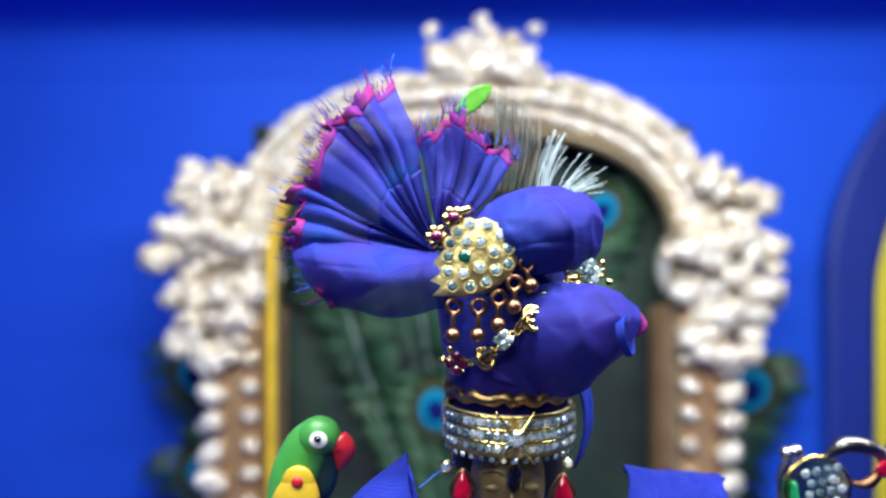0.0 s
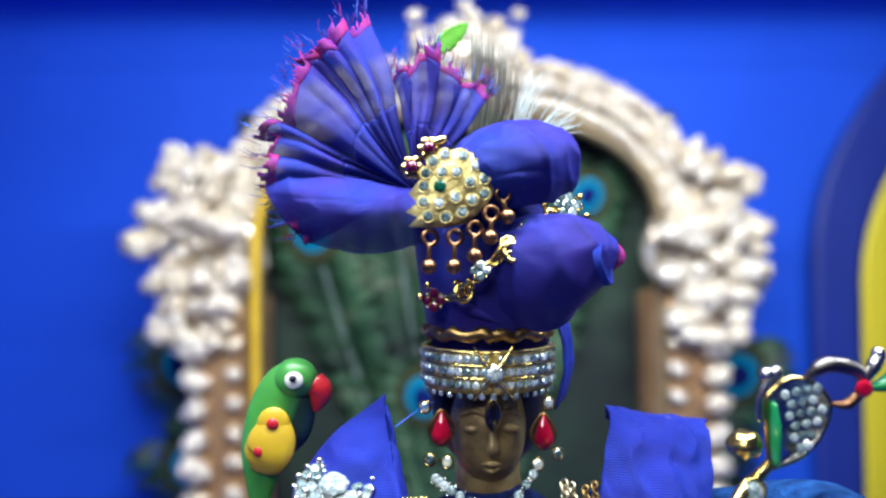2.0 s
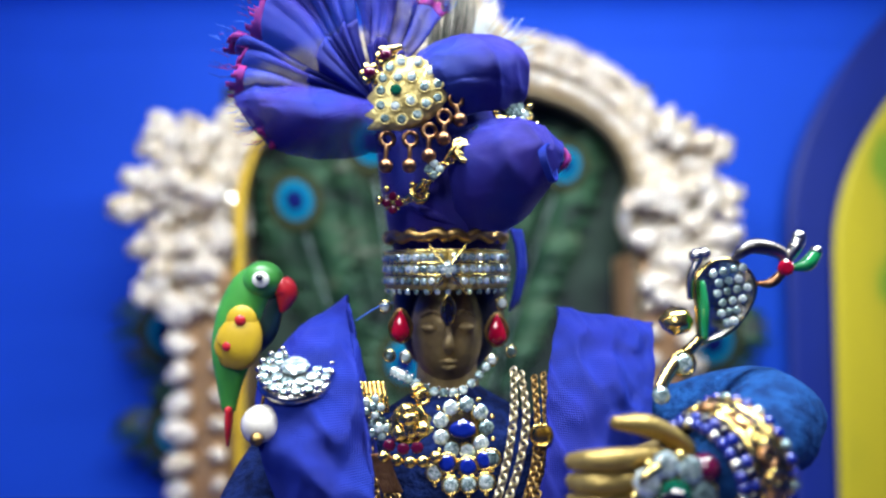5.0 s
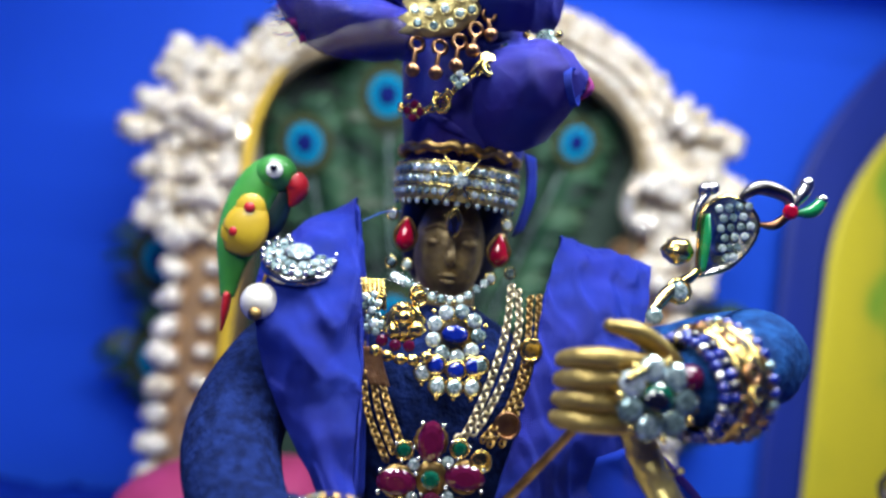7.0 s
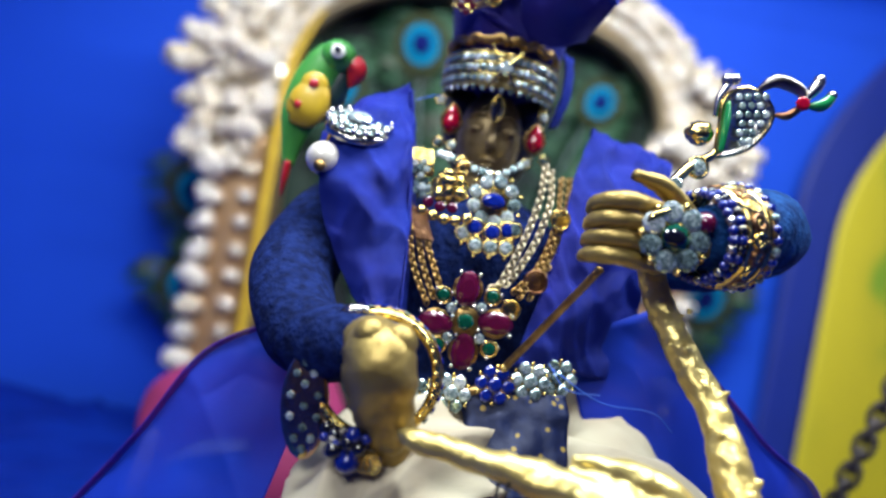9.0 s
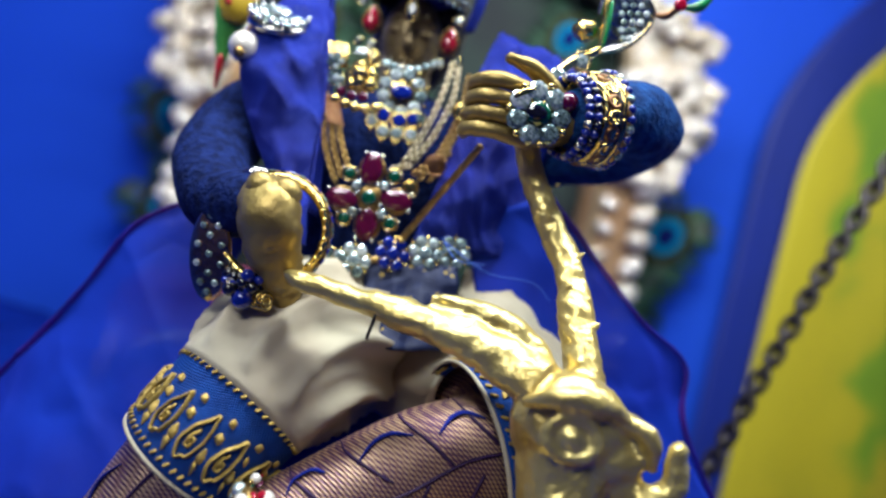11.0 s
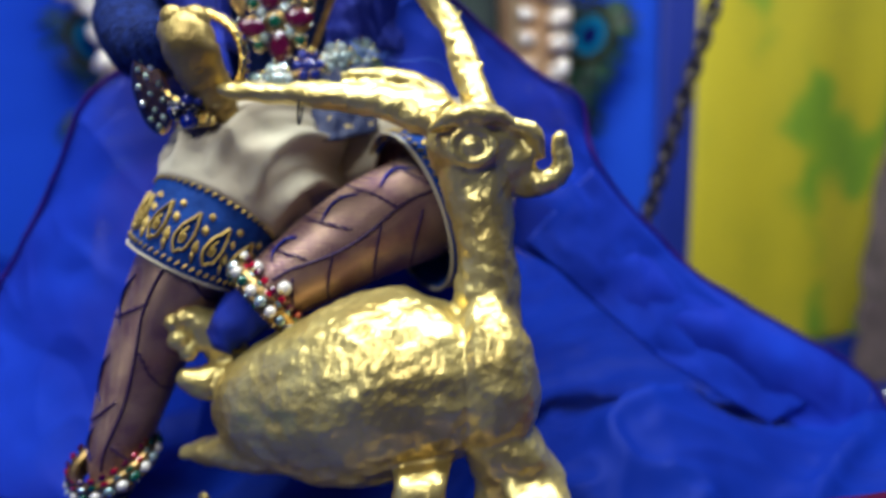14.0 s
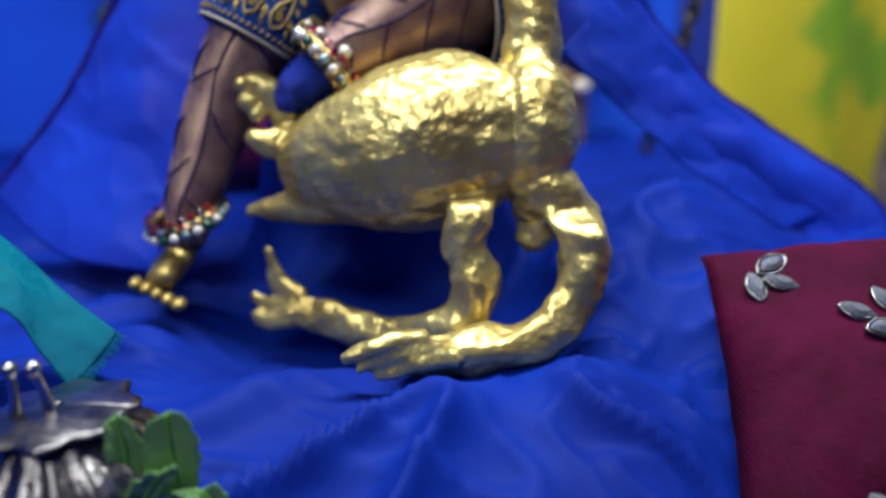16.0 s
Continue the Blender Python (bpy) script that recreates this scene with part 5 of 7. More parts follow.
    tagged(part("barb_tuft", dark, DARKF, t, "dark brown barbs"), kind="stuff")
    tagged(part("barb_tuft", pale, PALEF, t, "pale grey barbs"), kind="stuff")
    t = thing("green_leaf", "bright green leaf tucked into the top of the turban", "leaf", at=(0.006, 0.172, 0.330))
    b = Build()
    A, B2 = Vector((0.0035, 0.172, 0.3345)), Vector((0.0125, 0.170, 0.3415))
    def leaf(u, v):
        c = A.lerp(B2, u)
        w = 0.0026 * math.sin(math.pi * min(u * 0.95 + 0.05, 1)) ** 0.8 * (1 + 0.12 * math.sin(u * 40))
        return c + Vector((-0.55, -0.2 * abs(v - 0.5), 0.8)) * w * (v - 0.5) * 2
    sheet(b, leaf, 24, 8)
    part("blade", b, LEAF, t, thick=0.0002)


turban()


# ---- jewellery of the turban ----
def turban_brooch():
    t = thing("turban_brooch", "gold peacock brooch set with crystals, two rubies and an emerald", "brooch", at=(0.0068, 0.1540, 0.2982))
    b = Build()
    c = Vector((0.0071, 0.1540, 0.2979))
    outline = [(-0.0023, 0.1540, 0.2894), (-0.0003, 0.1540, 0.2916), (-0.0029, 0.1540, 0.2928), (-0.0003, 0.1540, 0.2948), (-0.0023, 0.1540, 0.2969), (-0.0000, 0.1540, 0.2996), (0.0017, 0.1540, 0.3027), (0.0048, 0.1540, 0.3061), (0.0096, 0.1540, 0.3072), (0.0142, 0.1540, 0.3050), (0.0169, 0.1540, 0.3004), (0.0170, 0.1540, 0.2967), (0.0150, 0.1540, 0.2936), (0.0108, 0.1540, 0.2902), (0.0057, 0.1540, 0.2891)]
    n = len(outline)
    V = [Vector(p) + Vector((0, 0.0008, 0)) for p in outline] + [Vector(p) - Vector((0, 0.0005, 0)) for p in outline] + [c.lerp(Vector(p), 0.75) - Vector((0, 0.0016, 0)) for p in outline] + [c - Vector((0, 0.0022, 0))]
    F = [tuple(range(n - 1, -1, -1))]
    for k in range(n):
        k2 = (k + 1) % n
        F += [(k, k2, n + k2, n + k), (n + k, n + k2, 2 * n + k2, 2 * n + k), (2 * n + k, 2 * n + k2, 3 * n)]
    b.add(V, F)
    part("plate", b, GOLD_PLATE, t)
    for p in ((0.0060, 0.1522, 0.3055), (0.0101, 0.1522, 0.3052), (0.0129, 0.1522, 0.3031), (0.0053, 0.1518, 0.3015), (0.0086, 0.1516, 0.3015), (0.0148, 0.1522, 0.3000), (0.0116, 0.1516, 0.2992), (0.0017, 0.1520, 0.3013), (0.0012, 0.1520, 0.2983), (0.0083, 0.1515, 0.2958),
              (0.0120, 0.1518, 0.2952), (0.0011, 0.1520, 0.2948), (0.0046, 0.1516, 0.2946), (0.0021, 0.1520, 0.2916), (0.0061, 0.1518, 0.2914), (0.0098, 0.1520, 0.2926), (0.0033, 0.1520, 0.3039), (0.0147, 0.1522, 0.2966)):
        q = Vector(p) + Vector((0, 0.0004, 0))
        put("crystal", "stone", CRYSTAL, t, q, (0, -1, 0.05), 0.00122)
        setting(t, q, (0, -1, 0.05), 0.00128, mat=GOLD_PLATE)
    put("emerald", "stone", EMERALD, t, (0.0048, 0.1514, 0.2983), (0, -1, 0), 0.0015, label="dark green stone")
    for p in ((0.0024, 0.1530, 0.3071), (-0.0014, 0.1530, 0.3028)):
        b = Build()
        for k in range(6):
            a = k * math.pi / 3
            ball(b, Vector(p) + Vector((0.0018 * math.cos(a), 0.0006, 0.0018 * math.sin(a))), (0.0011, 0.0007, 0.0011), 10, 6)
        part("ruby_mount", b, GOLD_M, t)
        put("ruby", "bead", PINKRUBY, t, p, (0, -1, 0), 0.00165, label="round ruby bead")
    b = Build()
    tube(b, [(0.0036, 0.1530, 0.3082), (0.0051, 0.1530, 0.3089), (0.0063, 0.1530, 0.3092)], [0.0007, 0.0010, 0.0006], 8, 10)
    part("crest", b, GOLD_M, t)
    for a, m, e in (((0.0025, 0.1535, 0.2869), (0.0023, 0.1530, 0.2841), (0.0022, 0.1530, 0.2804)), ((0.0081, 0.1535, 0.2869), (0.0080, 0.1530, 0.2841), (0.0078, 0.1530, 0.2804)), ((0.0127, 0.1535, 0.2888), (0.0125, 0.1530, 0.2863), (0.0125, 0.1530, 0.2828)),
                    ((0.0163, 0.1535, 0.2922), (0.0163, 0.1530, 0.2900), (0.0161, 0.1530, 0.2869)), ((0.0192, 0.1545, 0.2967), (0.0193, 0.1540, 0.2945), (0.0201, 0.1540, 0.2916))):
        put("ring", "link", COPPER, t, a, (0.2, -1, 0), 0.00165)
        b = Build()
        tube(b, [Vector(a) - Vector((0, 0.0003, 0.0015)), m, e], 0.0006, 8, 8)
        part("drop_stem", b, COPPER, t)
        put("drop_bead", "bead", COPPER, t, e, (0, -1, 0), 0.0018)
    t = thing("turban_chain", "string of small gold flowers with crystals across the turban", "chain", at=(0.0230, 0.1560, 0.2861))
    for p, d, r, n, mat, cm, sr in (((0.0350, 0.1610, 0.2948), (0.4, -1, 0.3), 0.0022, 6, CRYSTAL, CRYSTAL, 0.0013), ((0.0137, 0.1525, 0.2794), (0, -1, 0), 0.0013, 4, CRYSTAL, None, 0.0011),
                                    ((0.0250, 0.1565, 0.2883), (0.2, -1, 0), 0.0016, 4, EMERALD, None, 0.0012), ((0.0033, 0.1620, 0.2724), (-0.2, -1, 0), 0.0017, 4, PINKRUBY, None, 0.0012)):
        stone_flower(t, p, d, r, n, mat, cm, sr)
    for p in ((0.0298, 0.1590, 0.2931), (0.0316, 0.1590, 0.2917), (0.0382, 0.1620, 0.2967), (0.0399, 0.1620, 0.2921), (0.0320, 0.1610, 0.2975), (0.0293, 0.1590, 0.2946), (-0.0000, 0.1620, 0.2733), (0.0018, 0.1620, 0.2760), (0.0084, 0.1580, 0.2765)):
        put("gold_knob", "bead", GOLD_M, t, p, (0, -1, 0), 0.0009)
    for p, r in (((0.0201, 0.1540, 0.2851), 0.0018), ((0.0210, 0.1535, 0.2835), 0.0020), ((0.0102, 0.1580, 0.2743), 0.0021), ((0.0306, 0.1585, 0.2920), 0.0014)):
        put("gold_ring", "link", GOLD_M, t, p, (0.3, -1, 0.2), r)
    b = Build()
    tube(b, [(0.0164, 0.1535, 0.2812), (0.0186, 0.1530, 0.2846), (0.0217, 0.1550, 0.2867)], 0.0007, 8, 12)
    part("clasp", b, GOLD_M, t)
    link_chain(t, [(0.0384, 0.1630, 0.2944), (0.0353, 0.1625, 0.2946), (0.0299, 0.1595, 0.2925), (0.0252, 0.1575, 0.2883), (0.0207, 0.1545, 0.2839), (0.0169, 0.1535, 0.2812), (0.0138, 0.1535, 0.2792)], 0.0008, GOLD_M, 1.6)
    link_chain(t, [(-0.0000, 0.1640, 0.2730), (0.0033, 0.1630, 0.2722), (0.0102, 0.1590, 0.2741), (0.0131, 0.1550, 0.2776)], 0.0008, GOLD_M, 1.6)
    b = Build()
    tube(b, [(0.0065, 0.1600, 0.2730), (0.0087, 0.1580, 0.2748), (0.0114, 0.1550, 0.2773)], 0.0006, 8, 12)
    part("clasp", b, GOLD_M, t)


turban_brooch()


# ---- head jewellery ----
def head_jewels():
    t = thing("crystal_headband", "gold headband with rows of clear crystals round the statue's brow", "headband", at=(0.017, 0.176, 0.250))
    C = Vector((0.0170, 0.1760, 0.2555))
    def rim(a, z, r=0.0168):
        return C + Vector((r * math.sin(a), -r * 1.03 * math.cos(a), z))
    b = Build()
    sheet(b, lambda u, v: rim(2 * math.pi * u, -0.0050 + 0.0100 * v, 0.0160 + 0.0004 * math.sin(math.pi * v)), 60, 6)
    part("band", b, GOLD_PLATE, t, thick=0.0008)
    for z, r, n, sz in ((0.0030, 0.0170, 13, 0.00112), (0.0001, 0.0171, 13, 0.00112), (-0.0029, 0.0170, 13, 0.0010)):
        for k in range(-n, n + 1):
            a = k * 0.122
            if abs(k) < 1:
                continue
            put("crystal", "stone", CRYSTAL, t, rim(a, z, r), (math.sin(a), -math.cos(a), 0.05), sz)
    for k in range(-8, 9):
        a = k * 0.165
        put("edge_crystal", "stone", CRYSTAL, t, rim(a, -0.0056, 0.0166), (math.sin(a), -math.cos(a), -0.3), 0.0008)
    for z in (-0.0014, 0.0016, 0.0047):
        b = Build()
        tube(b, [rim(2 * math.pi * i / 40, z, 0.0170) for i in range(41)], 0.00032, 6, 90)
        part("wire", b, GOLD_M, t)
    put("centre_crystal", "stone", CRYSTAL, t, C + Vector((0, -0.0192, 0.0001)), (0, -1, 0.05), 0.0022, label="large pale blue crystal")
    for sx in (-1, 1):
        for sz in (-1, 1):
            b = Build()
            tube(b, [C + Vector((sx * 0.0006, -0.0190, sz * 0.0010)), C + Vector((sx * 0.0022, -0.0186, sz * 0.0030)), C + Vector((sx * 0.0046, -0.0178, sz * 0.0062))], [0.0010, 0.0007, 0.0003], 8, 12, 0, 0.6)
            part("gold_ray", b, GOLD_M, t)
    b = Build()
    tube(b, [rim(2 * math.pi * i / 40, 0.0085, 0.0158) + Vector((0, 0, 0.0006 * math.sin(i * 2.3))) for i in range(41)], [0.0014] * 41, 8, 160, 0, 1.0, 0.35)
    part("rope_trim", b, GOLD_DULL, t, "worn gold rope")
    for s, pts in ((-1, ((0.0049, 0.1660, 0.2403), (0.0008, 0.1670, 0.2460), (0.0020, 0.1660, 0.2335), (0.0062, 0.1650, 0.2332), (-0.0018, 0.1680, 0.2474))), (1, ((0.0298, 0.1670, 0.2389), (0.0312, 0.1680, 0.2465), (0.0282, 0.1660, 0.2321), (0.0335, 0.1680, 0.2340), (0.0332, 0.1690, 0.2480)))):
        e = thing("ruby_earring", "gold earring with a red glass drop and crystals", "earring", group="earrings", at=pts[0])
        b = Build()
        c = Vector(pts[0])
        tube(b, [c + Vector((0, 0, 0.0048)), c + Vector((0, -0.0003, 0.0018)), c + Vector((0, -0.0004, -0.0012)), c + Vector((0, 0, -0.0030))], [0.0003, 0.0018, 0.0024, 0.0010], 14, 18, 0, 0.6)
        part("red_drop", b, RUBY, e)
        b = Build()
        tube(b, [c + Vector((0.0029 * math.sin(a) * (1 - 0.45 * max(math.cos(a), 0)), 0.0007, 0.0008 + 0.0042 * math.cos(a))) for a in np.linspace(0, 2 * math.pi, 25)], 0.0005, 6, 60)
        part("drop_frame", b, GOLD_DULL, e)
        for p in pts[1:4]:
            put("crystal", "stone", CRYSTAL, e, p, (0.3 * s, -1, 0), 0.0014)
            setting(e, p, (0.3 * s, -1, 0), 0.0014)
    m = thing("brow_jewel", "black marquise stone in a gold rim on the brow", "jewel", at=(0.0170, 0.1620, 0.2440))
    put("black_stone", "marquise", BLACKGEM, m, (0.0170, 0.1616, 0.2452), (0, -1, 0.15), 0.0036, (1, 0, 0))
    b = Build()
    tube(b, [(0.0170 + 0.0017 * math.copysign(abs(math.sin(a)) ** 1.4, math.sin(a)), 0.1613, 0.2452 + 0.0037 * math.cos(a)) for a in np.linspace(0, 2 * math.pi, 33)], 0.00042, 6, 64)
    part("rim", b, GOLD_M, m)


head_jewels()


# ---- necklaces ----
def necklaces():
    t = thing("crystal_choker", "short row of clear crystals round the neck", "choker", at=(0.0132, 0.1560, 0.2277))
    for p in spline([(0.0034, 0.1630, 0.2300), (0.0070, 0.1580, 0.2288), (0.0133, 0.1540, 0.2264), (0.0203, 0.1560, 0.2263), (0.0266, 0.1630, 0.2307)], 12):
        put("crystal", "stone", CRYSTAL, t, p, (0, -1, 0.3), 0.00115)
        put("claw", "bead", SILVER, t, Vector(p) + Vector((0.0010, -0.0002, 0.0009)), (0, -1, 0), 0.00035)
        put("claw", "bead", SILVER, t, Vector(p) + Vector((-0.0010, -0.0002, -0.0009)), (0, -1, 0), 0.00035)
    t = thing("flower_pendant", "pendant with a blue centre stone ringed by crystals", "pendant", at=(0.0200, 0.1510, 0.2185))
    stone_flower(t, (0.0199, 0.1505, 0.2184), (0.05, -1, 0.1), 0.0055, 9, CRYSTAL, SAPPHIRE, 0.0019)
    put("blue_centre", "oval", SAPPHIRE, t, (0.0197, 0.1493, 0.2184), (0, -1, 0.1), 0.0031, label="oval sapphire stone")
    for p in ((0.0160, 0.1490, 0.2108), (0.0208, 0.1485, 0.2101), (0.0247, 0.1490, 0.2114)):
        put("blue_stone", "stone", SAPPHIRE, t, p, (0, -1, 0.1), 0.0021)
        setting(t, p, (0, -1, 0.1), 0.0021)
    for p in ((0.0132, 0.1490, 0.2087), (0.0169, 0.1480, 0.2061), (0.0209, 0.1480, 0.2063), (0.0250, 0.1480, 0.2067), (0.0264, 0.1490, 0.2118)):
        put("crystal", "stone", CRYSTAL, t, p, (0, -1, 0.1), 0.0019)
        setting(t, p, (0, -1, 0.1), 0.0019)
        put("prong", "bead", GOLD_M, t, Vector(p) + Vector((0, 0, -0.0027)), (0, -1, 0), 0.0007)
    t = thing("gold_pendant", "embossed square gold pendant with dark red stones along its foot", "pendant", at=(0.0075, 0.1490, 0.2199))
    b = Build()
    for p, r in (((0.0075, 0.1500, 0.2196), (0.0050, 0.0012, 0.0046)), ((0.0053, 0.1495, 0.2177), (0.0022, 0.0016, 0.0020)), ((0.0103, 0.1495, 0.2186), (0.0022, 0.0016, 0.0020)), ((0.0072, 0.1490, 0.2213), (0.0028, 0.0018, 0.0020)), ((0.0069, 0.1490, 0.2234), (0.0020, 0.0016, 0.0014)), ((0.0076, 0.1488, 0.2188), (0.0018, 0.0012, 0.0024))):
        ball(b, p, r, 16, 10, 0, None, 0.2, 3.0)
    part("embossed_plate", b, GOLD_M, t)
    for p in ((0.0028, 0.1490, 0.2151), (0.0060, 0.1485, 0.2144), (0.0092, 0.1485, 0.2146)):
        put("red_stone", "stone", PINKRUBY, t, p, (0, -1, 0), 0.0015)
    for p in ((0.0014, 0.1490, 0.2125), (0.0045, 0.1487, 0.2117), (0.0075, 0.1485, 0.2113), (0.0105, 0.1485, 0.2114), (0.0135, 0.1485, 0.2124)):
        b = Build()
        ball(b, p, (0.0016, 0.0010, 0.0014), 12, 8)
        part("scallop", b, GOLD_M, t)
    for p in ((0.0096, 0.1510, 0.2270), (0.0106, 0.1505, 0.2257)):
        put("bail", "link", GOLD_M, t, p, (0.5, -1, 0), 0.0016)
    t = thing("star_ornament", "woven gold band with a crystal star on the collar", "ornament", at=(-0.0008, 0.1530, 0.2254))
    for k in range(6):
        b = Build()
        tube(b, [Vector((-0.0015, 0.1530, 0.2290)) + Vector((-0.0026 + 0.00105 * k, 0, 0)), Vector((-0.0007, 0.1515, 0.2249)) + Vector((-0.0026 + 0.00105 * k, 0, 0)), Vector((-0.0003, 0.1520, 0.2221)) + Vector((-0.0026 + 0.00105 * k, 0, 0))], 0.0006, 6, 20, 0, 1.0, 0.3)
        part("gold_strand", b, GOLD_M, t)
    stone_flower(t, (-0.0011, 0.1505, 0.2236), (0, -1, 0.1), 0.0019, 5, CRYSTAL, CRYSTAL, 0.0010)
    stone_flower(t, (0.0003, 0.1505, 0.2187), (0, -1, 0.1), 0.0019, 5, CRYSTAL, CRYSTAL, 0.0011)
    for name, label, strands, r, mat in (
            ("brass_necklace", "double pale brass curb chain hanging down the chest", ([(0.0326, 0.1560, 0.2307), (0.0317, 0.1500, 0.2208), (0.0291, 0.1465, 0.2094), (0.0246, 0.1430, 0.1974), (0.0221, 0.1420, 0.1957)], [(0.0345, 0.1570, 0.2296), (0.0348, 0.1510, 0.2207), (0.0324, 0.1475, 0.2100), (0.0278, 0.1440, 0.2000), (0.0254, 0.1430, 0.1969)]), 0.00098, BRASS),
            ("gold_necklace", "worn gold chains hanging down the chest", ([(0.0405, 0.1600, 0.2289), (0.0396, 0.1530, 0.2170), (0.0356, 0.1480, 0.2047), (0.0302, 0.1440, 0.1947)], [(0.0381, 0.1590, 0.2284), (0.0374, 0.1515, 0.2152), (0.0339, 0.1470, 0.2030), (0.0278, 0.1430, 0.1952)], [(0.0418, 0.1590, 0.2252), (0.0390, 0.1510, 0.2095), (0.0331, 0.1450, 0.1951)],
                                                                             [(-0.0029, 0.1560, 0.2219), (-0.0011, 0.1490, 0.2100), (0.0016, 0.1460, 0.1990), (0.0073, 0.1430, 0.1889)], [(0.0030, 0.1490, 0.2078), (0.0059, 0.1460, 0.2012), (0.0096, 0.1430, 0.1942)], [(0.0014, 0.1490, 0.2075), (0.0041, 0.1460, 0.1994), (0.0088, 0.1430, 0.1905)]), 0.00085, GOLD_DULL)):
        n = thing(name, label, "necklace", at=strands[0][0])
        for s in strands:
            link_chain(n, s, r, mat, 1.45)
    n = thing("rope_necklace", "flat braided copper band on the chest", "necklace", at=(0.0013, 0.1480, 0.2090))
    for k in range(9):
        b = Build()
        o = Vector((0.00052 * k - 0.002, 0, 0))
        tube(b, [Vector((0.0006, 0.1490, 0.2132)) + o, Vector((0.0017, 0.1480, 0.2090)) + o, Vector((0.0035, 0.1470, 0.2050)) + o], 0.0003, 5, 20, 0, 1.0, 0.4)
        part("strand", b, COPPER, n)
    for p, r in (((0.0381, 0.1500, 0.2168), 0.0028), ((0.0338, 0.1450, 0.1995), 0.0032), ((0.0283, 0.1420, 0.1915), 0.0026)):
        d = thing("coin_charm", "round gold coin charm on the necklace", "charm", group="coin charms", at=p)
        b = Build()
        ball(b, p, (r, 0.0005, r), 20, 6)
        part("disc", b, GOLD_M if r < 0.003 else COPPER, d)
        b = Build()
        ring(b, Vector(p) - Vector((0, 0.0004, 0)), (0, -1, 0), r * 0.9, 0.0003, 0, 24, 6)
        part("rim", b, GOLD_M if r < 0.003 else COPPER, d)
    # cross-shaped brooch
    t = thing("cross_brooch", "cross-shaped brooch of oval rubies with emeralds and silver prongs", "brooch", at=(0.0176, 0.1420, 0.1864))
    b = Build()
    for p in ((0.0168, 0.1428, 0.1947), (0.0102, 0.1428, 0.1848), (0.0253, 0.1428, 0.1873), (0.0184, 0.1428, 0.1788), (0.0177, 0.1428, 0.1863)):
        ball(b, p, (0.0040, 0.0008, 0.0040), 18, 6)
    part("back_plate", b, GOLD_DULL, t)
    for p, up, h in (((0.0167, 0.1415, 0.1948), (1, 0, 0), 0.0047), ((0.0101, 0.1415, 0.1850), (0, 0, 1), 0.0046), ((0.0251, 0.1415, 0.1875), (0, 0, 1), 0.0046), ((0.0183, 0.1415, 0.1790), (1, 0, 0), 0.0047)):
        put("ruby", "oval", PINKRUBY, t, p, (0, -1, 0.05), h, up, label="oval ruby")
        for sa in (-1, 1):
            for sb in (-1, 1):
                lng, sh = 0.0040 * sa, 0.0024 * sb
                off = Vector((sh, -0.0004, lng)) if up[0] else Vector((lng, -0.0004, sh))
                put("prong", "bead", SILVER, t, Vector(p) + off, (0, -1, 0), 0.00062)
    put("emerald", "stone", EMERALD, t, (0.0175, 0.1405, 0.1866), (0, -1, 0), 0.0022)
    for p in ((0.0109, 0.1415, 0.1923), (0.0233, 0.1415, 0.1939), (0.0117, 0.1415, 0.1797), (0.0247, 0.1415, 0.1808)):
        put("emerald", "stone", EMERALD, t, p, (0, -1, 0), 0.0018)
        setting(t, p, (0, -1, 0), 0.0019)
        for k in range(3):
            a = k * 2.1 + 0.4
            put("prong", "bead", SILVER, t, Vector(p) + Vector((0.0023 * math.cos(a), -0.0004, 0.0023 * math.sin(a))), (0, -1, 0), 0.0005)
    for p in ((0.0135, 0.1413, 0.1894), (0.0210, 0.1413, 0.1907), (0.0138, 0.1413, 0.1819), (0.0218, 0.1413, 0.1830)):
        put("crystal", "stone", CRYSTAL, t, p, (0, -1, 0), 0.0014)
    # belt
    t = thing("jewelled_belt", "belt of crystal and blue stone flowers round the waist", "belt", at=(0.0256, 0.1420, 0.1712))
    for p, mat, cm in (((0.0170, 0.1380, 0.1689), CRYSTAL, CRYSTAL), ((0.0273, 0.1380, 0.1728), SAPPHIRE, SAPPHIRE), ((0.0362, 0.1400, 0.1748), CRYSTAL, CRYSTAL), ((0.0440, 0.1450, 0.1761), CRYSTAL, CRYSTAL), ((0.0112, 0.1390, 0.1663), CRYSTAL, CRYSTAL)):
        stone_flower(t, p, (0, -1, 0.1), 0.0034, 6, mat, cm, 0.0017, GOLD_M)
    b = Build()
    tube(b, [(0.0098, 0.1430, 0.1647), (0.0177, 0.1410, 0.1679), (0.0280, 0.1410, 0.1719), (0.0372, 0.1430, 0.1741), (0.0492, 0.1520, 0.1760)], [0.0012] * 5, 8, 30, 0, 1.0, 0.2)
    part("belt_cord", b, GOLD_DULL, t)
    t = thing("golden_rod", "thin ribbed golden rod held by the raised fist", "rod", at=(0.0291, 0.1400, 0.1777))
    b = Build()
    A, B2 = Vector((0.0289, 0.1385, 0.1772)), Vector((0.0445, 0.1240, 0.2058))
    n = 90
    tube(b, [A.lerp(B2, i / n) for i in range(n + 1)], [0.00105 if i % 2 else 0.00082 for i in range(n + 1)], 8, n)
    part("shaft", b, GOLD_DULL, t)
    put("tip", "bead", GOLD_M, t, A, (0, -1, 0), 0.0012)


necklaces()


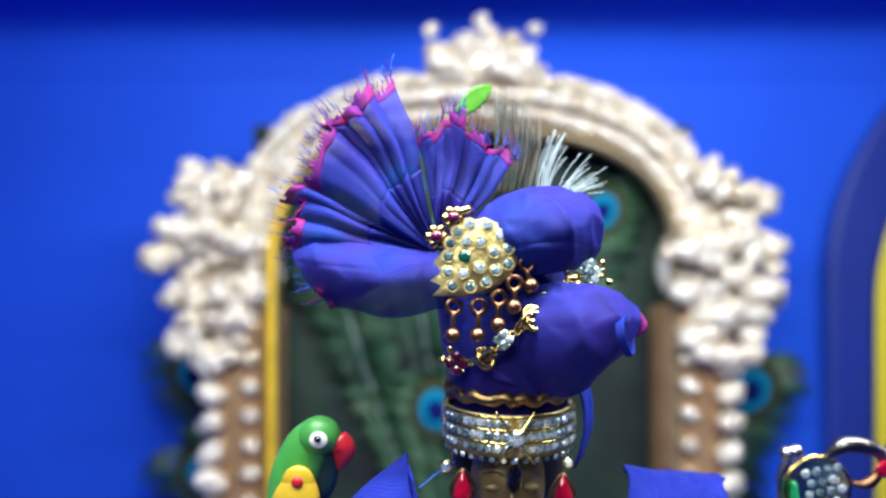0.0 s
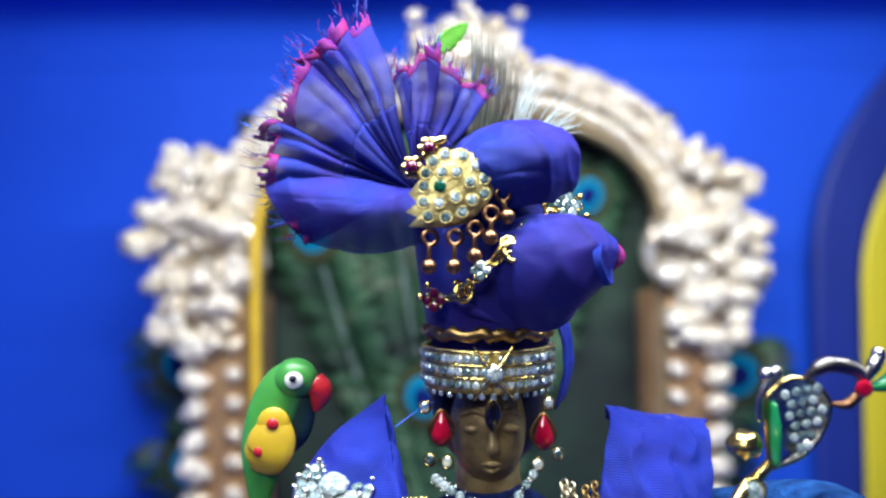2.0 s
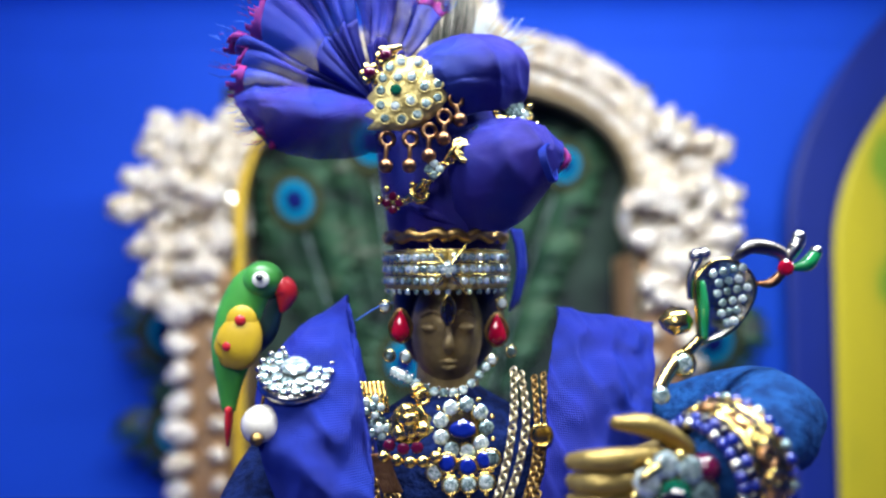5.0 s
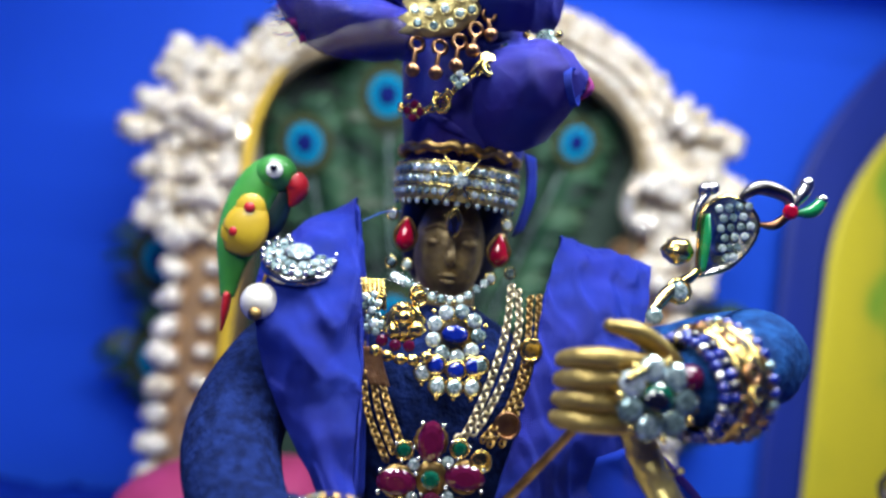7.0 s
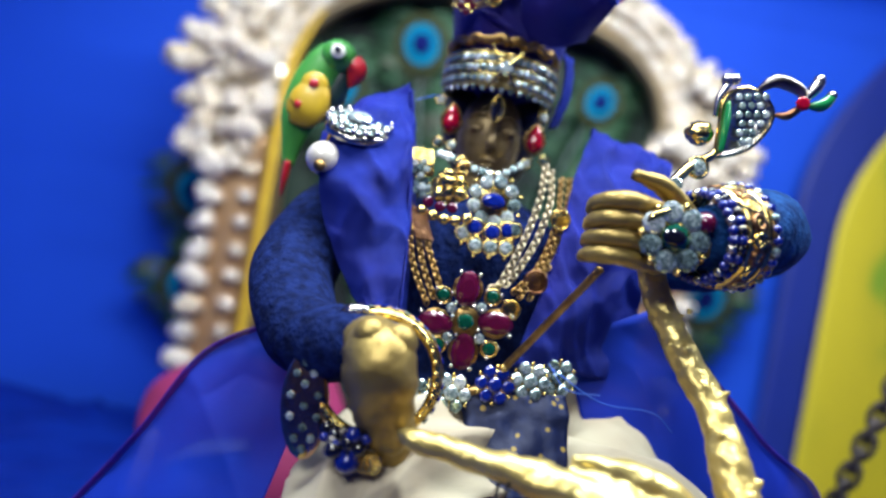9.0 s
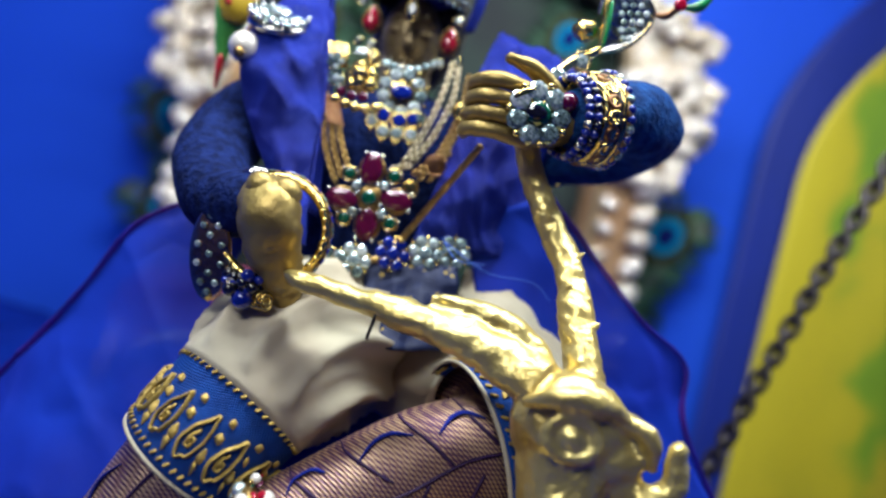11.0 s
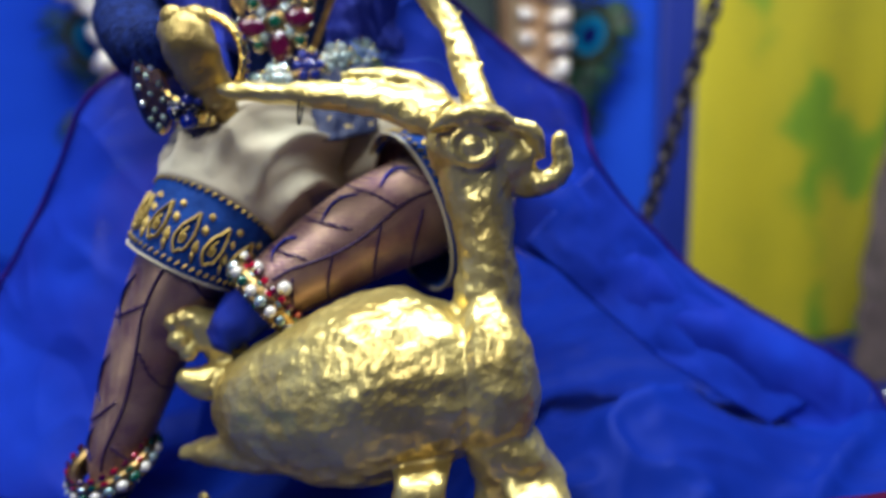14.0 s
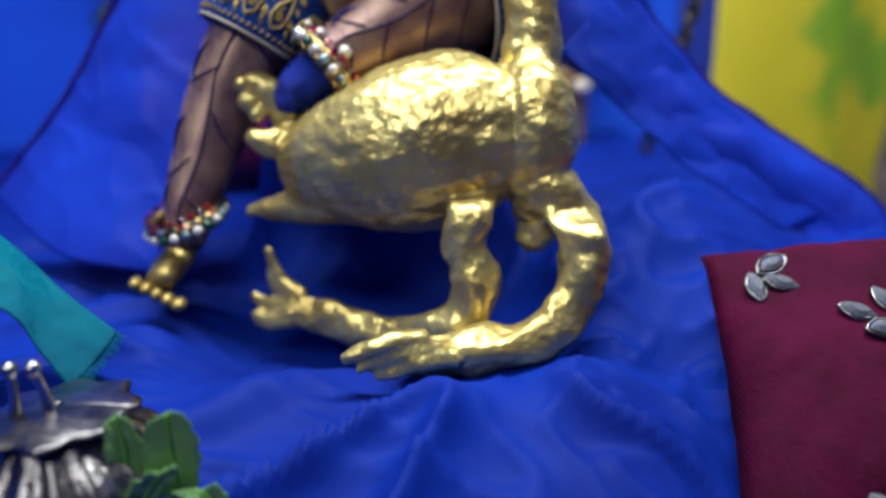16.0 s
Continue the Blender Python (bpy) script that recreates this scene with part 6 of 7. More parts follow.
# ---- wrist and ankle jewels ----
def cuff_rows(t, c, axis, r, n, kind, mat, size, name, squeeze=1.0):
    f = facing(axis)
    for k in range(n):
        a = 2 * math.pi * k / n
        d = f @ Vector((math.cos(a), math.sin(a) * squeeze, 0))
        put(name, kind, mat[k % len(mat)], t, Vector(c) + d * r, d, size)


def cuff_wire(t, c, axis, r, w, mat, name="wire", rough=0.0):
    b = Build()
    f = facing(axis)
    tube(b, [Vector(c) + f @ Vector((r * math.cos(a), r * math.sin(a), 0)) for a in np.linspace(0, 2 * math.pi, 33)], [w] * 33, 8, 70, 0, 1.0, rough)
    part(name, b, mat, t)


def wrist_jewels():
    ax = Vector((-1.0, -0.48, -0.18))
    c0 = Vector((0.0640, 0.1202, 0.2167))
    t = thing("raised_wrist_bangles", "stack of gold and blue beaded bangles on the raised wrist", "bangles", at=c0)
    step_ = -ax.normalized()
    for k, (r, mats, size) in enumerate(((0.0096, [SAPPHIRE, SAPPHIRE, SILVER], 0.0011), (0.0100, [SAPPHIRE, BLACKGEM], 0.0012), (0.0116, [SAPPHIRE, SAPPHIRE, CRYSTAL], 0.0012))):
        cuff_rows(t, c0 + step_ * (-0.001 + 0.0022 * k + (0.0065 if k == 2 else 0)), ax, r, 30, "bead", mats, size, "blue_bead")
    for k in range(6):
        cuff_wire(t, c0 + step_ * (0.0035 + 0.0012 * k), ax, 0.0103 + 0.0002 * k, 0.0009, (GOLD_M, GOLD_DULL, GOLD_M, HAIR)[k % 4], "gold_wire", 0.5)
    cuff_rows(t, c0 + step_ * 0.0055, ax, 0.0112, 18, "link", [GOLD_M, COPPER], 0.0016, "filigree")
    f = thing("crystal_flower_ring", "flower of clear crystals round a dark green stone on the fist", "ring", at=(0.0541, 0.1070, 0.2142))
    stone_flower(f, (0.0539, 0.1065, 0.2140), (0.05, -1, 0.1), 0.0054, 7, CRYSTAL, EMERALD, 0.0027)
    put("dark_stone", "oval", BLACKGEM, f, (0.0532, 0.1045, 0.2140), (0, -1, 0.1), 0.0026)
    put("garnet", "bead", PINKRUBY, f, (0.0604, 0.1085, 0.2183), (0, -1, 0), 0.0027, label="dark garnet bead")
    b = Build()
    tube(b, [(0.0470, 0.1070, 0.2141), (0.0485, 0.1060, 0.2177), (0.0538, 0.1070, 0.2203)], [0.0005, 0.0008, 0.0005], 8, 12)
    part("gold_rim", b, GOLD_M, f)
    f.location += Vector((0.0018, 0.0063, 0.0008))

    # peacock ornament above the wrist
    t = thing("peacock_ornament", "gold peacock ornament with green enamel and a field of crystals", "ornament", at=(0.0749, 0.1390, 0.2424))
    b = Build()
    ctr = Vector((0.0773, 0.1385, 0.2485))
    edge = [Vector(p) for p in ((0.0714, 0.1390, 0.2388), (0.0711, 0.1390, 0.2463), (0.0710, 0.1390, 0.2530), (0.0752, 0.1390, 0.2567), (0.0799, 0.1390, 0.2562), (0.0835, 0.1390, 0.2524), (0.0827, 0.1390, 0.2473), (0.0781, 0.1390, 0.2415))]
    loop = [Vector(p) for p in spline(edge + edge[:1], 40)][:-1]
    n = len(loop)
    V = [p + Vector((0, 0.0008, 0)) for p in loop] + [p - Vector((0, 0.0006, 0)) for p in loop]
    b.add(V, [tuple(range(n)), tuple(range(2 * n - 1, n - 1, -1))] + [(k, (k + 1) % n, n + (k + 1) % n, n + k) for k in range(n)])
    part("plate", b, SILVER, t)
    b = Build()
    tube(b, loop + loop[:1], 0.0007, 8, 90)
    part("gold_frame", b, GOLD_M, t)
    b = Build()
    tube(b, [(0.0716, 0.1376, 0.2522), (0.0718, 0.1374, 0.2468), (0.0718, 0.1376, 0.2402)], [0.0013, 0.0021, 0.0016], 10, 16, 0, 0.35, 0, (1, 0, 0))
    part("enamel", b, GREEN_EN, t, "bright green enamel strip")
    for i in range(6):
        for j in range(4):
            x, y = 628 + 30 * j + 10 * (i % 2) - 8 * (i > 3) * j, 100 + 30 * i
            p = Vector((0.0741, 0.1375, 0.2540)) + (Vector((0.0807, 0.1375, 0.2553)) - Vector((0.0741, 0.1375, 0.2540))) * ((x - 628) / 90) + (Vector((0.0761, 0.1375, 0.2432)) - Vector((0.0741, 0.1375, 0.2540))) * ((y - 100) / 150)
            if (p - ctr).length < 0.0078 and x - 628 < 100 - 0.75 * max(0, y - 160):
                put("crystal", "stone", CRYSTAL, t, p, (0, -1, 0.05), 0.00098)
    for pts, r, mat, name in ((((0.0790, 0.1390, 0.2569), (0.0828, 0.1380, 0.2599), (0.0887, 0.1380, 0.2588), (0.0904, 0.1380, 0.2561)), [0.0007, 0.0017, 0.0015, 0.0008], OXID, "neck_arc"), (((0.0845, 0.1390, 0.2518), (0.0870, 0.1380, 0.2519), (0.0899, 0.1380, 0.2545)), [0.0006, 0.0011, 0.0009], COPPER, "neck_arc"),
                              (((0.0907, 0.1380, 0.2565), (0.0924, 0.1380, 0.2595), (0.0938, 0.1380, 0.2620)), [0.0008, 0.0015, 0.0013], SILVER, "tail_leaf"), (((0.0917, 0.1380, 0.2552), (0.0950, 0.1380, 0.2560), (0.0973, 0.1380, 0.2587)), [0.0008, 0.0016, 0.0012], GREEN_EN, "tail_leaf"),
                              (((0.0693, 0.1385, 0.2485), (0.0695, 0.1385, 0.2534), (0.0717, 0.1385, 0.2579)), [0.0006, 0.0008, 0.0010], SILVER, "crest")):
        b = Build()
        tube(b, pts, r, 10, 18)
        part(name, b, mat, t)
    for p, r in (((0.0708, 0.1385, 0.2580), 0.0016), ((0.0725, 0.1385, 0.2584), 0.0015), ((0.0934, 0.1380, 0.2621), 0.0014), ((0.0971, 0.1380, 0.2588), 0.0013)):
        put("silver_ball", "bead", SILVER, t, p, (0, -1, 0), r)
    put("ruby", "stone", RUBY, t, (0.0898, 0.1370, 0.2552), (0, -1, 0), 0.0019)
    b = Build()
    ball(b, (0.0664, 0.1390, 0.2437), (0.0034, 0.0030, 0.0030), 16, 12, 0, None, 0.25, 3.0)
    part("gold_bead", b, GOLD_M, t)
    put("base_crystal", "stone", CRYSTAL, t, (0.0667, 0.1365, 0.2348), (0, -1, 0.1), 0.0022)
    setting(t, (0.0668, 0.1368, 0.2348), (0, -1, 0.1), 0.0024)
    b = Build()
    tube(b, [(0.0603, 0.1340, 0.2295), (0.0646, 0.1370, 0.2343), (0.0703, 0.1390, 0.2386), (0.0723, 0.1395, 0.2413)], [0.0012, 0.0016, 0.0012, 0.0008], 10, 18)
    part("stem", b, GOLD_M, t)
    put("stem_crystal", "stone", CRYSTAL, t, (0.0603, 0.1320, 0.2289), (-0.3, -1, 0.1), 0.0019)

    # lowered wrist
    c = Vector((-0.0012, 0.1160, 0.1747))
    t = thing("lowered_wrist_bangle", "gold bangle set with blue and clear stones round the lowered fist", "bangle", at=c)
    ax = (-0.1, -1, 0.15)
    cuff_wire(t, c, ax, 0.0130, 0.0012, GOLD_M, "hoop")
    cuff_wire(t, c + Vector((0, 0.002, 0)), ax, 0.0136, 0.0010, GOLD_DULL, "hoop")
    cuff_rows(t, c + Vector((0, 0.0005, 0)), ax, 0.0145, 34, "stone", [SAPPHIRE, CRYSTAL, SAPPHIRE], 0.0010, "edge_stone")
    fa = facing(ax)
    for k in range(34):
        a = 2 * math.pi * k / 34
        put("claw", "bead", GOLD_M, t, c + fa @ Vector((0.0130 * math.cos(a), 0.0130 * math.sin(a), 0.0012)), ax, 0.0006)
    b = Build()
    tube(b, [(-0.0125, 0.1180, 0.1833), (-0.0089, 0.1160, 0.1867), (-0.0052, 0.1160, 0.1878)], [0.0012, 0.0017, 0.0012], 10, 30, 0, 1.0, 0.5)
    part("silver_twist", b, SILVER, t, "twisted silver strand")
    t = thing("leaf_charm", "rose gold leaf charm studded with crystals and a gold bead", "charm", at=(-0.0140, 0.1100, 0.1675))
    ctr, dn = Vector((-0.0135, 0.1095, 0.1673)), (Vector((-0.0126, 0.1095, 0.1582)) - Vector((-0.0147, 0.1095, 0.1757))).normalized()
    b = Build()
    ball(b, ctr, (0.0052, 0.0012, 0.0118), 20, 12, 0, Matrix((dn.cross(Vector((0, 1, 0))), Vector((0, 1, 0)), dn)).transposed())
    part("leaf_plate", b, ROSE, t)
    sd = dn.cross(Vector((0, 1, 0)))
    for i in range(9):
        w = math.sin(math.pi * (i + 1) / 10)
        for j in ((-1, 1) if i % 2 else (0,)):
            put("crystal", "stone", CRYSTAL, t, ctr + dn * (i - 4) * 0.0023 + sd * j * 0.0030 * w + Vector((0, -0.0013, 0)), (0.1 * j, -1, 0), 0.0009)
    put("gold_bead", "bead", GOLD_M, t, (-0.0125, 0.1095, 0.1574), (0, -1, 0), 0.0015)
    t.location += Vector((-0.0013, 0.0060, -0.0016))
    t = thing("dark_bead_cluster", "cluster of dark blue and black beads under the lowered wrist", "beads", at=(-0.0042, 0.1100, 0.1610))
    rnd = random.Random(3)
    a0, a1 = Vector((-0.0094, 0.1120, 0.1636)), Vector((0.0010, 0.1100, 0.1591))
    for k in range(38):
        p = Vector((a0.x + (a1.x - a0.x) * rnd.random(), 0.111 + rnd.uniform(-0.004, 0.004), a0.z + (a1.z - a0.z) * rnd.random()))
        put("bead", "bead", (BLACKGEM, SAPPHIRE, OXID, BLACKGEM)[k % 4], t, p, (0, -1, 0), rnd.uniform(0.0010, 0.0019))
    put("blue_bead", "bead", SAPPHIRE, t, (-0.0033, 0.1080, 0.1578), (0, -1, 0), 0.0026)
    for k in range(6):
        put("gold_ring", "link", GOLD_M, t, Vector((-0.0001, 0.1080, 0.1589)) + Vector((0.0012 * (k % 3), 0, -0.0012 * (k // 3))), (0.5, -1, 0.3), 0.0012)

    # anklets
    for name_at, ax, r, lab in (((-0.0335, 0.0955, 0.0640), (0.25, 0.25, -1), 0.0114, "anklet of white pearls, red and clear stones above the foot"), ((0.0150, 0.1005, 0.1085), (-1, -0.25, -0.75), 0.0122, "anklet of white pearls, red and clear stones on the folded leg")):
        t = thing("pearl_anklet", lab, "anklet", group="anklets", at=name_at)
        axv = Vector(ax).normalized()
        c = Vector(name_at)
        for k, (mats, size, dr, name) in enumerate((([RUBY, PINKRUBY], 0.0011, 0.0, "red_stone"), ([CRYSTAL, RUBY, EMERALD], 0.0014, 0.0008, "clear_stone"), ([PEARL, CRYSTAL, PEARL, EMERALD], 0.0017, 0.0012, "pearl"), ([GOLD_M, EMERALD, CRYSTAL], 0.0008, 0.0004, "gold_bead"))):
            cuff_rows(t, c + axv * (-0.0030 + 0.0021 * k), axv, r + dr, 22, "bead" if name in ("pearl", "gold_bead") else "stone", mats, size, name)
        cuff_wire(t, c, axv, r - 0.0003, 0.0020, GOLD_DULL, "wire")
        cuff_wire(t, c + axv * 0.0024, axv, r - 0.0003, 0.0016, GOLD_DULL, "wire")
    for p, r in (((0.0134, 0.0955, 0.1180), 0.0019), ((0.0207, 0.0925, 0.1124), 0.0021), ((0.0097, 0.0980, 0.1209), 0.0013)):
        t = thing("white_pearl", "round white pearl on the folded leg's anklet", "pearl", group="large anklet pearls", at=p)
        b = Build()
        ball(b, p, r, 18, 12)
        part("ball", b, PEARL, t)
        put("pin", "bead", GOLD_M, t, Vector(p) + Vector((-0.0006, -r, -0.0003)), (0, -1, 0), 0.0006)
    t = thing("blue_cloth_end", "crumpled blue cloth end below the folded leg's anklet", "cloth", at=(0.006, 0.098, 0.100))
    b = Build()
    tube(b, [(0.0125, 0.099, 0.107), (0.0065, 0.096, 0.1035), (0.001, 0.095, 0.098)], [0.0085, 0.0075, 0.006], 22, 20, 0, 0.8, 0.35)
    part("crumpled_fold", b, SATIN, t)


wrist_jewels()


# ---- shoulder brooch, pearl, parrot ----
def shoulder():
    c = Vector((-0.0188, 0.1500, 0.2325))
    d = (0.05, -0.50, 0.865)
    t = thing("shoulder_brooch", "round crystal brooch with a large clear centre on the shawl", "brooch", at=c)
    f = facing(d)
    b = Build()
    ball(b, c - Vector(d) * 0.0012, (0.0078, 0.0078, 0.0016), 24, 8, 0, f)
    ring(b, c - Vector(d) * 0.0022, d, 0.0076, 0.0014, 0, 30, 8)
    part("mount", b, SILVER, t)
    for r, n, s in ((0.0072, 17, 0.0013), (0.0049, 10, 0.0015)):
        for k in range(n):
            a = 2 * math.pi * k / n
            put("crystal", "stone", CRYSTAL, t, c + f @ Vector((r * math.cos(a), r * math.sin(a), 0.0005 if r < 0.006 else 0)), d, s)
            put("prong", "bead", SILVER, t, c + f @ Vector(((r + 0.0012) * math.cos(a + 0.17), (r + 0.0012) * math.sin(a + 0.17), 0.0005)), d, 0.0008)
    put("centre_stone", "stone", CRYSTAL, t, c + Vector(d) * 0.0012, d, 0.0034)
    p = Vector((-0.0258, 0.1460, 0.2210))
    t = thing("shawl_pearl", "cream pearl with a gold bead hanging on the shawl", "pearl", at=p)
    b = Build()
    ball(b, p, 0.0045, 24, 16)
    part("ball", b, PEARL, t)
    put("gold_bead", "bead", GOLD_DULL, t, Vector((-0.0258, 0.1420, 0.2187)), (0, -1, 0), 0.0016)
    b = Build()
    tube(b, [p + Vector((0, 0, 0.004)), p + Vector((0.001, 0.001, 0.008)), p + Vector((0.004, 0.002, 0.010))], 0.0004, 6, 10)
    part("wire", b, GOLD_DULL, t)
    t = thing("parrot_figurine", "painted wooden parrot in green and yellow with a red beak", "figurine", at=(-0.0353, 0.1630, 0.2371))
    b = Build()
    tube(b, [(-0.0288, 0.1630, 0.2536), (-0.0320, 0.1630, 0.2498), (-0.0351, 0.1630, 0.2428), (-0.0370, 0.1630, 0.2336), (-0.0379, 0.1630, 0.2254), (-0.0380, 0.1630, 0.2181)], [0.0036, 0.0054, 0.0060, 0.0056, 0.0034, 0.0018], 18, 30, 0, 0.50, 0, (0, 1, 0))
    ball(b, (-0.0292, 0.1630, 0.2518), (0.0056, 0.0042, 0.0050), 18, 12)
    part("body", b, PARROTG, t)
    b = Build()
    tube(b, [(-0.0334, 0.1598, 0.2439), (-0.0339, 0.1592, 0.2385), (-0.0355, 0.1592, 0.2335), (-0.0387, 0.1600, 0.2309)], [0.0028, 0.0056, 0.0054, 0.0016], 14, 20, 0, 0.30, 0, (0, 1, 0))
    part("wing", b, PARROTY, t, "yellow wing with red dots")
    for p, r in (((-0.0337, 0.1592, 0.2416), 0.0040), ((-0.0366, 0.1594, 0.2352), 0.0042)):
        b = Build()
        ball(b, p, (r, 0.0010, r), 20, 8)
        part("wing_disc", b, PARROTY, t)
    for p in ((-0.0337, 0.1579, 0.2418), (-0.0368, 0.1579, 0.2353)):
        b = Build()
        ball(b, p, (0.0015, 0.0006, 0.0014), 12, 6)
        part("wing_dot", b, REDP, t)
    b = Build()
    tube(b, [(-0.0248, 0.1630, 0.2508), (-0.0231, 0.1630, 0.2487), (-0.0236, 0.1630, 0.2458), (-0.0244, 0.1630, 0.2436)], [0.0030, 0.0031, 0.0020, 0.0006], 12, 16, 0, 0.7, 0, (0, 1, 0))
    part("beak", b, REDP, t)
    b = Build()
    ball(b, (-0.0286, 0.1582, 0.2521), (0.0023, 0.0006, 0.0021), 16, 6)
    part("eye_patch", b, WHITEP, t)
    put("eye", "bead", BLACKGEM, t, (-0.0287, 0.1573, 0.2526), (0, -1, 0), 0.0009)
    b = Build()
    tube(b, [(-0.0271, 0.1640, 0.2486), (-0.0286, 0.1640, 0.2435), (-0.0300, 0.1640, 0.2383), (-0.0329, 0.1650, 0.2331)], [0.0030, 0.0042, 0.0040, 0.0020], 12, 18, 0, 0.5, 0, (0, 1, 0))
    part("breast", b, material("bottle_green", (0.008, 0.03, 0.03), 0.4, coat=0.3), t, "dark green breast")
    b = Build()
    tube(b, [(-0.0379, 0.1630, 0.2189), (-0.0381, 0.1630, 0.2141), (-0.0384, 0.1630, 0.2090)], [0.0022, 0.0019, 0.0006], 10, 12, 0, 0.5)
    part("tail", b, REDP, t, "red tail tip")
    t.location += Vector((-0.0018, 0.0060, 0.0013))


shoulder()


# ---- things on the ground ----
def low_things():
    # maroon cushion
    o, ux = Vector((0.1215, 0.0640, 0.0535)), Vector((0.99, 0.03, 0.055)).normalized()
    dn = Vector((-0.22, -0.82, -0.52)).normalized()
    nrm = ux.cross(dn).normalized()
    nrm = nrm if nrm.z > 0 else -nrm
    t = thing("maroon_cushion", "maroon cloth cushion stitched with clear leaf-shaped stones", "cushion", at=o)
    W, H2 = 0.100, 0.095
    def face(sg):
        def f(u, v):
            puff = (math.sin(math.pi * u) * math.sin(math.pi * v)) ** 0.5 * 0.019
            pin = 0.003 * math.sin(math.pi * u), 0.003 * math.sin(math.pi * v)
            p = o + ux * (W * u + pin[1] * (1 - 2 * u)) + dn * (H2 * v + pin[0] * (1 - 2 * v))
            sag = 0.0016 * (1 - abs(noise.noise(Vector((u * 5 + v * 2, v * 2.2, 3))))) ** 5
            return p + nrm * (sg * puff + 0.0006 * noise.noise(p * 160) - sag + 0.0022 * noise.noise(p * 38))
        return f
    b = Build()
    sheet(b, face(1), 44, 44)
    sheet(b, face(-1), 44, 44)
    part("cover", b, MAROON, t, thick=0.0004)
    for (px, py), trio in (((0.135, 0.175), ((0.0019, -0.0050, -0.55), (-0.0040, 0.0026, 1.40), (0.0024, 0.0030, 0.50))), ((0.340, 0.40), ((-0.0042, -0.0022, 0.55), (0.0036, -0.0042, 1.05), (0.0008, 0.0046, 0.05))), ((0.400, 0.66), ((-0.0016, -0.0048, -0.55), (-0.0020, 0.0042, -1.0), (0.0056, 0.0, 0.2))), ((0.22, 0.88), ((-0.006, 0.0, 2.4), (0.006, 0.0, 0.8)))):
        s = thing("leaf_stones", "trio of clear marquise stones in dark metal rims on the cushion", "beadwork", group="stone leaves on the cushion", at=face(1)(px, py))
        for dx, dy, turn in trio:
            p = face(1)(px + dx / W, py + dy / H2) + nrm * 0.0012
            u = ux * math.cos(turn) + dn * math.sin(turn)
            put("stone", "marquise", CLEARGREY, s, p, nrm, 0.0043, nrm.cross(u))
            b = Build()
            side = nrm.cross(u)
            tube(b, [p - nrm * 0.0004 + u * 0.0047 * math.cos(a) + side * 0.0025 * math.copysign(abs(math.sin(a)) ** 1.5, math.sin(a)) for a in np.linspace(0, 2 * math.pi, 29)], 0.0006, 6, 56)
            part("rim", b, OXID, s)
    # silver pot with swirled ribs
    c = Vector((-0.0335, 0.006, 0.0))
    t = thing("silver_pot", "small oxidised silver pot with swirling ribs and a knobbed lid", "pot", at=(c.x, c.y, 0.012))
    prof = [(0.0135, 0.010), (0.0185, 0.013), (0.0215, 0.020), (0.0215, 0.027), (0.0185, 0.035), (0.0135, 0.0415), (0.0095, 0.0445)]
    table = spline(prof, 40)
    def pot(u, v):
        r, z = table[round(v * 40)]
        a = 2 * math.pi * u
        r *= 1 + 0.045 * math.sin(a * 18 + v * 7) * math.sin(math.pi * v)
        r *= 1 + 0.03 * math.cos(v * 3 * 2 * math.pi)
        return c + Vector((r * math.cos(a), r * math.sin(a), z))
    b = Build()
    sheet(b, pot, 144, 40)
    part("belly", b, OXID, t, thick=0.0006)
    b = Build()
    def lid(u, v):
        a = 2 * math.pi * u
        r = 0.0005 + 0.0135 * v + 0.0012 * math.sin(a * 8) * v ** 3
        return c + Vector((r * math.cos(a), r * math.sin(a), 0.0468 - 0.0018 * v * v))
    sheet(b, lid, 72, 10)
    part("lid", b, OXID, t, thick=0.0008)
    for sx in (-1, 1):
        b = Build()
        tube(b, [c + Vector((sx * 0.0035 - 0.004, -0.002, 0.046)), c + Vector((sx * 0.0028 - 0.004, -0.002, 0.051)), c + Vector((sx * 0.0022 - 0.0045, -0.002, 0.0555))], [0.0013, 0.0009, 0.0011], 10, 10)
        ball(b, c + Vector((sx * 0.0022 - 0.0045, -0.002, 0.0560)), 0.0017, 12, 8)
        part("knob", b, SILVER, t)
    # sacred leaves
    for pts, wid in ((((-0.0197, -0.0030, 0.0296), (-0.0184, -0.0020, 0.0403), (-0.0197, -0.0010, 0.0474)), 0.0036), (((-0.0094, -0.0030, 0.0287), (-0.0098, -0.0020, 0.0396), (-0.0100, -0.0010, 0.0475)), 0.0056), (((-0.0092, -0.0050, 0.0295), (-0.0053, -0.0060, 0.0337), (-0.0006, -0.0060, 0.0306)), 0.0042), (((-0.0159, -0.0060, 0.0308), (-0.0120, -0.0060, 0.0364), (-0.0097, -0.0060, 0.0386)), 0.0042)):
        t = thing("basil_leaf", "fresh green basil leaf lying beside the silver pot", "leaf", group="basil leaves", at=pts[0])
        mid = spline(pts, 24)
        b = Build()
        def blade(u, v, mid=mid, wid=wid):
            p = Vector(mid[round(u * 24)])
            w = wid * math.sin(math.pi * (0.12 + 0.80 * u)) ** 0.7 * (1 + 0.08 * math.sin(u * 50))
            s = (v - 0.5) * 2
            return p + Vector((1, 0.25, 0.05)) * w * s * 0.9 + Vector((0, -0.5, 0.5)) * abs(s) * 0.0015 + Vector((0, 0, 0.0006 * math.sin(u * 20 + s * 3)))
        sheet(b, blade, 24, 10)
        part("blade", b, LEAFD, t, thick=0.0003)
        b = Build()
        tube(b, [Vector(p) + Vector((0, -0.0004, 0.0002)) for p in mid[::4]], 0.0003, 6, 20)
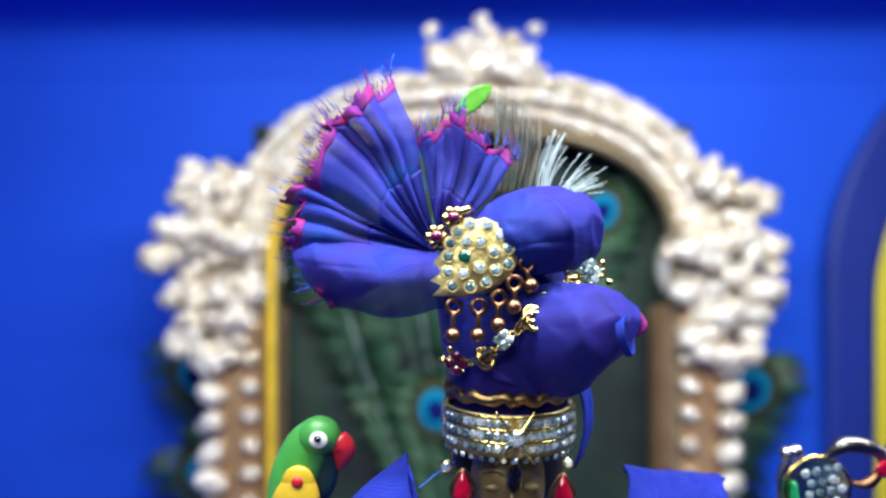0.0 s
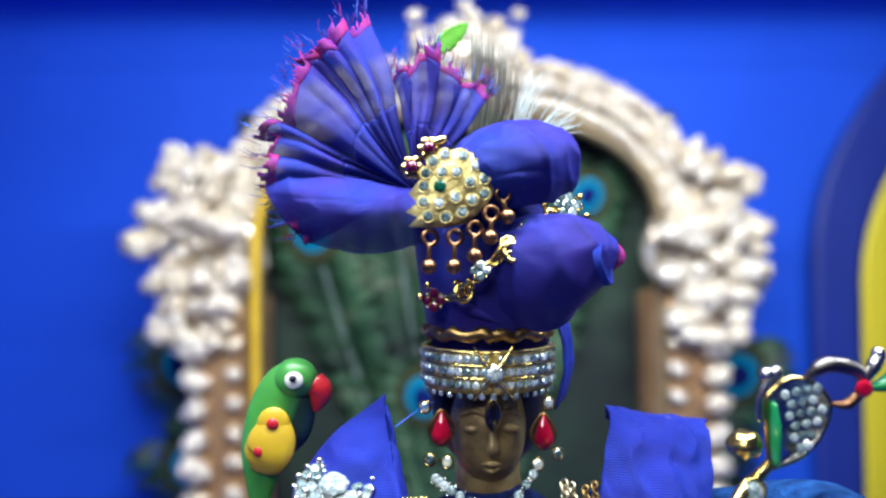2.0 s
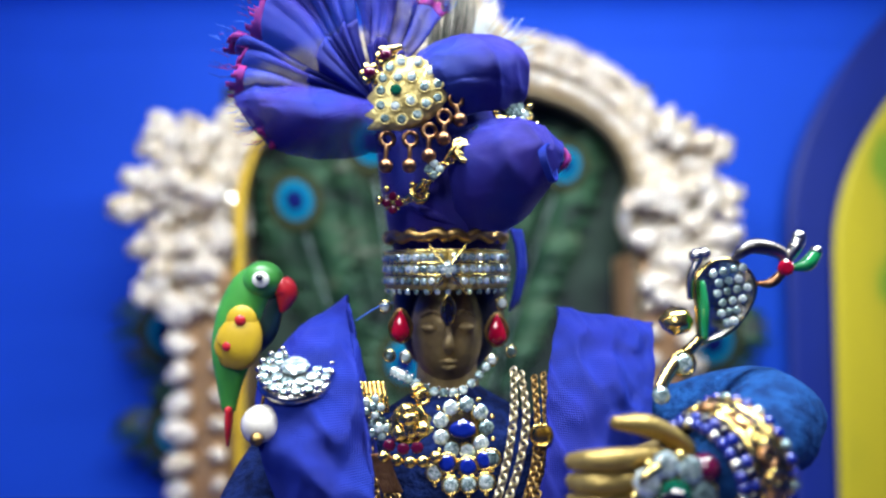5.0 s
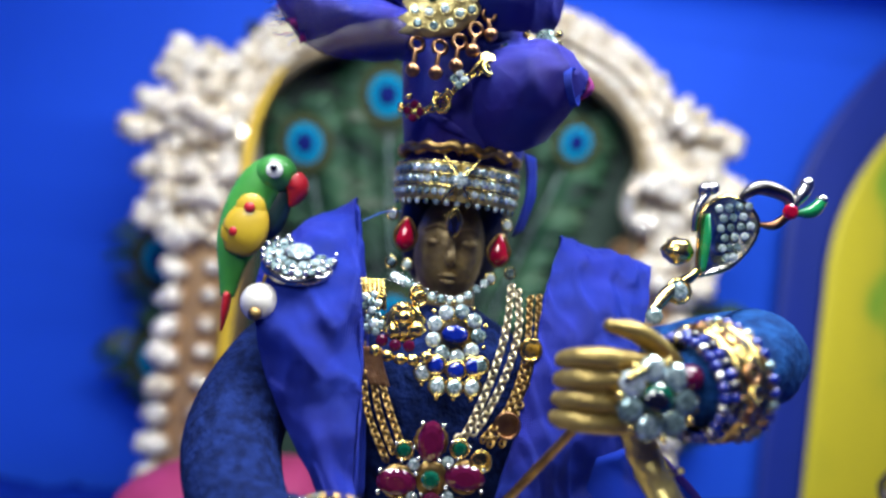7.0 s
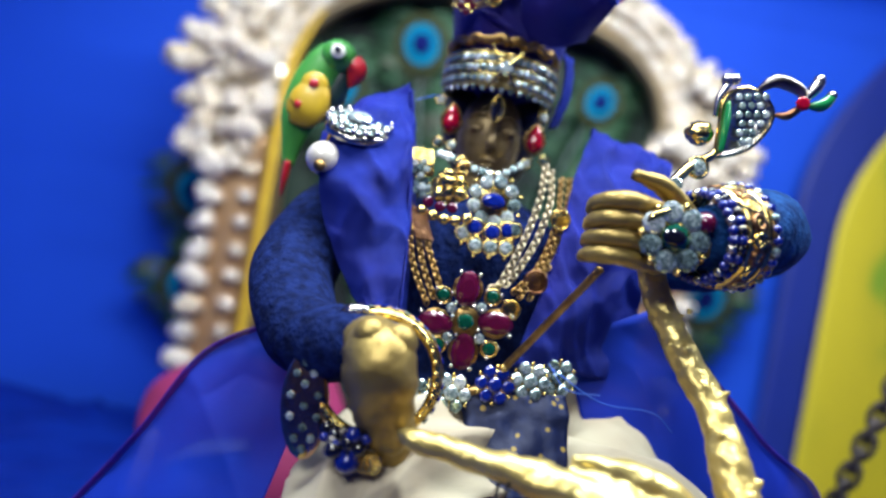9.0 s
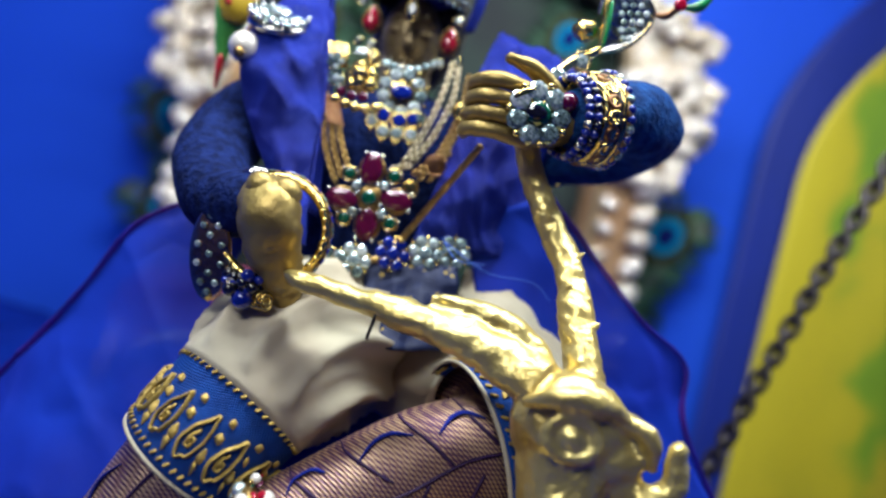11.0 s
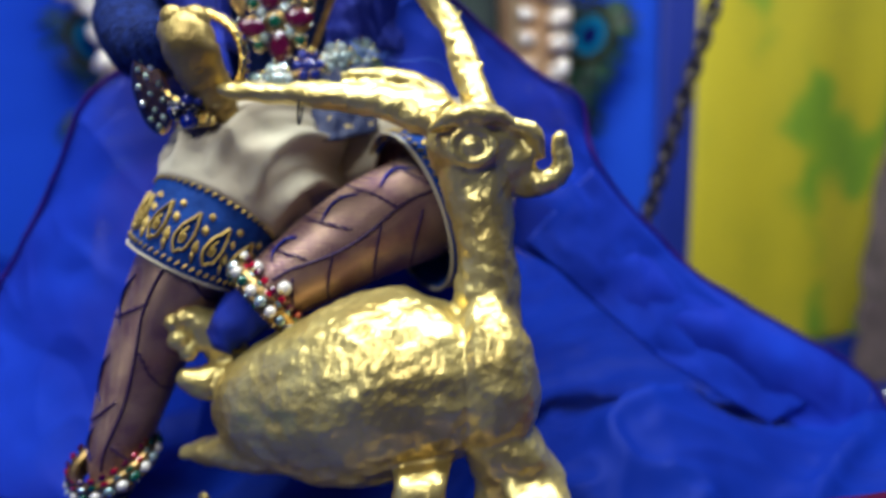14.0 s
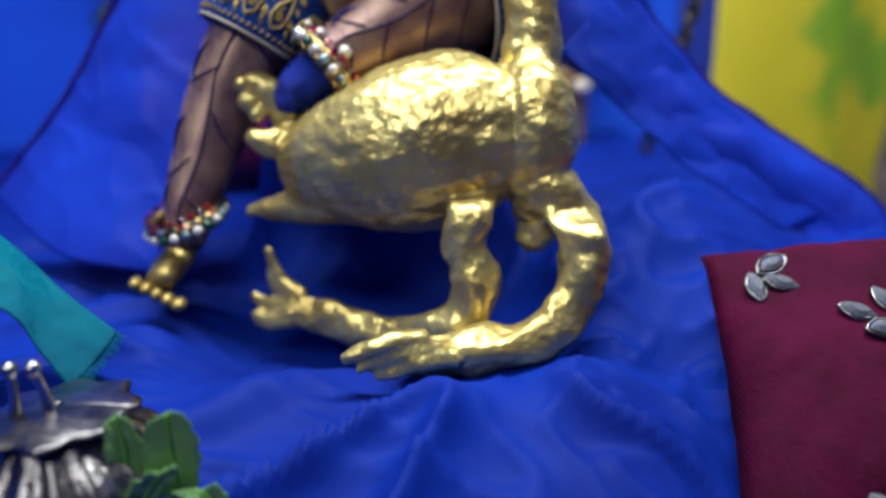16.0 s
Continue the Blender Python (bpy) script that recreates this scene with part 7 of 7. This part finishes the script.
        part("midrib", b, LEAF, t)
    # teal ribbon
    t = thing("teal_ribbon", "teal silk ribbon with a frayed end lying on the blue cloth", "ribbon", at=(-0.0372, 0.0350, 0.0460))
    b = Build()
    rows = [[(-0.0883, 0.0600, 0.0833), (-0.0806, 0.0450, 0.0734), (-0.0766, 0.0350, 0.0625)], [(-0.0646, 0.0520, 0.0700), (-0.0590, 0.0400, 0.0652), (-0.0549, 0.0300, 0.0588)], [(-0.0487, 0.0450, 0.0573), (-0.0479, 0.0360, 0.0534), (-0.0474, 0.0280, 0.0484)], [(-0.0355, 0.0400, 0.0481), (-0.0384, 0.0340, 0.0436), (-0.0418, 0.0260, 0.0406)]]
    cloth(b, rows, 20, 40, 0, 0.0006, 150)
    part("band", b, TEALC, t, thick=0.0005)
    b = Build()
    rnd = random.Random(9)
    e0, e1 = Vector(rows[3][0]), Vector(rows[3][2])
    for k in range(60):
        p = e0.lerp(Vector(rows[3][1]), k / 30) if k < 30 else Vector(rows[3][1]).lerp(e1, (k - 30) / 30)
        q = p + Vector((rnd.uniform(0.001, 0.003), -0.0005, -rnd.uniform(0.0005, 0.0025)))
        tube(b, [p, (p + q) / 2, q], [0.0002, 0.00016, 0.0001], 4, 4)
    tagged(part("fringe", b, TEALC, t, "frayed teal threads"), kind="stuff")
    # bolster far behind
    t = thing("pink_bolster", "pink bolster cushion with a red end and yellow trim", "cushion", at=(-0.085, 0.30, 0.04))
    b = Build()
    tube(b, [(-0.098, 0.30, 0.078), (-0.080, 0.30, 0.084), (-0.03, 0.305, 0.086)], [0.036, 0.048, 0.050], 28, 20)
    part("roll", b, PINKC, t)
    b = Build()
    ball(b, (-0.102, 0.298, 0.068), (0.012, 0.030, 0.032), 20, 12)
    part("end_cap", b, REDP, t, "red end")
    b = Build()
    tube(b, [(-0.098, 0.262, 0.060), (-0.096, 0.252, 0.085), (-0.096, 0.262, 0.105)], [0.003, 0.0045, 0.003], 10, 12)
    part("trim", b, YELLOWP, t, "yellow trim")
    b = Build()
    tube(b, [(-0.085, 0.252, 0.095), (-0.070, 0.248, 0.105), (-0.055, 0.252, 0.108)], [0.004, 0.010, 0.006], 12, 12, 0, 0.4)
    part("white_patch", b, WHITEP, t, "white printed patch")
    # thread tied round a horn, loose threads
    for pts, lab in ((((-0.0060, 0.1600, 0.2430), (-0.0010, 0.1630, 0.2460), (0.0030, 0.1680, 0.2470)), "thin blue thread loose between shawl and headband"),
                     (((0.0410, 0.1400, 0.1790), (0.0540, 0.1380, 0.1732), (0.0670, 0.1380, 0.1730), (0.0730, 0.1380, 0.1690)), "thin blue thread loose over the cream wrap"),
                     (((0.0400, 0.1400, 0.1800), (0.0450, 0.1370, 0.1750), (0.0530, 0.1360, 0.1752)), "thin blue thread loose over the cream wrap")):
        t = thing("loose_thread", lab, "thread", group="loose blue threads", at=pts[0])
        b = Build()
        tube(b, pts, 0.00016, 5, 30)
        part("strand", b, THREAD, t)
    t = thing("silver_ornament", "small shiny silver ornament lying by the edge of the drape", "ornament", at=(0.244, 0.150, 0.030))
    for k in range(7):
        a = k * 0.9
        b = Build()
        ball(b, (0.244 + 0.005 * math.cos(a), 0.150 + 0.003 * math.sin(a), 0.030 + 0.0045 * math.sin(a)), (0.0042, 0.003, 0.0036), 12, 8, 0, None, 0.2, 2.0)
        part("lobe", b, SILVER, t)
    t = thing("black_thread", "black thread tied round the antelope's horn", "thread", at=(0.0281, 0.1020, 0.1609))
    b = Build()
    c = Vector((0.0280, 0.1035, 0.1604))
    tube(b, [c + Vector((0.0008 * math.sin(a), 0.0044 * math.cos(a), 0.0046 * math.sin(a))) for a in np.linspace(0, 2 * math.pi, 25)], 0.00035, 6, 48)
    part("loop", b, HAIR, t)


CLEARGREY = material("grey_clear_stone", (0.30, 0.31, 0.34), 0.08, 0.55, (0.5, 0.5, 0.55), 250, coat=1.0)
low_things()
